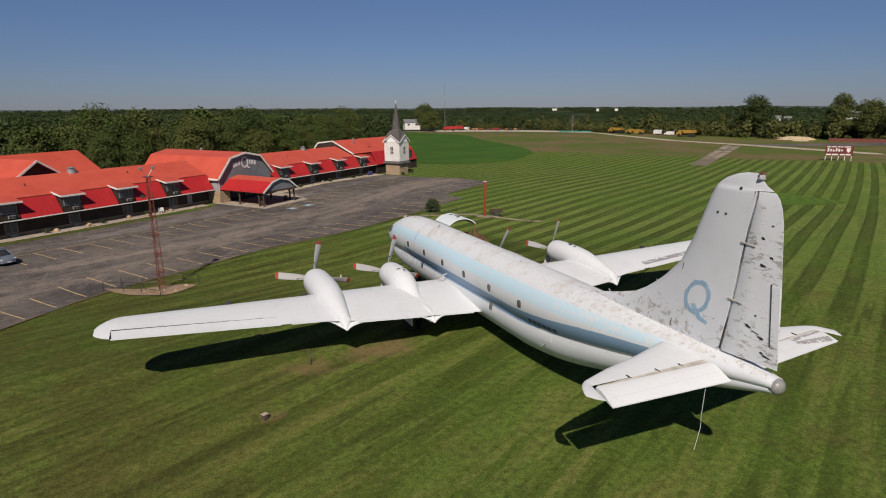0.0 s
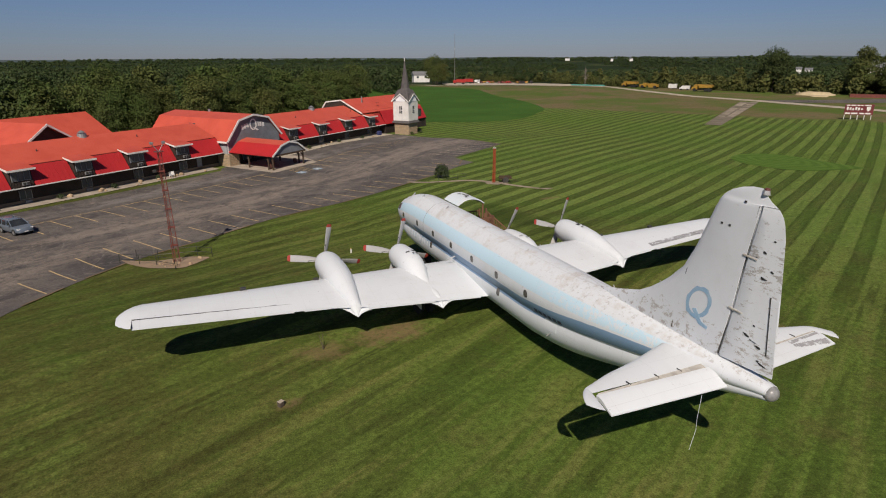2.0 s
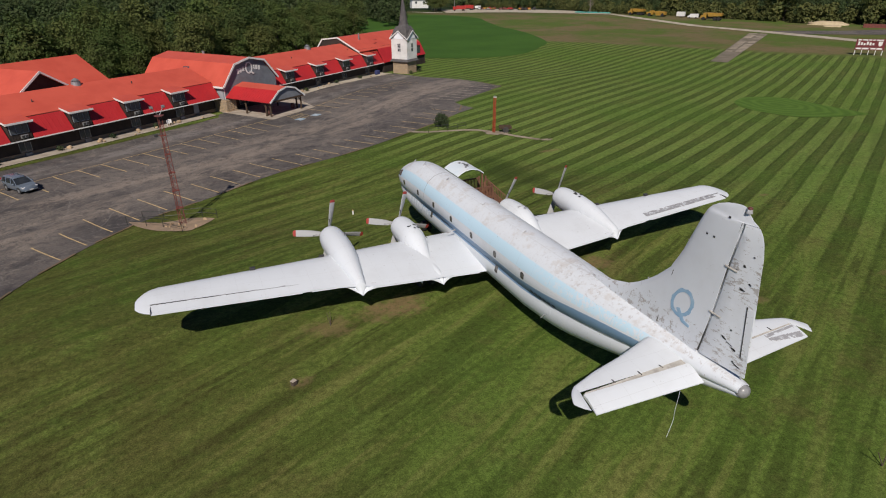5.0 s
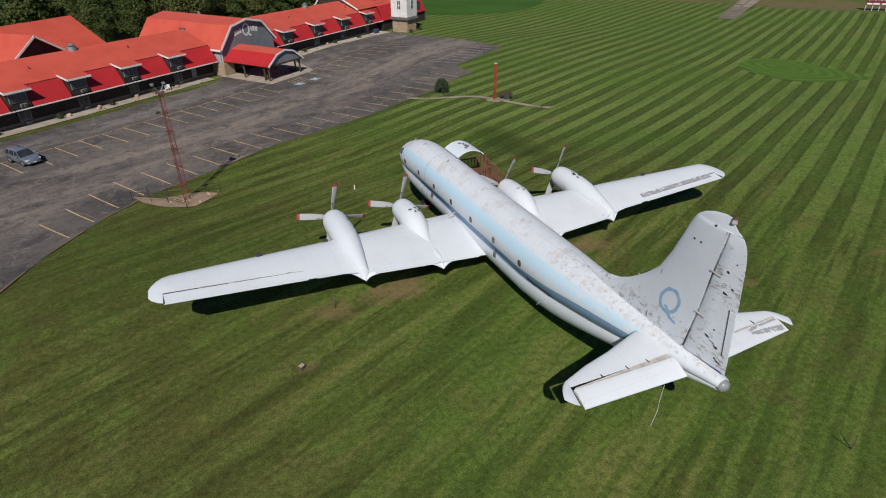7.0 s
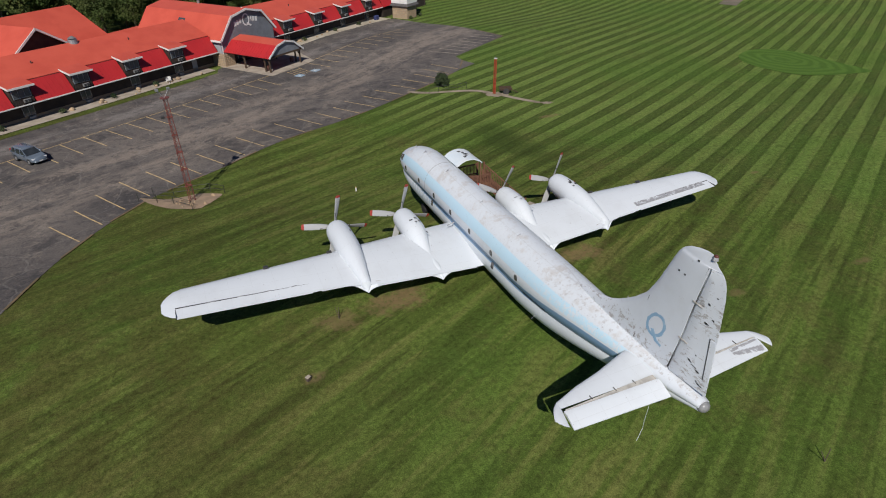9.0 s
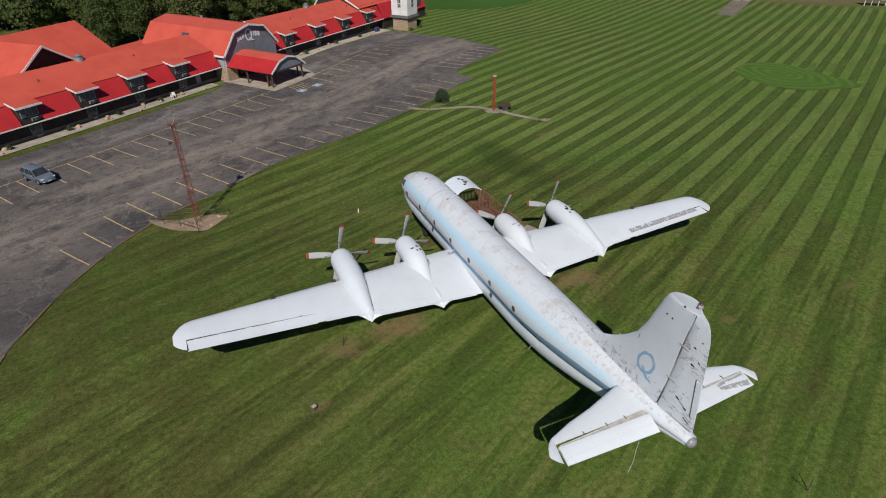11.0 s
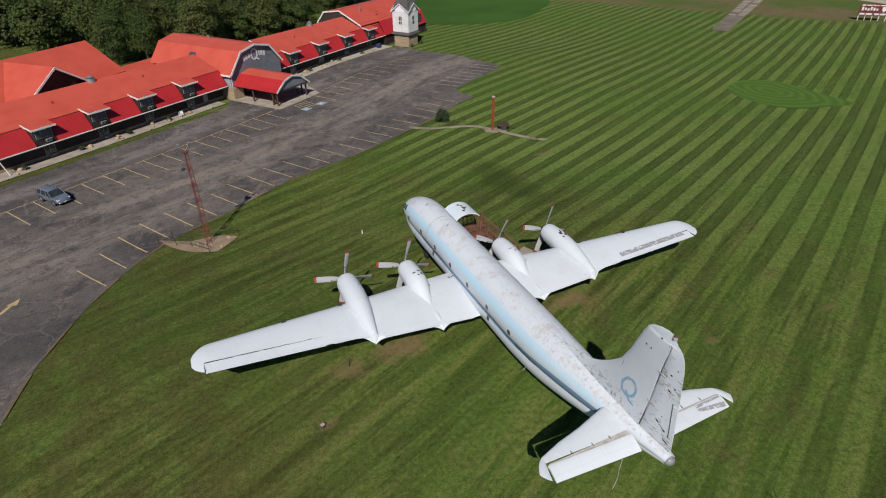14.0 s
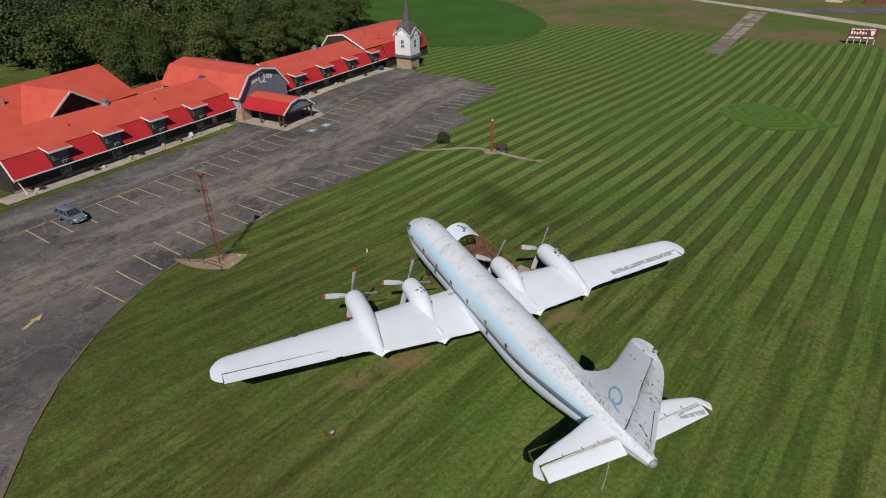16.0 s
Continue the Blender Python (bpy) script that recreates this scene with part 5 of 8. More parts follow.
bm = bmesh.new()
prism(bm, [(BX0, 0)] + wall[1:6] + [(BX1, 0)], "y", 21.6, 22)
part("back_wall", bm, DARK_WOOD, barn)
for (xa, za), (xb, zb) in zip(gam, gam[1:]):
    bm = bmesh.new()
    slab(bm, [(xa, -0.45, za), (xb, -0.45, zb), (xb, 22.4, zb), (xa, 22.4, za)], 0.16)
    part("roof", bm, ROOF, barn, "orange-red gambrel roof slope")
    bm = bmesh.new()
    slab(bm, [(xa, -0.56, za + 0.06), (xb, -0.56, zb + 0.06), (xb, -0.453, zb + 0.06), (xa, -0.453, za + 0.06)], 0.34)
    part("verge_board", bm, WHITE, barn, "white verge board")
part("eave_board", boxed(1.33, 1.45, -0.5, 5.0, 4.3, 4.62), WHITE, barn)
part("corner_board", boxed(BX0 - 0.03, BX0 + 0.16, -0.04, -0.003, 2.3, 4.75), WHITE, barn)
part("base_wall", boxed(BX0 + 0.15, BX1 - 0.1, 0.1, 0.4, 0, 2.28), DARK_WOOD, barn, "dark recessed ground-floor wall")
# tapered fieldstone pier at the corner
pier = part("stone_pier", boxed(BX0 - 0.35, BX0 + 2.0, -0.5, 4.0, 0, 2.28), MORTAR, barn, "tapered tan fieldstone pier")
for i in range(3):
    x = 5.2 + 2.9 * i
    fr = part("window", boxed(x, x + 2.1, 0.03, 0.097, 0.75, 2.1), METAL_GREY, barn)
    for k in range(2):
        part("pane", boxed(x + 0.07 + 1.0 * k, x + 1.03 + 1.0 * k, 0.0, 0.027, 0.82, 2.03), GLASS, fr)
# sign on the gable: letters become plain bars and a ring
sign = thing("gable_sign", "white raised lettering shapes and ring on the grey gable", "sign", (ORIGIN.x, ORIGIN.y, FLOOR), (0, 0, ANGLE))
for x, w, z, hh in ((5.55, 0.5, 6.35, 0.8), (6.2, 0.5, 6.5, 0.8), (6.85, 0.5, 6.65, 0.8), (9.7, 0.22, 6.7, 0.8), (10.1, 0.5, 6.6, 0.8), (10.78, 0.5, 6.45, 0.8)):
    part("letter_bar", boxed(x, x + w, -0.08, -0.003, z, z + hh), WHITE, sign)
bm = bmesh.new()
rin = lambda r0, r1, y: [(8.5 + r0 * math.cos(6.28318 * i / 28), y, 7.1 + r1 * math.sin(6.28318 * i / 28)) for i in range(28)]
loft(bm, [rin(0.62, 0.85, -0.003), rin(0.62, 0.85, -0.09), rin(0.88, 1.08, -0.09), rin(0.88, 1.08, -0.003)], False, False)
part("ring", bm, WHITE, sign)
bm = bmesh.new()
slab(bm, [(8.4, -0.1, 6.5), (8.75, -0.1, 6.55), (9.75, -0.1, 5.95), (9.3, -0.1, 5.85)], 0.03)
part("ring_stroke", bm, WHITE, sign)
part("roof_pipe", rod(bmesh.new(), (8.6, 12, 8.9), (8.6, 12, 9.5), 0.25, 0.25, 10), METAL_GREY, barn)
bm = bmesh.new()
slab(bm, [(2.9, 10.5, 6.35), (3.7, 10.5, 7.25), (3.7, 12.2, 7.25), (2.9, 12.2, 6.35)], 0.05)
part("skylight", bm, GLASS, barn)

# canopy over the entrance
port = building("entrance_canopy", "gambrel-roofed entrance canopy with deep red sides on dark log posts")
pg = [(1.95, 2.6), (4.35, 4.35), (6.5, 4.85), (8.65, 4.35), (11.05, 2.6)]
for k, ((xa, za), (xb, zb)) in enumerate(zip(pg, pg[1:])):
    bm = bmesh.new()
    slab(bm, [(xa, -11.0, za), (xb, -11.0, zb), (xb, 0.2, zb), (xa, 0.2, za)], 0.12)
    rf = part("roof", bm, MANSARD if k in (0, 3) else ROOF, port, "deep red sheet metal" if k in (0, 3) else "orange-red roof slope")
    if k in (0, 3):
        for i in range(1, 18):
            y = -11 + 11.2 * i / 18
            bm = bmesh.new()
            slab(bm, [(xa, y - 0.025, za + 0.045), (xb, y - 0.025, zb + 0.045), (xb, y + 0.025, zb + 0.045), (xa, y + 0.025, za + 0.045)], 0.05)
            part("seam", bm, MANSARD, rf)
    bm = bmesh.new()
    slab(bm, [(xa, -11.1, za + 0.06), (xb, -11.1, zb + 0.06), (xb, -11.003, zb + 0.06), (xa, -11.003, za + 0.06)], 0.28)
    part("verge_board", bm, WHITE, port)
bm = bmesh.new()
prism(bm, [(2.5, 2.75), (4.45, 4.2), (6.5, 4.68), (8.55, 4.2), (10.5, 2.75)], "y", -10.8, -10.6)
part("gable_wall", bm, GREY_SHINGLE, port, "slate grey shingled gable")
part("beam", boxed(2.4, 10.6, -10.85, -10.55, 2.45, 2.75), LOG, port)
for x in (2.6, 10.4):
    part("beam", boxed(x - 0.14, x + 0.14, -10.5, 0, 2.45, 2.7), LOG, port)
    for y in (-10.4, -9.3, -4.4):
        bm = bmesh.new()
        rod(bm, (x, y, 0), (x, y, 2.46), 0.17, 0.15, 10)
        part("post", bm, LOG, port)
        bm = bmesh.new()
        rod(bm, (x, y, 1.6), (x, y + 0.8, 2.5), 0.08, 0.08, 8)
        part("brace", bm, LOG, port)
for x, y in ((3.2, -9.0), (10.0, -8.6)):
    bm = bmesh.new()
    loft(bm, [[(r * math.cos(6.28318 * i / 14), r * math.sin(6.28318 * i / 14), z) for i in range(14)] for z, r in ((0, 0.3), (0.25, 0.37), (0.6, 0.38), (0.9, 0.3))])
    p = site(x, y)
    ob = solo("barrel", bm, mottled("brown_barrel_wood", (0.16, 0.07, 0.05), (0.11, 0.05, 0.035), 3, 0.7), "dark brown wooden barrel beside a canopy post", "barrel", group="barrels", smooth=40)
    ob.matrix_basis = pose(p[0], p[1], h(*p) + 0.08)

# taller east block with its own gable
tall = building("motel_block", "taller red-roofed block at the end of the motel")
TX0, TX1 = 46.5, 74.5
part("wall", boxed(TX0 + 0.3, TX1 - 0.3, 3.2, 15.5, 0.0, 6.3), DARK_WOOD, tall, "dark brown boarded wall")
prof = [(0.5, 2.6), (2.4, 5.9), (9.0, 9.0), (14.0, 8.4), (16.4, 5.6)]
for k, ((ya, za), (yb, zb)) in enumerate(zip(prof, prof[1:])):
    bm = bmesh.new()
    x0 = TX0 if k else 54.004
    slab(bm, [(x0, ya, za), (TX1, ya, za), (TX1, yb, zb), (x0, yb, zb)], 0.14)
    part("roof", bm, MANSARD if k == 0 else ROOF, tall, "orange-red roof slope" if k else "deep red sheet metal skirt")
    if k:
        bm = bmesh.new()
        slab(bm, [(TX0 - 0.16, ya, za + 0.05), (TX0 - 0.003, ya, za + 0.05), (TX0 - 0.003, yb, zb + 0.05), (TX0 - 0.16, yb, zb + 0.05)], 0.3)
        part("verge_board", bm, WHITE, tall)
bm = bmesh.new()
prism(bm, [(2.6, 5.4), (9.0, 8.8), (14.0, 8.2), (15.5, 6.2), (15.5, 5.4)], "x", TX0 + 0.02, TX0 + 0.28)
part("gable_wall", bm, DARK_WOOD, tall)
bm = bmesh.new()
prism(bm, [(0.7, 0.0), (0.7, 2.6), (2.5, 5.8), (9.0, 8.85), (14.0, 8.2), (16.2, 5.6), (16.2, 0.0)], "x", TX1 - 0.28, TX1 - 0.02)
part("gable_wall", bm, DARK_WOOD, tall)
part("wall", boxed(54.2, TX1 - 0.3, 0.9, 3.19, 0, 2.6), DARK_WOOD, tall)
for x in (62.5, 70.8):
    dm = part("dormer", boxed(x - 1.3, x + 1.3, 0.8, 3.6, 2.3, 5.2), DARK_WOOD, tall)
    part("pane", boxed(x - 1.0, x + 1.0, 0.75, 0.797, 3.3, 4.8), GLASS, dm)
part("roof_pipe", rod(bmesh.new(), (52.5, 7.0, 7.9), (52.5, 7.0, 9.6), 0.18, 0.18, 10), METAL_GREY, tall)
for i in range(4):
    part("railing", rod(bmesh.new(), (55.2 + 0.8 * (i % 2), 4.5, 7.0 + 0.8 * (i // 2)), (56.6, 4.5, 7.0 + 0.8 * (i // 2)), 0.04), DARK, tall)

# steeple
STEEPLE_WHITE = mottled("chalky_white_clapboard_paint", (0.90, 0.92, 0.94), (0.80, 0.83, 0.86), 0.9, 0.7, fine=7)
SPIRE = mottled("brown_grey_spire_shingles", (0.075, 0.070, 0.070), (0.115, 0.105, 0.102), 1.0, 0.85, fine=6, bump=0.4)
steeple = building("steeple", "white church steeple with pointed grey spire on a tan stone base")
SX, SY, HW = 57.0, -3.7, 2.3
part("stone_base", boxed(SX - HW + 0.15, SX + HW - 0.15, SY - HW + 0.15, SY + HW - 0.15, 0, 3.05), MORTAR, steeple, "tan stone base")
part("skirt_roof", loft(bmesh.new(), [[(SX + sx * w, SY + sy * w, z) for sx, sy in ((-1, -1), (1, -1), (1, 1), (-1, 1))] for z, w in ((3.0, HW + 0.35), (3.12, HW + 0.35), (3.6, HW + 0.02))]), SPIRE, steeple, "slate grey skirt roof")
part("body", boxed(SX - HW, SX + HW, SY - HW, SY + HW, 3.5, 8.6), STEEPLE_WHITE, steeple, "white clapboard body")
for k in range(4):
    a = radians(90 * k)
    def turn(x, y, z, a=a):
        return (SX + x * math.cos(a) - y * math.sin(a), SY + x * math.sin(a) + y * math.cos(a), z)
    bm = bmesh.new()
    loft(bm, [[turn(x, y, z) for x, z in ((-HW * 0.92, 8.45), (HW * 0.92, 8.45), (HW * 0.50, 9.3), (0, 10.15), (-HW * 0.50, 9.3))] for y in (-HW - 0.1, -HW + 0.3)])
    bmesh.ops.recalc_face_normals(bm, faces=bm.faces)
    part("gable", bm, STEEPLE_WHITE, steeple, "white shaped gable")
    for s in (-1, 1):
        bm = bmesh.new()
        slab(bm, [turn(s * (HW + 0.25), -HW - 0.3, 8.45), turn(0, -HW - 0.3, 10.35), turn(0, 0.0, 10.8), turn(s * (HW + 0.25), -HW + 0.8, 8.7)], 0.15)
        part("gable_roof", bm, SPIRE, steeple)
        bm = bmesh.new()
        loft(bm, [[turn(s * (HW + 0.25), -HW - 0.4, 8.25), turn(s * (HW + 0.25), -HW - 0.4, 8.55), turn(s * (HW + 0.25), -HW - 0.3, 8.55), turn(s * (HW + 0.25), -HW - 0.3, 8.25)], [turn(0, -HW - 0.4, 10.16), turn(0, -HW - 0.4, 10.42), turn(0, -HW - 0.3, 10.42), turn(0, -HW - 0.3, 10.16)]])
        bmesh.ops.recalc_face_normals(bm, faces=bm.faces)
        part("rake_trim", bm, WHITE, steeple)
    bm = bmesh.new()
    arch = [(-0.55, 5.3), (0.55, 5.3), (0.55, 7.1), (0.3, 7.6), (0, 7.9), (-0.3, 7.6), (-0.55, 7.1)]
    loft(bm, [[turn(x, y, z) for x, z in arch] for y in (-HW - 0.06, -HW - 0.004)])
    bmesh.ops.recalc_face_normals(bm, faces=bm.faces)
    wf = part("window", bm, WHITE, steeple, "arched belfry window")
    for x0, x1, z0, z1 in ((-0.42, -0.05, 5.45, 6.2), (0.05, 0.42, 5.45, 6.2), (-0.42, -0.05, 6.35, 7.3), (0.05, 0.42, 6.35, 7.3)):
        bm = bmesh.new()
        loft(bm, [[turn(x, y, z) for x, z in ((x0, z0), (x1, z0), (x1, z1), (x0, z1))] for y in (-HW - 0.085, -HW - 0.063)])
        bmesh.ops.recalc_face_normals(bm, faces=bm.faces)
        part("pane", bm, GLASS, wf)
part("hip_roof", loft(bmesh.new(), [[(SX + sx * w, SY + sy * w, z) for sx, sy in ((-1, -1), (1, -1), (1, 1), (-1, 1))] for z, w in ((8.6, HW), (10.3, 1.9), (11.3, 1.35))]), SPIRE, steeple)
bm = bmesh.new()
loft(bm, [[(SX + r * math.cos(6.28318 * (i + 0.5) / 8), SY + r * math.sin(6.28318 * (i + 0.5) / 8), z) for i in range(8)] for z, r in ((11.0, 1.6), (11.7, 1.15), (18.2, 0.10), (18.4, 0.02))])
part("spire", bm, SPIRE, steeple, "tall eight-sided shingled spire")
part("finial", rod(bmesh.new(), (SX, SY, 18.2), (SX, SY, 19.0), 0.09, 0.05, 8), WHITE, steeple)

# building behind the west wing
rear = thing("rear_building", "red-roofed building with a dark gabled wing behind the motel", "building", (*site(-30, 26), FLOOR), (0, 0, ANGLE + 9))
part("wall", boxed(-26, 23, -7.0, 7.0, 0, 4.6), DARK_WOOD, rear)
for s in (-1, 1):
    bm = bmesh.new()
    slab(bm, [(-27, s * 8.2, 4.3), (24.5, s * 8.2, 4.3), (24.5, 0, 9.5), (-27, 0, 9.5)], 0.16)
    part("roof", bm, ROOF, rear, "orange-red roof slope")
bm = bmesh.new()
prism(bm, [(-7.9, 4.3), (0, 9.3), (7.9, 4.3)], "x", 23.0, 23.3)
part("gable_wall", bm, DARK_WOOD, rear)
bm = bmesh.new()
prism(bm, [(0.6, 0), (0.6, 4.3), (7.6, 9.0), (14.6, 4.3), (14.6, 0)], "y", -11.5, -11.2)
part("gable_wall", bm, DARK_WOOD, rear, "dark boarded gable")
for s in (-1, 1):
    bm = bmesh.new()
    slab(bm, [(7.6 + s * 8.2, -12.2, 3.9), (7.6 + s * 8.2, -4, 3.9), (7.6, -0.4, 9.25), (7.6, -12.2, 9.25)], 0.16)
    part("roof", bm, ROOF, rear, "orange-red roof slope")
    bm = bmesh.new()
    slab(bm, [(7.6 + s * 8.2, -12.32, 3.95), (7.6 + s * 8.2, -12.203, 3.95), (7.6, -12.203, 9.3), (7.6, -12.32, 9.3)], 0.3)
    part("verge_board", bm, WHITE, rear)
part("wall", boxed(22, 42, -5.5, -3, 0, 3.2), DARK_WOOD, rear)
bm = bmesh.new()
slab(bm, [(20, -6.5, 3.3), (46, -6.5, 3.3), (46, -3.4, 3.95), (20, -3.4, 3.95)], 0.14)
part("roof", bm, ROOF, rear, "low connecting red roof")
part("gutter", boxed(20, 46, -6.62, -6.503, 3.1, 3.36), WHITE, rear)
for x, y in ((2.0, -3.0), (5.5, -4.5), (10.0, -3.2)):
    z = 9.5 - 5.2 * abs(y) / 8.2
    part("roof_pipe", rod(bmesh.new(), (x, y, z - 0.1), (x, y, z + 0.9), 0.2, 0.2, 10), METAL_GREY, rear)
for x in (-3.5, -1.6):
    part("window", boxed(x, x + 1.5, -7.08, -7.003, 1.6, 3.2), GLASS, rear)

# ---- trees ----
def leaf_material(name, a, b, c):
    m = Mat(name, a, 0.75, 0, 0.25)
    r = m.island()
    col = m.mix(r, a, b)
    col = m.mix(m.math("MULTIPLY", m.step(m.noise(0.16, 3, 0.6, at=m.n("NewGeometry").outputs["Position"]), 0.4, 0.7), 0.75), col, c)
    luck = m.chance()
    col = m.mix(m.math("MULTIPLY", m.step(luck, 0.35, 0.0), 0.70), col, (0.022, 0.042, 0.014))
    col = m.mix(m.math("MULTIPLY", m.step(luck, 0.70, 1.0), 0.55), col, (0.112, 0.118, 0.034))
    m.colour(col)
    thru = m.n("BsdfTranslucent")
    m.put(thru.inputs["Color"], col)
    both = m.n("MixShader")
    both.inputs[0].default_value = 0.24
    m.t.links.new(m.b.outputs[0], both.inputs[1])
    m.t.links.new(thru.outputs[0], both.inputs[2])
    m.t.links.new(both.outputs[0], m.t.nodes["Material Output"].inputs["Surface"])
    return m


LEAF = leaf_material("mixed_woodland_leaves", (0.050, 0.086, 0.019), (0.086, 0.120, 0.029), (0.084, 0.092, 0.025))
BARK = mottled("grey_brown_bark", (0.085, 0.065, 0.05), (0.05, 0.04, 0.03), 2.0, 0.9)
rng = np.random.default_rng(5)


def crown_arrays(height, width, clumps, leaf, seed, base=0.22, conical=0.0, ragged=0.55):
    """Small bent leaf sprays set over the boughs of a crown: vertices and faces."""
    r = np.random.default_rng(seed)
    lobes = []
    n = 13 if not conical else 7
    for i in range(n):
        t = 2.4 * i + r.uniform(-0.5, 0.5)
        zz = base + 0.14 + (0.80 - base) * (i + 0.5) / n
        wd = width * 0.5 * math.sin(math.pi * min(1, max(0.08, (zz - base * 0.6) / (1.06 - base * 0.6))) ** 0.8) * (1 - conical * zz)
        k = r.uniform(0.45, 0.72)
        lobes.append((wd * k * math.cos(t), wd * k * math.sin(t), zz * height, width * r.uniform(0.17, 0.27)))
    lobes.append((0, 0, height * 0.84, width * 0.20))
    lobes.append((0, 0, height * 0.58, width * 0.38))
    c = np.array(lobes)
    share = c[:, 3] ** 2 / (c[:, 3] ** 2).sum()
    pick = r.choice(len(c), clumps, p=share)
    d = r.normal(size=(clumps, 3))
    d[:, 2] = np.abs(d[:, 2]) * 0.9 - 0.3
    d /= np.linalg.norm(d, axis=1)[:, None]
    rad = c[pick, 3] * (r.uniform(0.55, 1.12, clumps) + 0.25 * r.uniform(0, 1, clumps) ** 6)
    pos = c[pick, :3] + d * rad[:, None] * np.array([1, 1, 0.85])
    out = pos - np.array([0, 0, height * 0.42])
    out /= np.linalg.norm(out, axis=1)[:, None]
    a = r.normal(size=(clumps, 3)) * ragged + d * 0.55 + out * 0.45 + np.array([0, 0, 0.25])
    a /= np.linalg.norm(a, axis=1)[:, None]
    u = np.cross(a, r.normal(size=(clumps, 3)))
    u /= np.linalg.norm(u, axis=1)[:, None]
    w = np.cross(a, u)
    s = leaf * r.uniform(0.5, 1.3, clumps)[:, None]
    v = np.stack([pos - u * s, pos - w * s * 0.7 + a * s * 0.2, pos + u * s, pos + w * s * 0.7 + a * s * 0.2], 1)
    v += r.normal(size=v.shape) * leaf * 0.16
    f = np.arange(clumps * 4).reshape(clumps, 4)
    return v.reshape(-1, 3), f


def mesh_of(name, v, f, mat):
    me = bpy.data.meshes.new(name)
    me.from_pydata(v.tolist(), [], f.tolist())
    me.materials.append(mat.m)
    return me


def trunk_bmesh(height, width, seed):
    r = random.Random(seed)
    bm = bmesh.new()
    rr = 0.022 * height + 0.05
    rod(bm, (0, 0, -0.3), (0.1, 0, height * 0.5), rr, rr * 0.55, 8)
    rod(bm, (0.1, 0, height * 0.5), (0, 0.1, height * 0.85), rr * 0.55, rr * 0.15, 6)
    for i in range(5):
        t = r.uniform(0, 6.28)
        z = height * r.uniform(0.28, 0.6)
        rod(bm, (0, 0, z), (width * 0.33 * math.cos(t), width * 0.33 * math.sin(t), z + height * 0.2), rr * 0.4, rr * 0.1, 5)
    return bm


TREES = []
for k, (hh, ww) in enumerate(((14.5, 10.5), (16.5, 11), (12.5, 11), (17, 12.5), (11.5, 8.5), (16, 8.5)) * 2):
    v, f = crown_arrays(hh, ww, *((6400, 0.235) if k < 6 else (2000, 0.42)), 20 + k, 0.04)
    TREES.append((finish(trunk_bmesh(hh, ww, k), "trunk", BARK), mesh_of("crown", v, f, LEAF)))


def tree(k, x, y, s, a, label="dark green broadleaf tree in the wood behind the motel", group="woodland trees"):
    t = thing("tree", label, "tree", (x, y, h(x, y)), (0, 0, a), group)
    t.scale = (s, s, s * 0.98)
    part("trunk", TREES[k][0], None, t)
    part("crown", TREES[k][1], None, t)
    return t


# first rows of the wood, behind the buildings; the foremost with the finest leaves
for i in range(290):
    u, depth = rng.uniform(-120, 108), rng.uniform(0, 1) ** 1.25 * 62
    if u < 4:
        v = depth + 96
    elif u < 16:
        v = depth + 46 - (u - 4) * 1.2
    else:
        v = depth + 30 + 18 * float(ease(58, 104, u))
    x, y = site(u, v)
    tree(int(rng.integers(0, 6)) + (0 if depth < 18 else 6), x, y, rng.uniform(0.62, 1.06), rng.uniform(0, 360))

# distant woods: one mass of crowns
vs, fs, base = [], [], 0
FAR = [crown_arrays(14.5, 10.5, 560, 0.66, 50 + k, 0.05, 0.0, 0.4) for k in range(5)]
FARTHER = [crown_arrays(12, 10, 110, 1.35, 60 + k, 0.05, 0.0, 0.25) for k in range(5)]


def mass(points, scale, kinds, squat=1.0):
    global base
    for (x, y) in points:
        v, f = kinds[int(rng.integers(0, 5))]
        s = scale * rng.uniform(0.55, 1.4)
        a = rng.uniform(0, 6.28)
        c, sn = math.cos(a), math.sin(a)
        w = np.stack([(v[:, 0] * c - v[:, 1] * sn) * s + x, (v[:, 0] * sn + v[:, 1] * c) * s + y, v[:, 2] * s * squat + h(x, y) - 0.5], 1)
        vs.append(w)
        fs.append(f + base)
        base += len(v)


def wood_here(x, y):
    """Where the far woods stand: everywhere past the fields but for some clearings."""
    d = math.hypot(x + 17, y + 28)
    az = math.degrees(math.atan2(x + 17, y + 28))
    u = (Vector((x, y, 0)) - ORIGIN).dot(MU)
    v = (Vector((x, y, 0)) - ORIGIN).dot(MV)
    if az < 21:
        return v > (130 if u < 4 else 84)
    if d < max(356, 482 - 4.6 * (az - 26)) + 80 * (1 - float(ease(33, 39, az))):
        return False
    if d < 900:
        return True
    return noise.noise(Vector((x * 0.0016, y * 0.0016, 3.0))) > -0.12


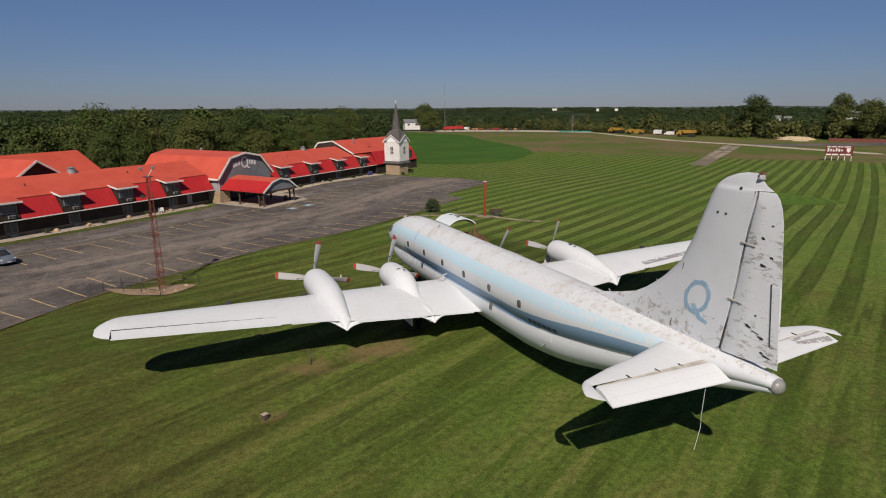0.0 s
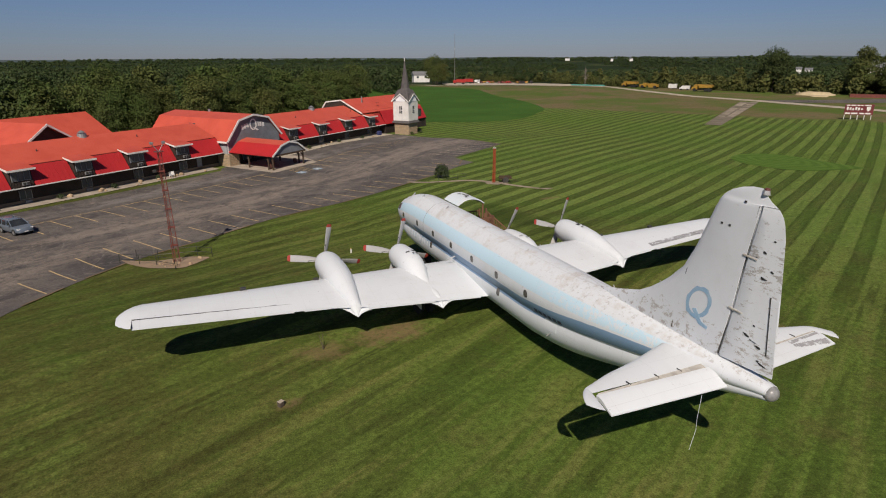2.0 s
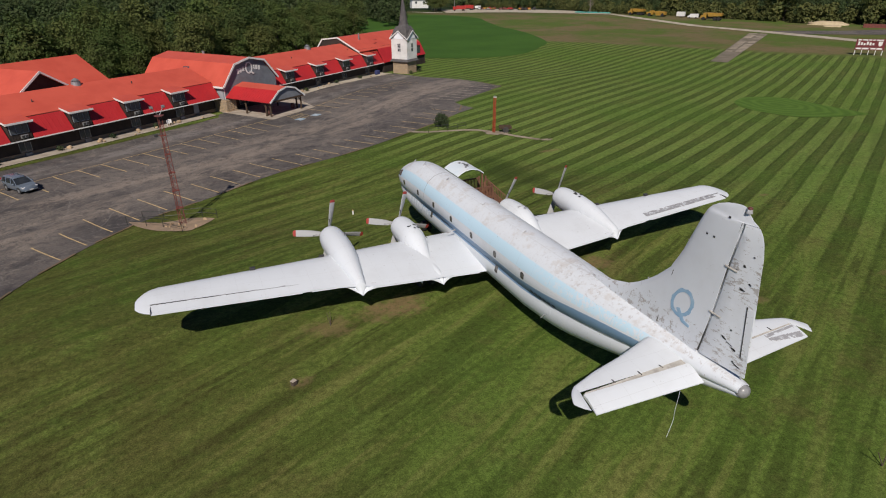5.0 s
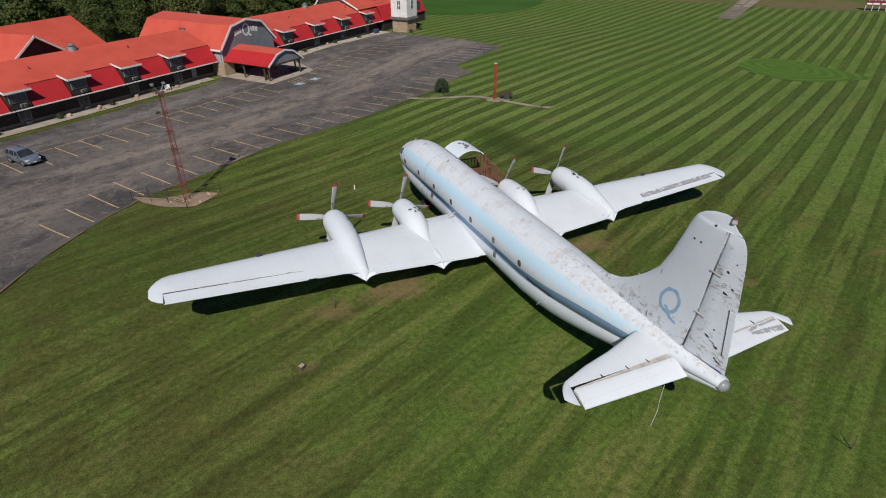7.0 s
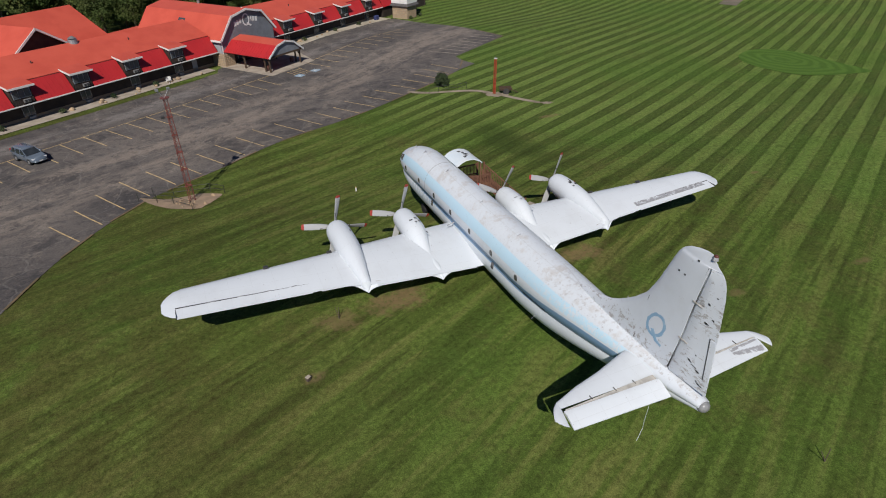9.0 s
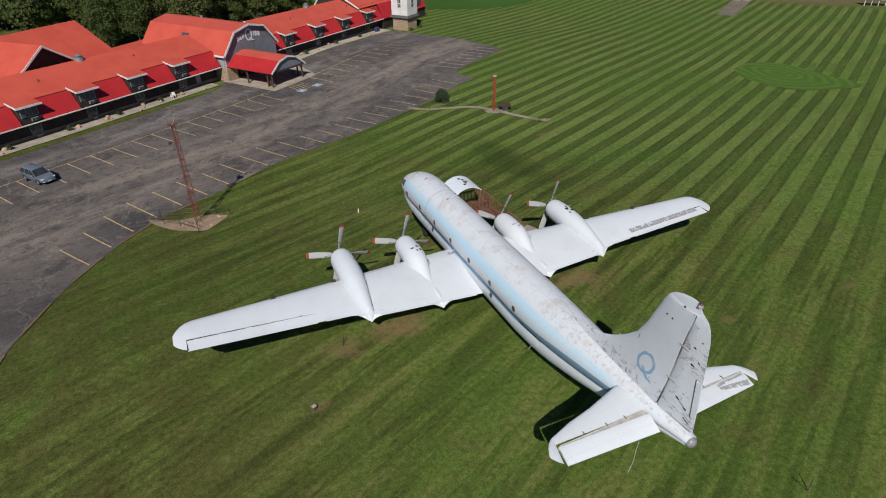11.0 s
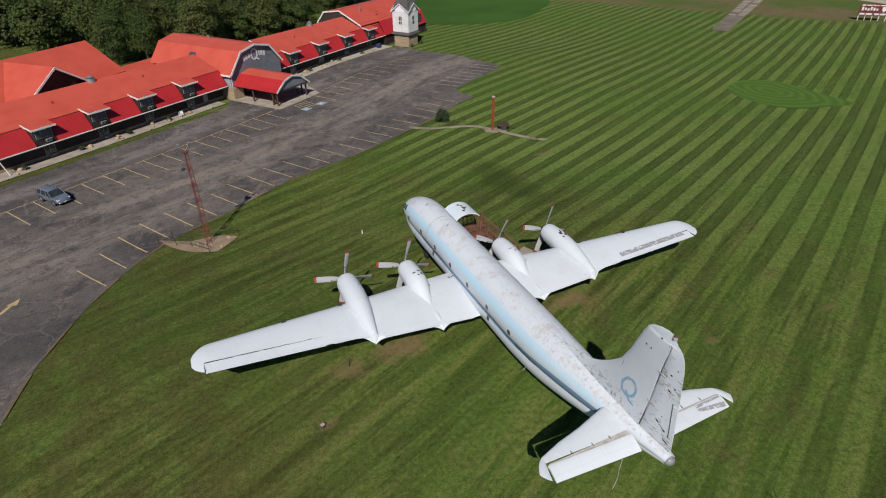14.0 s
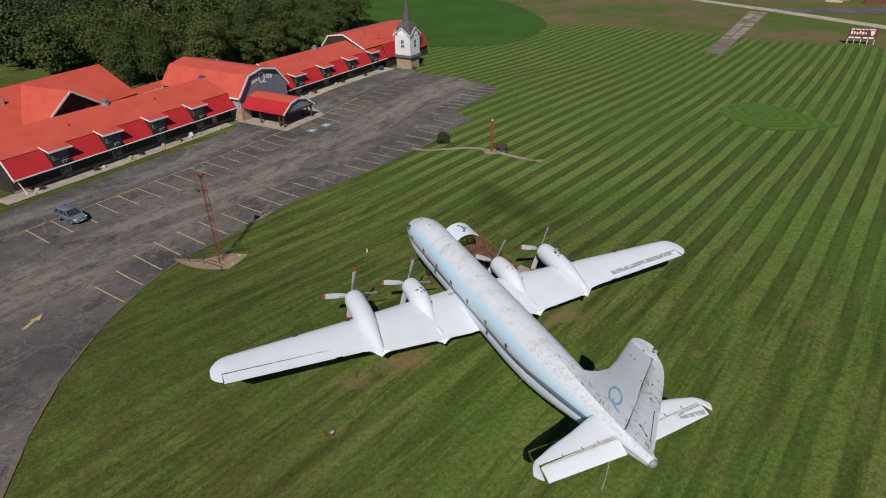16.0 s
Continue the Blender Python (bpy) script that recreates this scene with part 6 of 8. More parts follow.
pts = []
for ring, n, s in (((100, 560), 3000, 0.72), ((560, 1100), 3200, 0.85), ((1100, 2300), 3000, 1.4), ((2300, 4300), 2600, 2.0)):
    got = 0
    while got < n:
        d = math.sqrt(rng.uniform(ring[0] ** 2, ring[1] ** 2))
        az = radians(rng.uniform(-24, 72))
        x, y = -17 + d * math.sin(az), -28 + d * math.cos(az)
        got += 1
        if wood_here(x, y):
            mass([(x, y)], s * (0.70 if d < 560 and az > radians(34) else 1.0), FAR if d < 560 else FARTHER, 1.0 if d < 560 else 0.85 if d < 1100 else 0.5)
far = mesh_of("distant_woods", np.concatenate(vs), np.concatenate(fs), leaf_material("far_woodland_leaves", (0.046, 0.078, 0.026), (0.078, 0.112, 0.036), (0.066, 0.074, 0.030)))
tagged(new("distant_woods", far), "dense dark green woods rolling to the horizon", "woods", kind="stuff")

# ---- car park details ----
def ribbon(name, p0, p1, width, mat, rise, label, category, group):
    """A painted line over the ground from p0 to p1."""
    bm = bmesh.new()
    a, b = Vector((*p0, 0)), Vector((*p1, 0))
    n = max(2, int((b - a).length / 0.8))
    side = (b - a).normalized().cross(Vector((0, 0, 1))) * width / 2
    rows = []
    for i in range(n + 1):
        p = a + (b - a) * i / n
        rows.append([(q.x, q.y, h(q.x, q.y) + rise) for q in (p - side, p + side)])
    vs = [[bm.verts.new(q) for q in r] for r in rows]
    for r, s in zip(vs, vs[1:]):
        bm.faces.new((r[0], r[1], s[1], s[0]))
    return solo(name, bm, mat, label, category, group=group)


worn = random.Random(3)
CREAM = mottled("worn_cream_paint", (0.58, 0.50, 0.38), (0.36, 0.31, 0.25), 1.5, 0.85, fine=8)
for i in range(29):
    u = -45.2 + 3.1 * i
    if -1.5 < u < 10:
        continue
    ribbon("parking_line", site(u, -11.5), site(u - 0.6, -17.6 + worn.uniform(-0.4, 0.6)), 0.13, YELLOW, 0.06, "faded yellow parking bay line on asphalt", "parking line", "bay lines")
for i in range(5):
    ribbon("parking_line", site(-46 + 18.2 * i, -11.5), site(-46 + 18.2 * (i + 1) - 0.4, -11.5), 0.12, YELLOW, 0.058, "long faded yellow line along the bays", "parking line", "bay lines")
front = [Vector((*p, 0)) for p in lot_front]
for i in range(28):
    u = -49.5 + 3.15 * i
    # where the bay line meets the lawn
    best = min(front, key=lambda p: abs((p - ORIGIN).dot(MU) - u))
    v1 = (best - ORIGIN).dot(MV)
    if v1 > -24 or v1 < -52 or u > 19.5:
        continue
    ribbon("parking_line", site(u + 0.4, v1 + 6.0 + worn.uniform(-0.5, 0.5)), site(u - 0.2, v1 + 0.5), 0.13, YELLOW, 0.06, "faded yellow parking bay line on asphalt", "parking line", "bay lines")
# bays along the far corner of the lot
for i in range(8):
    p = Vector((45.4, 78.6, 0)).lerp(Vector((30.6, 68.6, 0)), i / 7.3)
    ribbon("parking_line", (p.x - 0.3, p.y + 0.3), (p.x - 3.9 + worn.uniform(-0.5, 0.3), p.y + 4.4), 0.15, CREAM, 0.06, "worn pale cream bay line on asphalt", "parking line", "bay lines")
ribbon("tar_seam", (45.6, 79.6), (44.2, 86.0), 0.3, DIRT, 0.06, "sandy strip along the asphalt's end", "soil edge", "lot edges")
for x, y in ((1.6, 72.0), (4.8, 73.9)):
    c = Vector((x, y, 0))
    sq = [c + MU * a + MV * b for a, b in ((-0.75, -0.75), (0.75, -0.75), (0.75, 0.75), (-0.75, 0.75))]
    ob = sheet("parking_symbol", [(p.x, p.y) for p in sq], BLUE_PAINT, 0.06, "faded pale blue painted square marking a bay", "road marking", 1.0, "")
    ribbon("symbol_mark", (c + MU * 0.25).to_2d()[:], (c - MU * 0.25).to_2d()[:], 0.25, WHITE, 0.072, "white wheel shape on the blue square", "road marking", "symbols")
for i in range(5):
    ribbon("parking_line", site(4.2 + 0.75 * i, -12.6), site(3.2 + 0.75 * i, -16.4), 0.12, YELLOW, 0.06, "faded yellow hatching beside the marked bays", "parking line", "bay lines")
arrow = [(-37.3, 22.2), (-36.95, 22.05), (-36.35, 23.5), (-36.0, 23.35), (-35.95, 24.6), (-36.9, 23.75), (-36.65, 23.6)]
sheet("road_arrow", arrow, YELLOW, 0.06, "yellow painted arrow on the asphalt", "road marking", 1.0, "")
# dark tar seams and pale crack lines
for i in range(7):
    p = site(worn.uniform(-46, 34), worn.uniform(-32, -5))
    a = worn.choice((ANGLE, ANGLE + 90)) + worn.uniform(-12, 12)
    ln = worn.uniform(3, 11)
    q = (p[0] + ln * math.cos(radians(a)), p[1] + ln * math.sin(radians(a)))
    ribbon("tar_seam", p, q, worn.uniform(0.05, 0.12), DARK, 0.055, "dark tar sealing a crack in the asphalt", "tar seam", "tar seams")
for i, (px, py) in enumerate(lot_front[::2]):
    if i % 2 == 0:
        q = lot_front[min(2 * i + 2, len(lot_front) - 1)]
        d = (Vector((*q, 0)) - Vector((px, py, 0))).normalized()
        ribbon("soil_edge", (px, py), (px + d.x * 4.6, py + d.y * 4.6), 0.22, DIRT, 0.075, "bare sandy edge between asphalt and lawn", "soil edge", "lot edges")

# lawn patches
def blob(name, cx, cy, rx, ry, a, mat, rise, label, category, cell=1.0, seed=0):
    r = random.Random(seed)
    ph = [r.uniform(0, 6.28) for _ in range(4)]
    pts = []
    for i in range(40):
        t = 6.28318 * i / 40
        k = 1 + 0.13 * math.sin(3 * t + ph[0]) + 0.09 * math.sin(5 * t + ph[1]) + 0.07 * math.sin(9 * t + ph[2]) + 0.05 * math.sin(14 * t + ph[3])
        x, y = rx * k * math.cos(t), ry * k * math.sin(t)
        pts.append((cx + x * math.cos(a) - y * math.sin(a), cy + x * math.sin(a) + y * math.cos(a)))
    return sheet(name, pts, mat, rise, label, category, cell)


def island_material():
    """Taller grass cut in rings round the middle of the island."""
    m = Mat("ring_cut_grass", (0.08, 0.13, 0.03), 0.9, 0, 0.06)
    x, y, _ = m.xyz()
    du, dv = m.math("DIVIDE", m.math("SUBTRACT", x, 83.5), 8.0), m.math("DIVIDE", m.math("SUBTRACT", y, 42.5), 10.0)
    r = m.math("SQRT", m.math("ADD", m.math("MULTIPLY", du, du), m.math("MULTIPLY", dv, dv)))
    r = m.math("ADD", r, m.math("MULTIPLY", m.noise(0.12, 4, 0.6), 0.5))
    ring = m.step(m.math("SINE", m.math("MULTIPLY", r, 30.0)), -0.6, 0.6)
    c = m.mix(m.math("MULTIPLY", ring, 0.6), (0.074, 0.140, 0.024), (0.118, 0.212, 0.038))
    c = m.mix(m.math("MULTIPLY", m.step(m.noise(0.5, 6, 0.75), 0.45, 0.65), 0.5), c, (0.078, 0.140, 0.026))
    c = m.mix(m.math("MULTIPLY", m.noise(3.0, 5, 0.7), 0.5), c, (0.040, 0.066, 0.014))
    m.colour(c)
    m.bump(m.noise(4.0, 5, 0.7), 0.6, 0.08)
    return m


LUSH = island_material()
isle = [(78.3, 47.3), (83.5, 49.6), (88.0, 49.0), (91.0, 45.6), (91.4, 42.0), (91.0, 36.4), (91.2, 33.0), (90.6, 29.8), (86.0, 30.4), (81.8, 31.2), (77.8, 32.6), (75.8, 35.0), (75.0, 38.0), (74.8, 41.0), (75.8, 44.4)]
sheet("grass_island", curve_points(isle + [isle[0]], 4)[:-1], LUSH, 0.05, "lens-shaped island of taller bright grass", "grass patch", 2.0)
# old pavement strip with its slabs
e0, e1, e2, e3 = (120.2, 90.9), (122.4, 86.9), (205.0, 138.6), (202.7, 145.6)
sheet("pavement", [e0, e1, e2, e3], STRIPBED, 0.07, "old broken concrete strip across the field", "pavement", 8)
for i in range(26):
    t0_, t1_ = (i + 0.06) / 26, (i + 0.9) / 26
    if i < 7:
        continue
    for k in (0, 1):
        lo, hi = (0.03, 0.47) if k == 0 else (0.54, 0.97)
        pt = lambda t, s: (e0[0] + (e3[0] - e0[0]) * t + (e1[0] - e0[0]) * s * (1 + 0.6 * t), e0[1] + (e3[1] - e0[1]) * t + (e1[1] - e0[1]) * s * (1 + 0.6 * t))
        if worn.random() < 0.16:
            continue
        q = [pt(t0_ + worn.uniform(0, 0.008), lo + worn.uniform(0, 0.06)), pt(t1_ - worn.uniform(0, 0.01), lo + worn.uniform(0, 0.05)), pt(t1_, hi - worn.uniform(0, 0.07)), pt(t0_, hi - worn.uniform(0, 0.05))]
        bm = bmesh.new()
        lift = worn.uniform(0.09, 0.13)
        loft(bm, [[(x, y, h(x, y) + z) for x, y in q] for z in (0.03, lift)])
        bmesh.ops.recalc_face_normals(bm, faces=bm.faces)
        solo("concrete_slab", bm, SLAB_STONE, "pale weathered concrete slab in the old strip", "slab", group="strip slabs")

# path, railing, post and bush between car park and lawn
path_line = curve_points([(14.0, 52.6), (16.2, 50.4), (20.0, 48.9), (23.1, 47.6), (25.0, 45.0), (27.0, 41.2), (28.8, 38.4)], 4)
left = [(x - 0.3, y - 0.35) for x, y in path_line]
right = [(x + 0.3, y + 0.35) for x, y in path_line]
sheet("path", left + right[::-1], PATHBED, 0.05, "narrow worn concrete path across the grass", "path", 1.5)
blob("path_end", 29.6, 37.9, 0.9, 0.5, -0.3, PATHBED, 0.055, "broken concrete pad at the path's end", "concrete pad", 0.8, 31)
blob("path_end", 25.0, 44.6, 1.7, 1.1, -0.6, PATHBED, 0.055, "worn concrete pad round the orange post", "concrete pad", 0.8, 32)
RAIL = mottled("dark_painted_pipe", (0.03, 0.035, 0.03), (0.05, 0.045, 0.035), 3.0, 0.5)


def railing(points, label, height=0.95, bars=2):
    rl = thing("railing", label, "railing")
    for a, b in zip(points, points[1:]):
        za, zb = h(*a), h(*b)
        for k in range(bars):
            f = height * (1 - 0.5 * k)
            part("rail", rod(bmesh.new(), (*a, za + f), (*b, zb + f), 0.025, 0.025, 6), RAIL, rl)
    for p in points:
        part("post", rod(bmesh.new(), (*p, h(*p) - 0.1), (*p, h(*p) + height + 0.02), 0.03, 0.03, 6), RAIL, rl)
    return rl


railing([(16.4, 49.8), (17.9, 49.6), (19.4, 49.4), (21.0, 49.3), (22.5, 49.3)], "dark pipe railing beside the path")
ORANGE = mottled("orange_red_steel_paint", (0.40, 0.075, 0.03), (0.30, 0.06, 0.03), 1.2, 0.5)
post = thing("signal_post", "tall square orange-red steel lattice post on the lawn", "post", (24.95, 44.9, h(24.95, 44.9)), (0, 0, 20))
for x in (-0.12, 0.12):
    for y in (-0.12, 0.12):
        part("leg", boxed(x - 0.035, x + 0.035, y - 0.035, y + 0.035, 0, 5.2), ORANGE, post)
for i in range(14):
    z = 0.1 + 5.1 * i / 14
    for a, b in (((-0.12, -0.13), (0.12, -0.13)), ((0.12, 0.13), (-0.12, 0.13)), ((-0.13, 0.12), (-0.13, -0.12)), ((0.13, -0.12), (0.13, 0.12))):
        part("lacing", rod(bmesh.new(), (*a, z), (*b, z + 0.36), 0.03, 0.03, 5), ORANGE, post)
part("cap", boxed(-0.2, 0.2, -0.2, 0.2, 5.2, 5.28), WHITE, post)
part("lamp", boxed(-0.07, 0.07, -0.07, 0.07, 5.28, 5.45), METAL_GREY, post)
cart = thing("garden_cart", "small dark weathered wooden cart on two wheels", "cart", (26.6, 44.4, h(26.6, 44.4)), (0, 0, -20))
part("bed", boxed(-0.9, 0.9, -0.45, 0.45, 0.55, 0.7, bevel=0.02), LOG, cart)
part("side_board", boxed(-0.9, 0.9, -0.47, -0.43, 0.7, 0.98), LOG, cart)
part("side_board", boxed(-0.9, 0.9, 0.43, 0.47, 0.7, 0.98), LOG, cart)
part("shaft", rod(bmesh.new(), (0.9, 0, 0.6), (1.9, 0, 0.1), 0.05), LOG, cart)
for y in (-0.55, 0.55):
    bm = bmesh.new()
    loft(bm, [[(0.45 * math.cos(6.28318 * i / 18), y + w, 0.45 + 0.45 * math.sin(6.28318 * i / 18)) for i in range(18)] for w in (-0.035, 0.035)])
    bmesh.ops.recalc_face_normals(bm, faces=bm.faces)
    part("wheel", bm, DARK, cart)
v, f = crown_arrays(2.0, 2.5, 1500, 0.11, 90, 0.0)
bush = thing("bush", "rounded grey-green shrub at the edge of the car park", "bush", (19.6, 52.1, h(19.6, 52.1)))
BUSH_LEAF = leaf_material("grey_green_leaves", (0.050, 0.072, 0.030), (0.075, 0.095, 0.045), (0.065, 0.080, 0.035))
part("foliage", mesh_of("foliage", v, f, BUSH_LEAF), None, bush)
part("stem", trunk_bmesh(1.5, 1.6, 4), BARK, bush)

# lattice mast on its pad
RUST = mottled("rusty_red_steel", (0.21, 0.055, 0.040), (0.13, 0.04, 0.035), 1.5, 0.6)
sheet("concrete_pad", curve_points([(-24.0, 31.3), (-23.1, 29.4), (-21.2, 27.0), (-18.8, 25.6), (-18.0, 26.0), (-16.3, 27.9), (-16.5, 28.6), (-18.3, 29.6), (-19.3, 29.5), (-20.9, 29.5), (-22.3, 30.2), (-24.0, 31.3)], 3)[:-1], mottled("sandy_rubble", (0.34, 0.24, 0.16), (0.24, 0.18, 0.12), 0.7, 0.95, fine=4, bump=0.6, dist=0.05), 0.07, "sandy pink rubble pad round the mast", "rubble pad", 0.8)
MX, MY = -19.1, 28.1
mast = thing("lattice_mast", "rusty red triangular lattice light mast", "mast", (MX, MY, h(MX, MY)), (0, 0, 15))
TOP = 10.5
legs = [(math.cos(radians(90 + 120 * k)), math.sin(radians(90 + 120 * k))) for k in range(3)]
wd = lambda z: 0.34 - 0.014 * z
for cx, cy in legs:
    part("leg", rod(bmesh.new(), (cx * wd(0), cy * wd(0), 0), (cx * wd(TOP), cy * wd(TOP), TOP), 0.035, 0.03, 6), RUST, mast)
nlev = 18
for i in range(nlev):
    z0, z1 = TOP * i / nlev, TOP * (i + 1) / nlev
    for k in range(3):
        a, b = legs[k], legs[(k + 1) % 3]
        part("brace", rod(bmesh.new(), (a[0] * wd(z0), a[1] * wd(z0), z0), (b[0] * wd(z1), b[1] * wd(z1), z1), 0.016, 0.016, 5), RUST, mast)
        if i % 3 == 0:
            part("collar", rod(bmesh.new(), (a[0] * wd(z0) * 1.25, a[1] * wd(z0) * 1.25, z0), (b[0] * wd(z0) * 1.25, b[1] * wd(z0) * 1.25, z0), 0.06, 0.06, 5), RUST, mast)
part("top_ring", rod(bmesh.new(), (0, 0, TOP), (0, 0, TOP + 0.06), 0.42, 0.42, 14), RUST, mast)
for s in (-1, 1):
    part("lamp_arm", rod(bmesh.new(), (0, 0, TOP), (s * 0.5, 0, TOP + 0.75), 0.03, 0.03, 6), METAL_GREY, mast)
    part("flood_lamp", boxed(s * 0.5 - 0.14, s * 0.5 + 0.14, -0.12, 0.12, TOP + 0.68, TOP + 0.9, bevel=0.03), METAL_GREY, mast)
part("side_lamp", boxed(-0.75, -0.45, -0.1, 0.1, 8.7, 8.95, bevel=0.03), DARK, mast)
part("side_arm", rod(bmesh.new(), (-0.1, 0, 8.8), (-0.5, 0, 8.8), 0.025), RUST, mast)
railing([(-22.6, 31.2), (-20.7, 30.2), (-18.9, 29.9), (-17.2, 29.6), (-15.9, 28.4)], "dark pipe railing along the rubble pad")
railing([(-24.0, 30.4), (-22.3, 29.2), (-20.8, 28.0), (-19.2, 25.7)], "dark pipe railing in front of the mast")
for i in range(18):
    t, r_ = worn.uniform(0, 6.28), worn.uniform(0.5, 2.6)
    x, y = MX + 0.3 + r_ * math.cos(t), MY - 0.3 + r_ * 0.6 * math.sin(t)
    bm = bmesh.new()
    bmesh.ops.create_icosphere(bm, subdivisions=1, radius=worn.uniform(0.07, 0.2))
    for vv in bm.verts:
        vv.co *= worn.uniform(0.75, 1.2)
    bmesh.ops.translate(bm, verts=bm.verts, vec=(x, y, h(x, y) + 0.1))
    solo("rock", bm, STONE, "small pale rock on the rubble pad", "rock", group="pad rocks")

# small things on the lawn
STAKE = mottled("weathered_stake", (0.10, 0.075, 0.055), (0.06, 0.045, 0.035), 3, 0.85)
for x, y, n in ((-11.53, 0.35, 2), (6.9, -20.4, 2)):
    st = thing("stake", "dark forked wooden stake pushed into the lawn", "stake", (x, y, h(x, y)))
    part("upright", rod(bmesh.new(), (0, 0, -0.1), (0.05, 0.05, 0.9), 0.025, 0.02, 6), STAKE, st)
    part("fork", rod(bmesh.new(), (0, 0, 0.02), (-0.45 if y < -5 else -0.12, 0.15, 0.85), 0.022, 0.018, 6), STAKE, st)
bx = thing("valve_box", "small weathered wooden box with a pale lid on the grass", "box", (-14.66, -4.29, h(-14.66, -4.29)), (0, 0, 30))
part("body", boxed(-0.13, 0.13, -0.11, 0.11, 0, 0.26, bevel=0.015), STAKE, bx)
part("lid", boxed(-0.14, 0.14, -0.12, 0.12, 0.262, 0.285, bevel=0.008), CONCRETE, bx)
mk = thing("marker_post", "short white marker post with a yellow cap", "marker post", (-3.8, 21.9, h(-3.8, 21.9)))
part("shaft", rod(bmesh.new(), (0, 0, -0.05), (0, 0, 0.4), 0.07, 0.07, 8), WHITE, mk)
part("cap", rod(bmesh.new(), (0, 0, 0.4), (0, 0, 0.5), 0.075, 0.04, 8), YELLOW, mk)

# ---- boarding deck beside the cargo door ----
TIMBER = mottled("red_brown_stained_timber", (0.22, 0.105, 0.06), (0.15, 0.07, 0.045), 1.5, 0.75, fine=9, vary=0.4)
deck = thing("boarding_deck", "red-brown timber deck with railings and stair beside the aircraft", "deck", (0, 0, 0))
DZ = 2.95
DX0, DX1, DY0, DY1 = 1.72, 4.02, 8.5, 10.7
for i in range(15):
    x = DX0 + 0.153 * i
    part("deck_board", boxed(x, x + 0.14, DY0, DY1, DZ - 0.04, DZ), TIMBER, deck)
for x in (1.9, 3.9):
    for y in (8.62, 10.58):
        part("post", boxed(x - 0.07, x + 0.07, y - 0.07, y + 0.07, h(x, y) - 0.1, DZ - 0.2), TIMBER, deck)
for y in (DY0 + 0.05, DY1 - 0.05):
    part("joist", boxed(DX0, DX1, y - 0.04, y + 0.04, DZ - 0.24, DZ - 0.042), TIMBER, deck)
part("joist", boxed(DX1 - 0.08, DX1, DY0 + 0.1, DY1 - 0.1, DZ - 0.24, DZ - 0.042), TIMBER, deck)


def rail_run(p0, p1, n, height=1.0, solid=False):
    a, b = Vector(p0), Vector(p1)
    up = Vector((0, 0, 1))
    for z in (0.1, height - 0.05):
        d = (b - a).normalized()
        s = d.cross(up).normalized() * 0.03
        bm = bmesh.new()
        loft(bm, [[q + s + up * (z - 0.05), q - s + up * (z - 0.05), q - s + up * (z + 0.05), q + s + up * (z + 0.05)] for q in (a, b)])
        bmesh.ops.recalc_face_normals(bm, faces=bm.faces)
        part("rail", bm, TIMBER, deck)
    for i in range(n + 1):
        p = a + (b - a) * i / n
        part("baluster", boxed(p.x - 0.022, p.x + 0.022, p.y - 0.022, p.y + 0.022, p.z + 0.05, p.z + height - 0.05), TIMBER, deck)


rail_run((DX1, DY1, DZ), (1.85, DY1, DZ), 16)
rail_run((DX1, DY0, DZ), (2.2, DY0, DZ), 14)
rail_run((DX1, DY0, DZ), (DX1, 9.05, DZ), 4)
for x, y in ((DX1, DY1), (1.85, DY1), (DX1, DY0), (DX1, 9.05), (2.2, DY0)):
    part("newel", boxed(x - 0.06, x + 0.06, y - 0.06, y + 0.06, DZ - 0.2, DZ + 1.1), TIMBER, deck)
part("door_strut", boxed(2.98, 3.08, 8.32, 8.42, DZ - 0.2, 5.2), TIMBER, deck)
# stair: down from the deck's outer side, slanting back along the aircraft
sa, sb = Vector((4.1, 9.85, DZ)), Vector((7.25, 7.85, h(7.25, 7.85)))
nst = 14
run = (sb - sa)
across = Vector((run.y, -run.x, 0)).normalized() * -1
for i in range(nst):
    p = sa + run * (i + 0.5) / nst
    d = Vector((run.x, run.y, 0)).normalized()
    bm = bmesh.new()
    q = [p + across * s * 0.75 + d * t for s, t in ((-1, -0.17), (1, -0.17), (1, 0.17), (-1, 0.17))]
    loft(bm, [[(v.x, v.y, p.z - 0.05) for v in q], [(v.x, v.y, p.z) for v in q]])
    bmesh.ops.recalc_face_normals(bm, faces=bm.faces)
    part("tread", bm, TIMBER, deck)
for s in (-1, 1):
    a, b = sa + across * s * 0.78, sb + across * s * 0.78
    rail_run(a, b, 26, 1.0)
    bm = bmesh.new()
    dn = Vector((0, 0, -0.28))
    w = across * 0.03
    loft(bm, [[a + w, a - w, a - w + dn, a + w + dn], [b + w, b - w, b - w, b + w]])
    bmesh.ops.recalc_face_normals(bm, faces=bm.faces)
    part("stringer", bm, TIMBER, deck)
    for q in (a, b):
        part("newel", boxed(q.x - 0.06, q.x + 0.06, q.y - 0.06, q.y + 0.06, h(q.x, q.y) - 0.05, q.z + 1.12), TIMBER, deck)
pad = sheet("pavement", [(7.0, 8.9), (7.6, 6.6), (9.6, 7.4), (9.0, 9.8)], CONCRETE, 0.05, "small pale concrete pad at the foot of the stair", "concrete pad", 0.8)

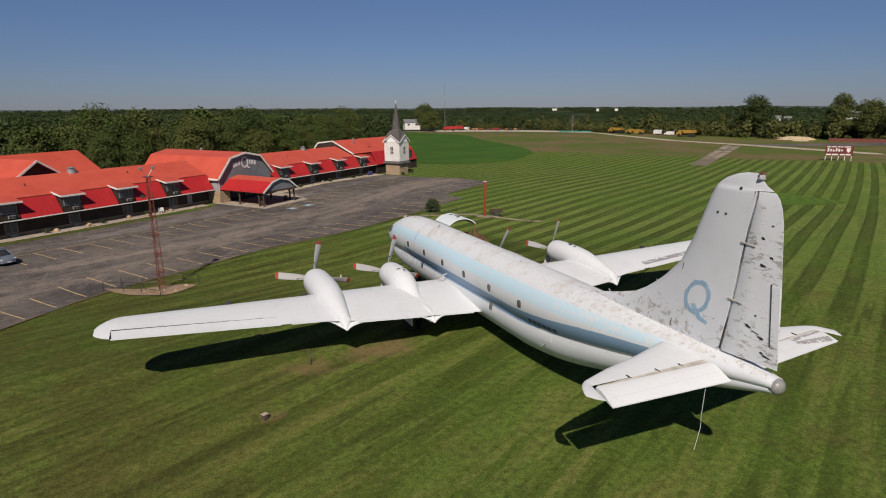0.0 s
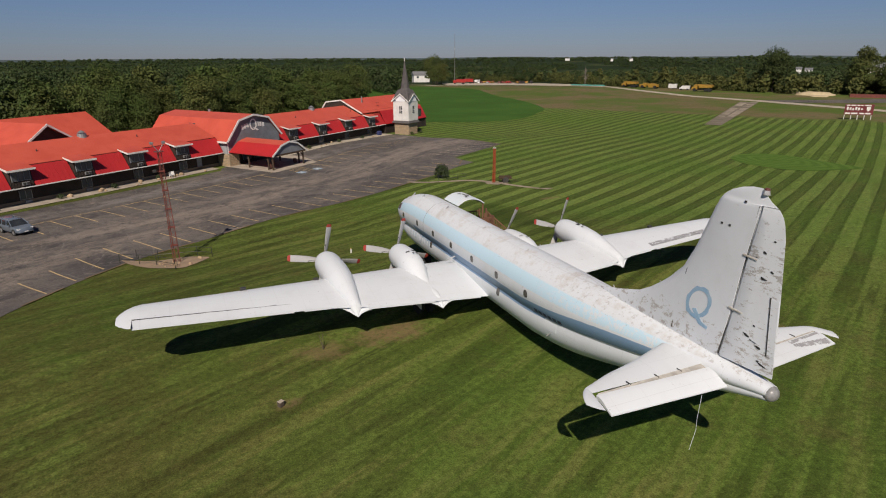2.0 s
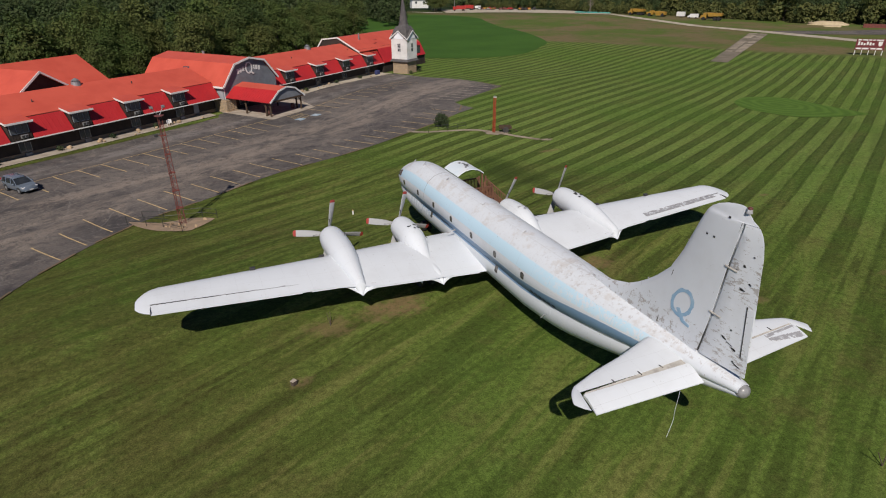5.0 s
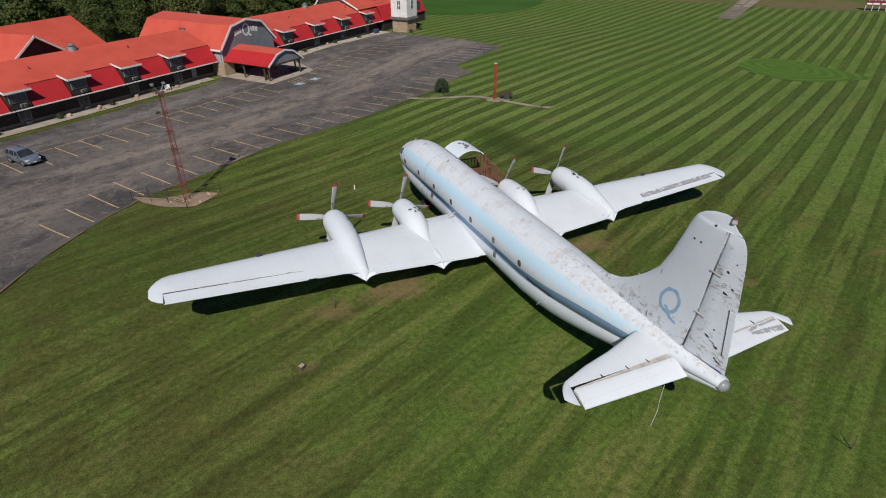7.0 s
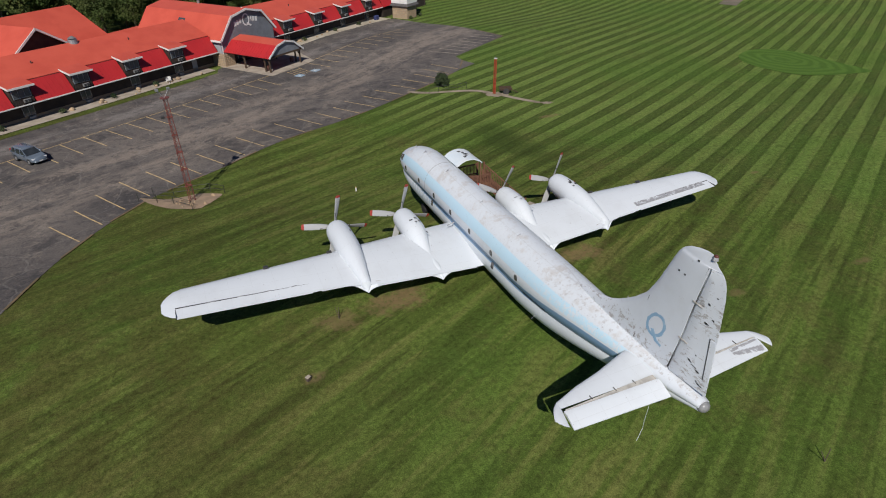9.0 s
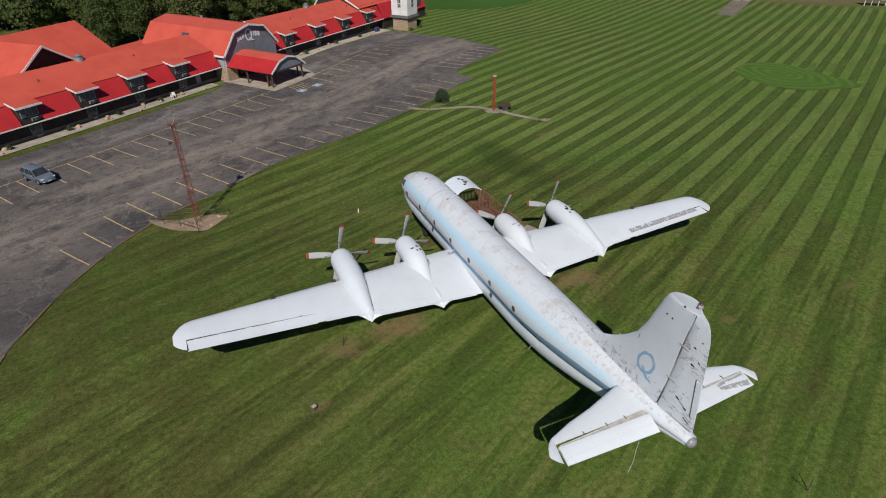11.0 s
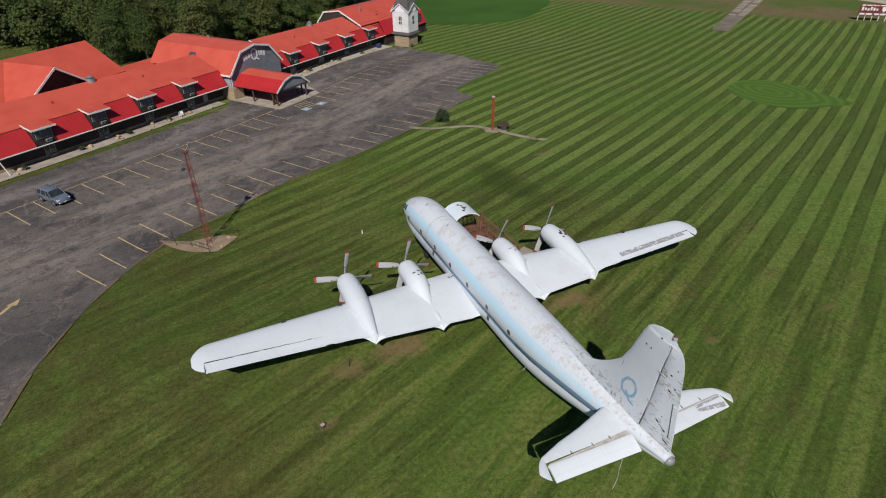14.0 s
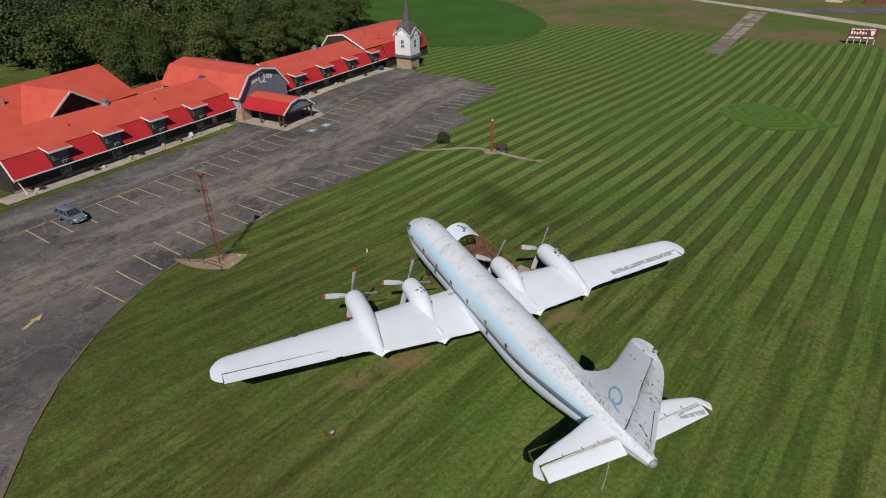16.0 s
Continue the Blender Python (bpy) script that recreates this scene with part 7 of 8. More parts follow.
# ---- parked car ----
CAR_PAINT = mottled("silver_blue_car_paint", (0.20, 0.24, 0.29), (0.18, 0.22, 0.27), 1.0, 0.25, spec=0.6, metal=0.35)
CAR_GLASS = mottled("tinted_car_glass", (0.025, 0.03, 0.035), (0.04, 0.045, 0.05), 1.0, 0.06, spec=0.8)
LAMP_CLEAR = mottled("clear_lamp_glass", (0.75, 0.75, 0.75), (0.6, 0.6, 0.6), 6.0, 0.1)
LAMP_RED = mottled("red_lamp_glass", (0.4, 0.02, 0.02), (0.3, 0.02, 0.02), 6.0, 0.15)
car = thing("car", "silver-blue compact sports utility car parked in a bay", "car", (-35.5, 48.0, h(-35.5, 48.0) + 0.06), (0, 0, math.degrees(math.atan2(-0.81, 0.59))))
# local x runs to the front, y to the left, z up
body = [(-2.25, 0.55, 0.45, 0.95, 0.70), (-2.2, 0.78, 0.36, 1.02, 0.84), (-1.9, 0.88, 0.32, 1.05, 0.90), (-1.0, 0.91, 0.30, 1.04, 0.91), (0.4, 0.91, 0.30, 1.02, 0.91), (1.2, 0.90, 0.30, 0.99, 0.88), (1.75, 0.88, 0.32, 0.92, 0.82), (2.1, 0.80, 0.36, 0.82, 0.72), (2.28, 0.62, 0.42, 0.70, 0.5)]
bm = bmesh.new()
loft(bm, [[(x, w * 0.9, z0), (x, w, z0 + 0.12), (x, w, z1 - 0.14), (x, tw, z1), (x, -tw, z1), (x, -w, z1 - 0.14), (x, -w, z0 + 0.12), (x, -w * 0.9, z0)] for x, w, z0, z1, tw in body])
bmesh.ops.recalc_face_normals(bm, faces=bm.faces)
shell = part("body", bm, CAR_PAINT, car, "silver-blue painted shell", 50)
bm = bmesh.new()
loft(bm, [[(x0, y, 1.0), (x1, y * 0.93, 1.28), (x2, y * 0.80, 1.56)] + [(x2, -y * 0.80, 1.56), (x1, -y * 0.93, 1.28), (x0, -y, 1.0)] for x0, x1, x2, y in ((-2.12, -2.02, -1.72, 0.84), (-1.2, -1.2, -1.2, 0.875), (0.0, -0.05, -0.1, 0.88), (1.12, 0.72, 0.32, 0.82))])
bmesh.ops.recalc_face_normals(bm, faces=bm.faces)
cabin = part("glasshouse", bm, CAR_GLASS, car, "dark tinted windows", 30)
bm = bmesh.new()
loft(bm, [[(x, y, 1.565), (x, y * 0.9, 1.63), (x, -y * 0.9, 1.63), (x, -y, 1.565), (x, -y * 0.97, 1.54), (x, y * 0.97, 1.54)] for x, y in ((-1.85, 0.62), (-1.6, 0.70), (-0.6, 0.73), (0.25, 0.68), (0.42, 0.60))])
bmesh.ops.recalc_face_normals(bm, faces=bm.faces)
part("roof", bm, CAR_PAINT, car, "", 50)
for y in (-1, 1):
    for (x0, z0), (x1, z1) in (((1.14, 1.0), (0.34, 1.57)), ((0.0, 1.0), (-0.1, 1.57)), ((-1.05, 1.0), (-1.05, 1.57)), ((-2.1, 1.0), (-1.72, 1.57))):
        part("pillar", rod(bmesh.new(), (x0, y * 0.875, z0), (x1, y * 0.71, z1), 0.045, 0.04, 6), CAR_PAINT, cabin)
    part("roof_rail", rod(bmesh.new(), (-1.6, y * 0.62, 1.67), (0.1, y * 0.62, 1.67), 0.022, 0.022, 6), METAL_GREY, car)
    part("mirror", boxed(0.62, 0.86, y * 1.0 - 0.09, y * 1.0 + 0.09, 1.0, 1.16, bevel=0.03), CAR_PAINT, car)
    part("headlight", boxed(1.86, 2.17, y * 0.66 - 0.16, y * 0.66 + 0.16, 0.68, 0.82, bevel=0.03), LAMP_CLEAR, car)
    part("tail_light", boxed(-2.24, -2.1, y * 0.74 - 0.09, y * 0.74 + 0.09, 0.95, 1.35, bevel=0.03), LAMP_RED, car)
    for x in (-1.32, 1.33):
        bm = bmesh.new()
        loft(bm, [[(x + r * math.cos(6.28318 * i / 20), y * 0.82 + w, 0.34 + r * math.sin(6.28318 * i / 20)) for i in range(20)] for w, r in ((-0.11, 0.26), (-0.10, 0.34), (0.10, 0.34), (0.11, 0.26))])
        bmesh.ops.recalc_face_normals(bm, faces=bm.faces)
        wh = part("wheel", bm, TIRE, car, "", 40)
        part("rim", rod(bmesh.new(), (x, y * 0.90, 0.34), (x, y * 0.945, 0.34), 0.22, 0.20, 14), METAL_GREY, wh)
        part("wheel_arch", rod(bmesh.new(), (x, y * 0.885, 0.36), (x, y * 0.915, 0.36), 0.40, 0.40, 18), BLACK, car)
part("grille", boxed(2.2, 2.27, -0.42, 0.42, 0.56, 0.68, bevel=0.02), BLACK, car)
part("bumper", boxed(2.1, 2.3, -0.7, 0.7, 0.36, 0.5, bevel=0.04), CAR_PAINT, car)
part("number_plate", boxed(2.29, 2.31, -0.2, 0.2, 0.42, 0.52), WHITE, car)

# ---- motel surroundings ----
for u, v in ((-10.3, 0.2), (-9.9, 0.4)):
    p = site(u, v)
    ch = thing("garden_chair", "white plastic garden chair on the motel walk", "chair", (*p, h(*p) + 0.09), (0, 0, ANGLE + worn.uniform(-40, 40)), "walk chairs")
    part("seat", boxed(-0.25, 0.25, -0.25, 0.25, 0.38, 0.43, bevel=0.01), WHITE, ch)
    part("backrest", boxed(-0.25, 0.25, 0.22, 0.27, 0.43, 0.9, bevel=0.01), WHITE, ch)
    for x in (-0.22, 0.22):
        part("armrest", boxed(x - 0.03, x + 0.03, -0.25, 0.25, 0.6, 0.64), WHITE, ch)
        for y in (-0.22, 0.22):
            part("leg", boxed(x - 0.025, x + 0.025, y - 0.025, y + 0.025, 0, 0.38), WHITE, ch)
for i in range(34):
    east_side = i % 2
    u = worn.uniform(17, 52) if east_side else worn.uniform(-39, -2)
    v = worn.uniform(-0.6, 1.6)
    p = site(u, v)
    bm = bmesh.new()
    bmesh.ops.create_icosphere(bm, subdivisions=2, radius=worn.uniform(0.14, 0.42))
    for vv in bm.verts:
        vv.co *= 1 + 0.25 * noise.noise(vv.co * 3 + Vector((i, 0, 0)))
        vv.co.z *= 0.75
    bmesh.ops.translate(bm, verts=bm.verts, vec=(*p, h(*p) + 0.22))
    solo("rock", bm, STONE, "rounded tan landscaping rock on the motel walk", "rock", group="walk rocks")
for u, v in ((-36.5, 0.6), (-28, 0.8), (-20, 0.7), (-12.5, 0.6), (24, 0.4), (34.5, 0.5), (55.3, -6.6), (60.0, -6.4), (43, 0.2)):
    v_, f_ = crown_arrays(0.7, 1.1, 260, 0.09, int(100 + u), 0.0)
    p = site(u, v)
    sh = thing("shrub", "low green shrub in the bed along the motel", "shrub", (*p, h(*p) + 0.05), (0, 0, 0), "walk shrubs")
    part("foliage", mesh_of("foliage", v_, f_, BUSH_LEAF), None, sh)
p = site(50.5, 0.4)
cover = thing("covered_grill", "dark blue covered grill beside the walk", "grill", (*p, h(*p) + 0.09), (0, 0, ANGLE))
part("cover", boxed(-0.7, 0.7, -0.4, 0.4, 0.0, 1.0, bevel=0.12), mottled("dark_blue_canvas", (0.03, 0.04, 0.12), (0.04, 0.05, 0.15), 2, 0.8), cover)
part("handle", rod(bmesh.new(), (-0.9, -0.2, 0.8), (-0.7, -0.2, 0.8), 0.03), DARK, cover)

# ---- roadside sign ----
SIGN_RED = mottled("maroon_sign_board", (0.17, 0.028, 0.030), (0.13, 0.022, 0.025), 0.8, 0.6)
s0, s1 = Vector((169.4, 82.0, 0)), Vector((174.6, 77.2, 0))
sgn = thing("billboard", "maroon roadside billboard with pale lettering on pale posts", "billboard", (s0.x, s0.y, h(172, 79.6)), (0, 0, math.degrees(math.atan2(s1.y - s0.y, s1.x - s0.x))))
sgn.scale = (0.86, 0.86, 0.86)
L = 8.2
part("panel", boxed(-0.3, L + 0.3, -0.08, 0.08, 1.7, 5.3), SIGN_RED, sgn)
for i in range(5):
    x = L * i / 4
    part("post", boxed(x - 0.09, x + 0.09, 0.083, 0.26, -0.2, 5.2), WHITE, sgn)
for x0, x1, z0, z1 in ((0.1, 1.2, 4.75, 5.1), (1.5, 3.0, 4.75, 5.1), (3.3, 4.2, 4.75, 5.1), (4.5, 5.2, 4.75, 5.1), (5.5, 7.6, 4.75, 5.1), (0.3, 5.4, 3.2, 4.4), (0.0, 1.6, 1.9, 2.4), (1.9, 3.8, 1.9, 2.4), (4.4, 5.9, 1.9, 2.4), (6.2, 7.8, 1.9, 2.4)):
    if z1 - z0 > 1:
        for k in range(6):
            part("letter_bar", boxed(x0 + 0.86 * k, x0 + 0.86 * k + 0.55, -0.10, -0.083, z0 + 0.1 * (k % 2), z1 - 0.25 * (k % 3)), WHITE, sgn)
    else:
        part("letter_bar", boxed(x0, x1, -0.10, -0.083, z0, z1), WHITE, sgn)
part("shield", loft(bmesh.new(), [[(6.3, y, 4.5), (7.6, y, 4.5), (7.5, y, 3.4), (6.95, y, 2.8), (6.4, y, 3.4)] for y in (-0.10, -0.083)]), WHITE, sgn)

# ---- far yard: plant, trucks and stores along the gravel road ----
MACHINE = mottled("construction_yellow", (0.42, 0.235, 0.03), (0.30, 0.17, 0.035), 0.8, 0.6)
TURQ = mottled("turquoise_pipe", (0.10, 0.36, 0.30), (0.08, 0.28, 0.24), 1.0, 0.5)
SAND = mottled("pale_sand", (0.52, 0.42, 0.27), (0.42, 0.33, 0.20), 0.5, 0.95)
TRUCK_RED = mottled("red_truck_paint", (0.42, 0.03, 0.025), (0.30, 0.03, 0.025), 1.0, 0.4)


def wheels(ob, xs, w, r):
    for x in xs:
        for y in (-w, w):
            bm = bmesh.new()
            loft(bm, [[(x + r * math.cos(6.28318 * i / 14), y + d, r + r * math.sin(6.28318 * i / 14)) for i in range(14)] for d in (-0.3, 0.3)])
            bmesh.ops.recalc_face_normals(bm, faces=bm.faces)
            part("wheel", bm, TIRE, ob)


def dump_truck(x, y, a, s, label):
    ob = thing("dump_truck", label, "dump truck", (x, y, h(x, y) + 0.05), (0, 0, a), "yard machines")
    ob.scale = (s, s, s)
    bm = bmesh.new()
    prism(bm, [(-5, 2.2), (1.2, 1.8), (2.0, 3.6), (-5.2, 3.4)], "y", -1.6, 1.6)
    part("dump_body", bm, MACHINE, ob)
    bm = bmesh.new()
    prism(bm, [(2.2, 1.0), (5.0, 1.0), (5.0, 2.2), (4.0, 2.4), (3.6, 3.5), (2.2, 3.5)], "y", -1.4, 1.4)
    part("cab", bm, MACHINE, ob)
    part("windscreen", boxed(3.8, 4.05, -1.2, 1.2, 2.5, 3.3), GLASS, ob)
    part("side_window", boxed(2.5, 3.5, -1.43, -1.402, 2.4, 3.3), GLASS, ob)
    part("chassis", boxed(-4.8, 4.8, -0.7, 0.7, 0.8, 1.3), DARK, ob)
    wheels(ob, (-3.8, -2.0, 3.4), 1.35, 0.85)


dump_truck(247.5, 206, 118, 1.05, "yellow articulated dump truck parked on gravel")
dump_truck(247, 262, 110, 1.0, "yellow dump truck parked at the field edge")
ob = thing("earth_scraper", "yellow earth scraper parked at the field edge", "scraper", (247, 246, h(247, 246)), (0, 0, 112), "yard machines")
bm = bmesh.new()
prism(bm, [(-6, 1.0), (-1, 0.6), (0.5, 2.6), (-2, 3.0), (-6, 2.6)], "y", -1.5, 1.5)
part("bowl", bm, MACHINE, ob)
bm = bmesh.new()
prism(bm, [(1.0, 1.0), (5.0, 1.0), (5.2, 2.3), (3.4, 2.4), (3.0, 3.2), (1.4, 3.2)], "y", -1.3, 1.3)
part("tractor", bm, MACHINE, ob)
part("gooseneck", rod(bmesh.new(), (-0.5, 0, 2.6), (1.6, 0, 2.4), 0.35), MACHINE, ob)
wheels(ob, (-4.8, 3.2), 1.4, 0.95)


def van(x, y, a, mat, label, cat, long=5.5):
    ob = thing(cat.replace(" ", "_"), label, cat, (x, y, h(x, y) + 0.05), (0, 0, a), "yard vehicles")
    bm = bmesh.new()
    prism(bm, [(-long / 2, 0.5), (long / 2, 0.5), (long / 2, 1.3), (long / 2 - 0.8, 1.5), (long / 2 - 1.3, 2.3), (-long / 2, 2.4)], "y", -1.0, 1.0)
    part("body", bm, mat, ob)
    part("window", boxed(long / 2 - 2.4, long / 2 - 1.35, -1.02, -1.002, 1.5, 2.1), GLASS, ob)
    wheels(ob, (-long / 2 + 1.0, long / 2 - 1.0), 0.75, 0.42)


van(251.5, 222, 120, WHITE, "white service truck parked on gravel", "service truck")
van(217, 412, 140, WHITE, "white van in the far yard", "van")
ob = thing("trailer", "white box trailer standing on gravel", "trailer", (252, 231.5, h(252, 231.5)), (0, 0, 115), "yard vehicles")
part("box", boxed(-2.2, 2.2, -1.1, 1.1, 0.7, 3.0, bevel=0.05), WHITE, ob)
part("drawbar", rod(bmesh.new(), (2.2, 0, 0.7), (3.4, 0, 0.6), 0.08), DARK, ob)
wheels(ob, (-0.3,), 0.8, 0.4)
for x, y, a in ((181, 372, 150), (196, 388, 140)):
    ob = thing("red_truck", "red stake truck in the far yard", "truck", (x, y, h(x, y)), (0, 0, a), "yard vehicles")
    part("cab", boxed(2.6, 4.6, -1.1, 1.1, 0.8, 3.0, bevel=0.15), TRUCK_RED, ob)
    bm = bmesh.new()
    prism(bm, [(-4.5, 1.3), (2.3, 1.3), (2.3, 3.6), (-4.9, 3.6)], "y", -1.25, 1.25)
    part("box", bm, TRUCK_RED, ob)
    wheels(ob, (-3.4, -2.2, 3.4), 1.0, 0.5)
yard = random.Random(9)
for i in range(26):
    t = i / 25
    x, y = 205 + 30 * t + yard.uniform(-3, 3), 398 - 42 * t + yard.uniform(-3, 3)
    m_ = yard.choice((DARK, RUST, MACHINE, METAL_GREY, RUST, TRUCK_RED))
    ob = thing("farm_implement", "rusty farm implement standing in a row on gravel", "farm implement", (x, y, h(x, y)), (0, 0, yard.uniform(0, 360)), "yard implements")
    bm = bmesh.new()
    prism(bm, [(-1.6, 0.5), (1.5, 0.5), (1.2, 1.1), (0.2, 1.3 + yard.uniform(0, 0.9)), (-1.4, 1.1)], "y", -0.9, 0.9)
    part("frame", bm, m_, ob)
    part("drawbar", rod(bmesh.new(), (1.4, 0, 0.6), (2.8, 0, 0.4), 0.09), DARK, ob)
    wheels(ob, (-0.6,), 1.0, 0.55)
for k in range(3):
    for j in range(3):
        x, y = 233 + 3.9 * j, 304 - 7.2 * j
        a = Vector((x + 0.6 * k, y + 0.3 * k, h(x, y) + 0.45))
        bmq = rod(bmesh.new(), a, a + Vector((3.2, -6.4, 0)), 0.42, 0.42, 10)
        solo("pipe", bmq, TURQ, "turquoise plastic pipe in a stack on the ground", "pipe", group="pipe stack")
for x, y, sx, sy, sz in ((270, 158, 9, 4.5, 2.0), (276, 172, 5, 3, 1.2), (262, 150, 4, 3, 1.0)):
    bm = bmesh.new()
    bmesh.ops.create_icosphere(bm, subdivisions=4, radius=1)
    for vv in bm.verts:
        vv.co *= 1 + 0.18 * noise.noise(vv.co * 2.2 + Vector((x, y, 0)))
    bmesh.ops.transform(bm, matrix=Matrix.Translation((x, y, h(x, y) - 0.2)) @ Matrix.Rotation(radians(-50), 4, "Z") @ Matrix.Diagonal((sx, sy, sz, 1)), verts=bm.verts)
    solo("sand_heap", bm, SAND, "pale heap of sand beside the road", "sand heap", group="sand heaps", smooth=60)
ob = thing("steel_stack", "long low stack of rusty red steel beams", "steel stack", (276, 132, h(276, 132)), (0, 0, -55))
for k in range(4):
    part("beam", boxed(-11, 11, -1.2 + 0.6 * k, -0.75 + 0.6 * k, 0.0, 1.4 + 0.1 * (k % 2)), RUST, ob)
ob = thing("radio_mast", "thin grey guyed radio mast", "mast", (181, 380, h(181, 380)))
part("shaft", rod(bmesh.new(), (0, 0, 0), (0, 0, 36), 0.22, 0.12, 6), METAL_GREY, ob)
part("lamp", rod(bmesh.new(), (0, 0, 25), (0, 0, 25.6), 0.3, 0.3, 6), WHITE, ob)


def far_house(x, y, w, d, hh, a, label, silo=False, lift=0.0):
    ob = thing("farm_building", label, "farm building", (x, y, h(x, y) + lift), (0, 0, a), "far farms")
    part("wall", boxed(-w / 2, w / 2, -d / 2, d / 2, -6, hh), WHITE, ob)
    bm = bmesh.new()
    prism(bm, [(-d / 2 - 0.6, hh - 0.2), (0, hh + d * 0.32), (d / 2 + 0.6, hh - 0.2)], "x", -w / 2 - 0.5, w / 2 + 0.5)
    part("roof", bm, METAL_GREY, ob)
    for i in range(max(2, int(w / 7))):
        xx = -w / 2 + (i + 0.5) * w / max(2, int(w / 7))
        part("window", boxed(xx - 1, xx + 1, -d / 2 - 0.06, -d / 2 - 0.004, hh * 0.4, hh * 0.75), GLASS, ob)
    if silo:
        part("silo", rod(bmesh.new(), (w * 0.2, d, -6), (w * 0.2, d, hh * 2.0), 3.2, 3.2, 16), WHITE, ob)


def farm_at(px_az, dist, w, d, hh, z, a, label, silo=False):
    x, y = -17 + dist * math.sin(radians(px_az)), -28 + dist * math.cos(radians(px_az))
    far_house(x, y, w, d, hh, a, label, silo, z - h(x, y))


farm_at(22.6, 560, 15, 9, 5.0, -5.0, -10, "white farm building among trees", False)
farm_at(60.3, 900, 30, 12, 6, -3.5, -60, "large white farm building with a silo", True)
farm_at(56.3, 950, 9, 7, 3.0, -6.0, -55, "small white far farm building")
farm_at(55.6, 1000, 7, 6, 3.0, -5.5, -55, "small white far farm building")
farm_at(36.5, 2100, 16, 8, 1.2, 7.0, -35, "long white far farm building")
farm_at(40.5, 1900, 7, 8, 1.6, 6.0, -38, "white far farm building", True)
farm_at(42.2, 1950, 10, 8, 1.2, 6.0, -40, "low white far farm building")

# ---- single trees and scrub at the field's far edge ----
EDGE_LEAF = leaf_material("field_edge_leaves", (0.070, 0.098, 0.026), (0.110, 0.132, 0.036), (0.095, 0.100, 0.030))
BIG = []
for k, (hh, ww, n) in enumerate(((19, 17, 7200), (21, 15, 7200), (16, 13, 5000))):
    v, f = crown_arrays(hh, ww, n, 0.36, 200 + k, 0.06)
    BIG.append((finish(trunk_bmesh(hh, ww, 30 + k), "trunk", BARK), mesh_of("crown", v, f, EDGE_LEAF)))


def big_tree(k, x, y, s, label):
    t = thing("tree", label, "tree", (x, y, h(x, y)), (0, 0, 47 * k + x), "field edge trees")
    t.scale = (s, s, s)
    part("trunk", BIG[k][0], None, t)
    part("crown", BIG[k][1], None, t)


for k, x, y, s in ((0, 277, 186, 1.1), (1, 292, 150, 1.05), (2, 296, 138, 1.2), (0, 300, 128, 1.0), (2, 284, 192, 0.9), (1, 172, 392, 0.9), (2, 168, 376, 0.95), (2, 161, 371, 0.85), (0, 176, 410, 1.05)):
    big_tree(k, x, y, s, "large leafy broadleaf tree at the far side of the field")
bare = thing("bare_tree", "pale leafless tree in front of the far woods", "tree", (244, 303, h(244, 303)))
bm = bmesh.new()
rod(bm, (0, 0, 0), (0, 0, 9), 0.35, 0.12, 7)
tw = random.Random(8)
for i in range(46):
    z = tw.uniform(2.5, 9)
    t = tw.uniform(0, 6.28)
    r_ = (11 - z) * 0.35
    rod(bm, (0, 0, z), (r_ * math.cos(t), r_ * math.sin(t), z + tw.uniform(2.0, 4.5)), 0.09, 0.02, 4)
part("branches", bm, mottled("pale_dead_wood", (0.22, 0.19, 0.16), (0.16, 0.14, 0.12), 2, 0.9), bare)
# scrub and young trees along the road, and a gap-toothed second row
vs, fs, base = [], [], 0
SCRUB = [crown_arrays(5.5, 5.5, 260, 0.55, 300 + k, 0.0) for k in range(4)] + [crown_arrays(8.5, 5.0, 260, 0.6, 310, 0.0, 0.5)]
for i in range(420):
    az = rng.uniform(27, 66)
    dd = max(356, 482 - 4.6 * (az - 26)) + 80 * (1 - float(ease(33, 39, az))) + rng.uniform(-8, 26)
    x, y = -17 + dd * math.sin(radians(az)), -28 + dd * math.cos(radians(az))
    mass([(x, y)], rng.uniform(0.6, 1.25), SCRUB)
SCRUB_LEAF = leaf_material("roadside_scrub_leaves", (0.080, 0.100, 0.028), (0.140, 0.140, 0.042), (0.070, 0.082, 0.026))
tagged(new("roadside_scrub", mesh_of("roadside_scrub", np.concatenate(vs), np.concatenate(fs), SCRUB_LEAF)), "uneven green scrub along the gravel road", "scrub", kind="stuff")

# far wooded ridges; the blue-grey of distant haze is painted into their colour
RIDGE_MAT = mottled("haze_tinted_ridge", (0.075, 0.105, 0.115), (0.095, 0.12, 0.125), 0.002, 0.9, fine=0.02)
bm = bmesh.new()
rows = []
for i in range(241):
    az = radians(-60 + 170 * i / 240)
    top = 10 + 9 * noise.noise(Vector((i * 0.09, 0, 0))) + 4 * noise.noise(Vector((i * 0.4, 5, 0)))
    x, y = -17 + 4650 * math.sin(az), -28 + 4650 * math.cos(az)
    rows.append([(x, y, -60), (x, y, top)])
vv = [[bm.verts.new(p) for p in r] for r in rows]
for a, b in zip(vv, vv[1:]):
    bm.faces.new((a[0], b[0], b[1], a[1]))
solo("backdrop", bm, RIDGE_MAT, "wooded ridge along the horizon with haze painted into its colour", "hills", "structure")

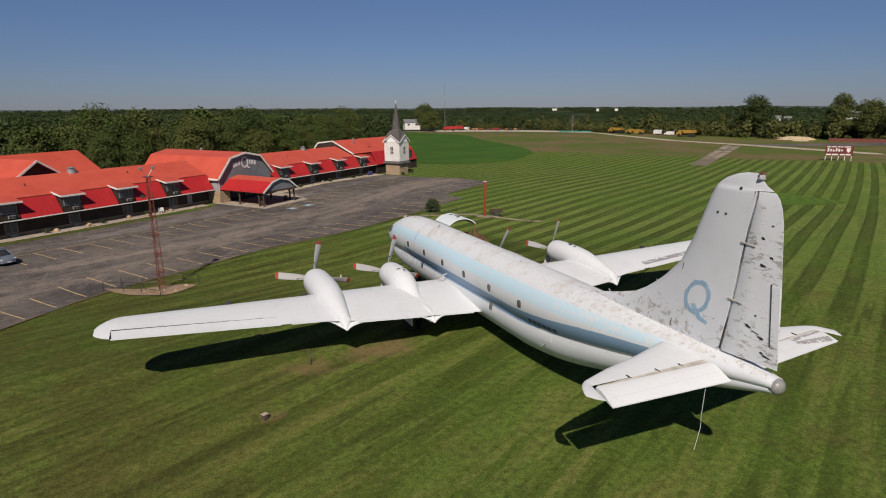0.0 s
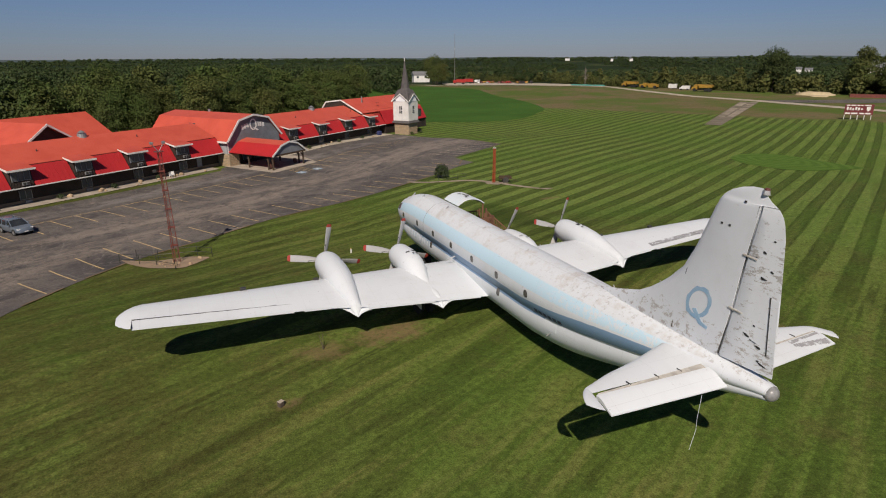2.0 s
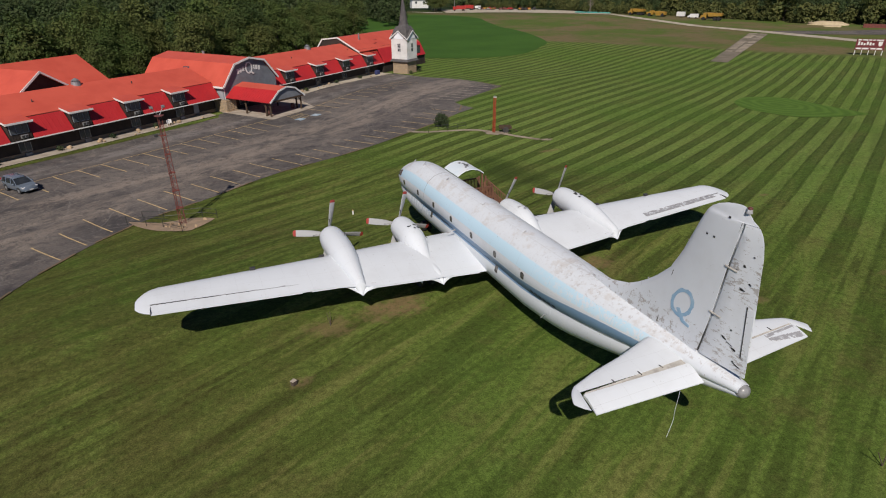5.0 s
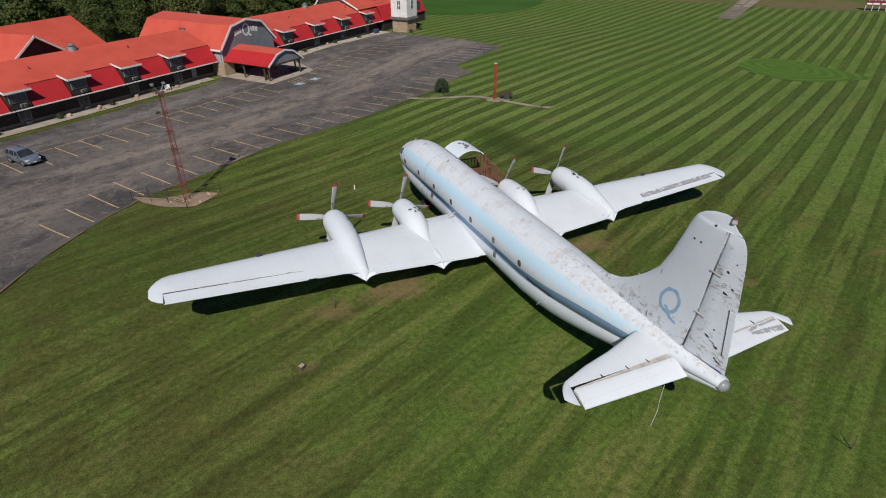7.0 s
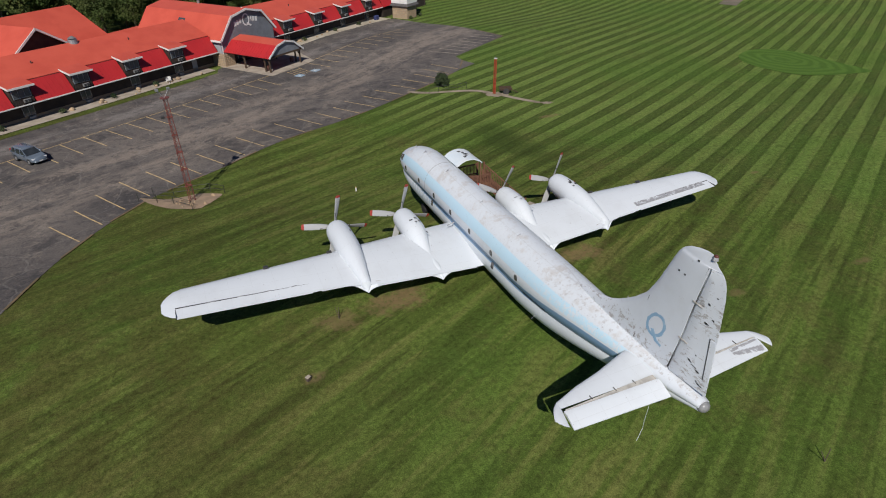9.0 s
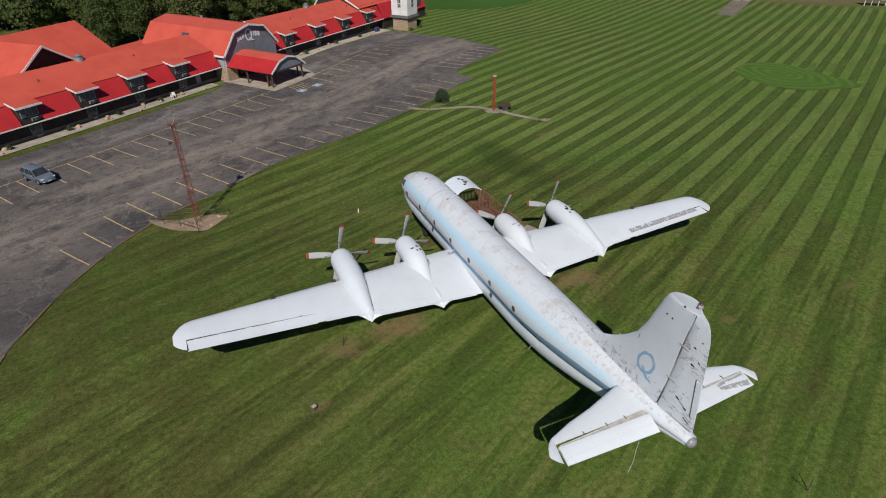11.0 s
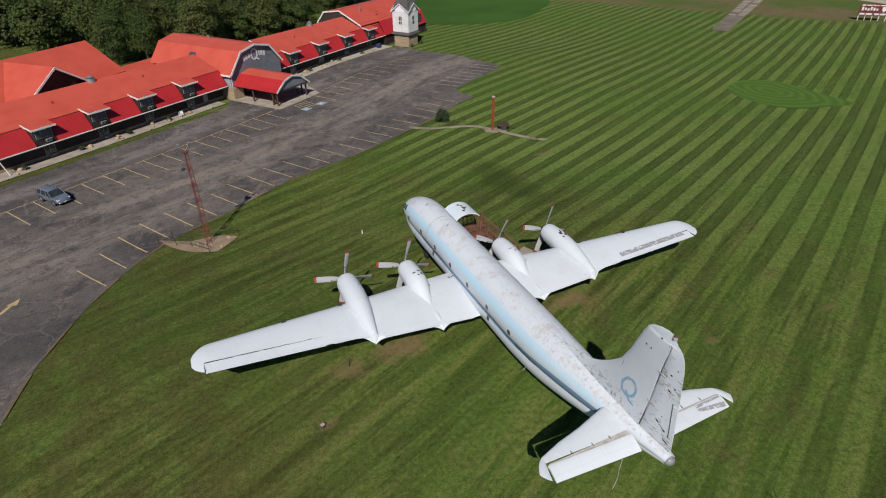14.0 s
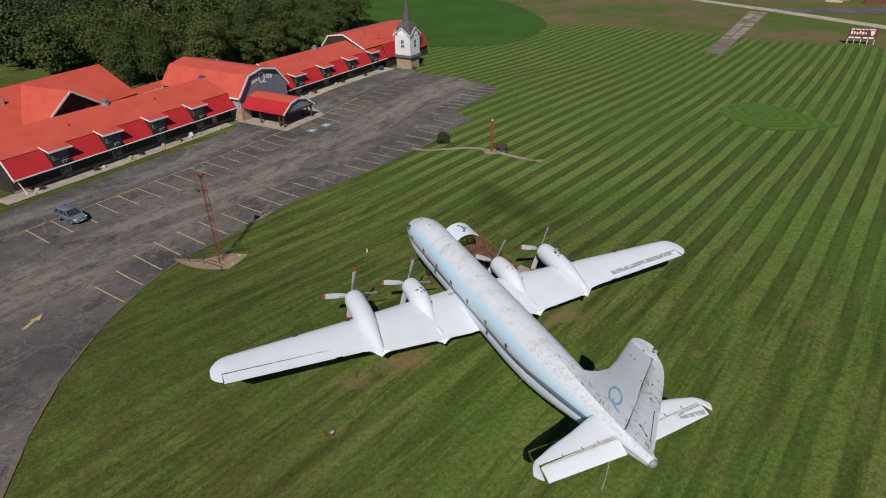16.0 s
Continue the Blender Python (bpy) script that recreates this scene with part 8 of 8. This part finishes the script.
# ---- stonework, piece by piece ----
def stone_wall(parent, x0, x1, z0, z1, y, outward, axis="x", seed=1, size=0.42):
    """Roughly coursed field stones proud of the mortar on one face of a wall."""
    r = random.Random(seed)
    kinds = []
    for k in range(6):
        bm = bmesh.new()
        bmesh.ops.create_icosphere(bm, subdivisions=1, radius=0.5)
        for v in bm.verts:
            v.co *= r.uniform(0.86, 1.08)
            v.co = Vector((max(-0.43, min(0.43, v.co.x)), v.co.y, max(-0.43, min(0.43, v.co.z))))
        kinds.append(finish(bm, "stone", STONE))
    z = z0
    while z < z1 - 0.1:
        hh = min(size * r.uniform(0.6, 0.95), z1 - z)
        x = x0
        while x < x1 - 0.08:
            w = min(size * r.uniform(0.8, 1.7), x1 - x)
            ob = part("stone", r.choice(kinds), None, parent)
            c = (x + w / 2, y, z + hh / 2)
            if axis == "x":
                ob.matrix_basis = Matrix.LocRotScale(c, None, (w * 1.08, 0.16, hh * 1.08))
            else:
                ob.matrix_basis = Matrix.LocRotScale((y, c[0], c[2]), Euler((0, 0, radians(90))), (w * 1.08, 0.16, hh * 1.08))
            x += w
        z += hh


stone_wall(pier, BX0 - 0.35, BX0 + 2.0, 0, 2.28, -0.5, -1, "x", 3)
stone_wall(pier, -0.5, 4.0, 0, 2.28, BX0 - 0.35, -1, "y", 4)
base_part = [o for o in steeple.children if o.name.startswith("stone_base")][0]
stone_wall(base_part, SX - HW + 0.15, SX + HW - 0.15, 0, 3.05, SY - HW + 0.15, -1, "x", 5, 0.5)
stone_wall(base_part, SY - HW + 0.15, SY + HW - 0.15, 0, 3.05, SX - HW + 0.15, -1, "y", 6, 0.5)

# clapboards of the steeple and shingle courses of the gables
for k, (axis, s) in enumerate((("x", -1), ("y", -1))):
    for i in range(24):
        z = 3.62 + 0.205 * i
        if axis == "x":
            bm = boxed(SX - HW - 0.01, SX + HW + 0.01, SY - HW - 0.03, SY - HW - 0.002, z, z + 0.19)
        else:
            bm = boxed(SX - HW - 0.03, SX - HW - 0.002, SY - HW - 0.01, SY + HW + 0.01, z, z + 0.19)
        part("clapboard", bm, WHITE, steeple)
fw = [o for o in barn.children if o.name.startswith("front_wall")][0]
for i in range(26):
    z = 2.35 + 0.25 * i
    half = float(np.interp(z, (0, 4.75, 8.05, 8.85), (6.6, 6.6, 3.65, 0.3))) - 0.08
    if half > 0.4:
        part("shingle_course", boxed(BC - half, BC + half, -0.035, -0.003, z, z + 0.225), GREY_SHINGLE, fw)
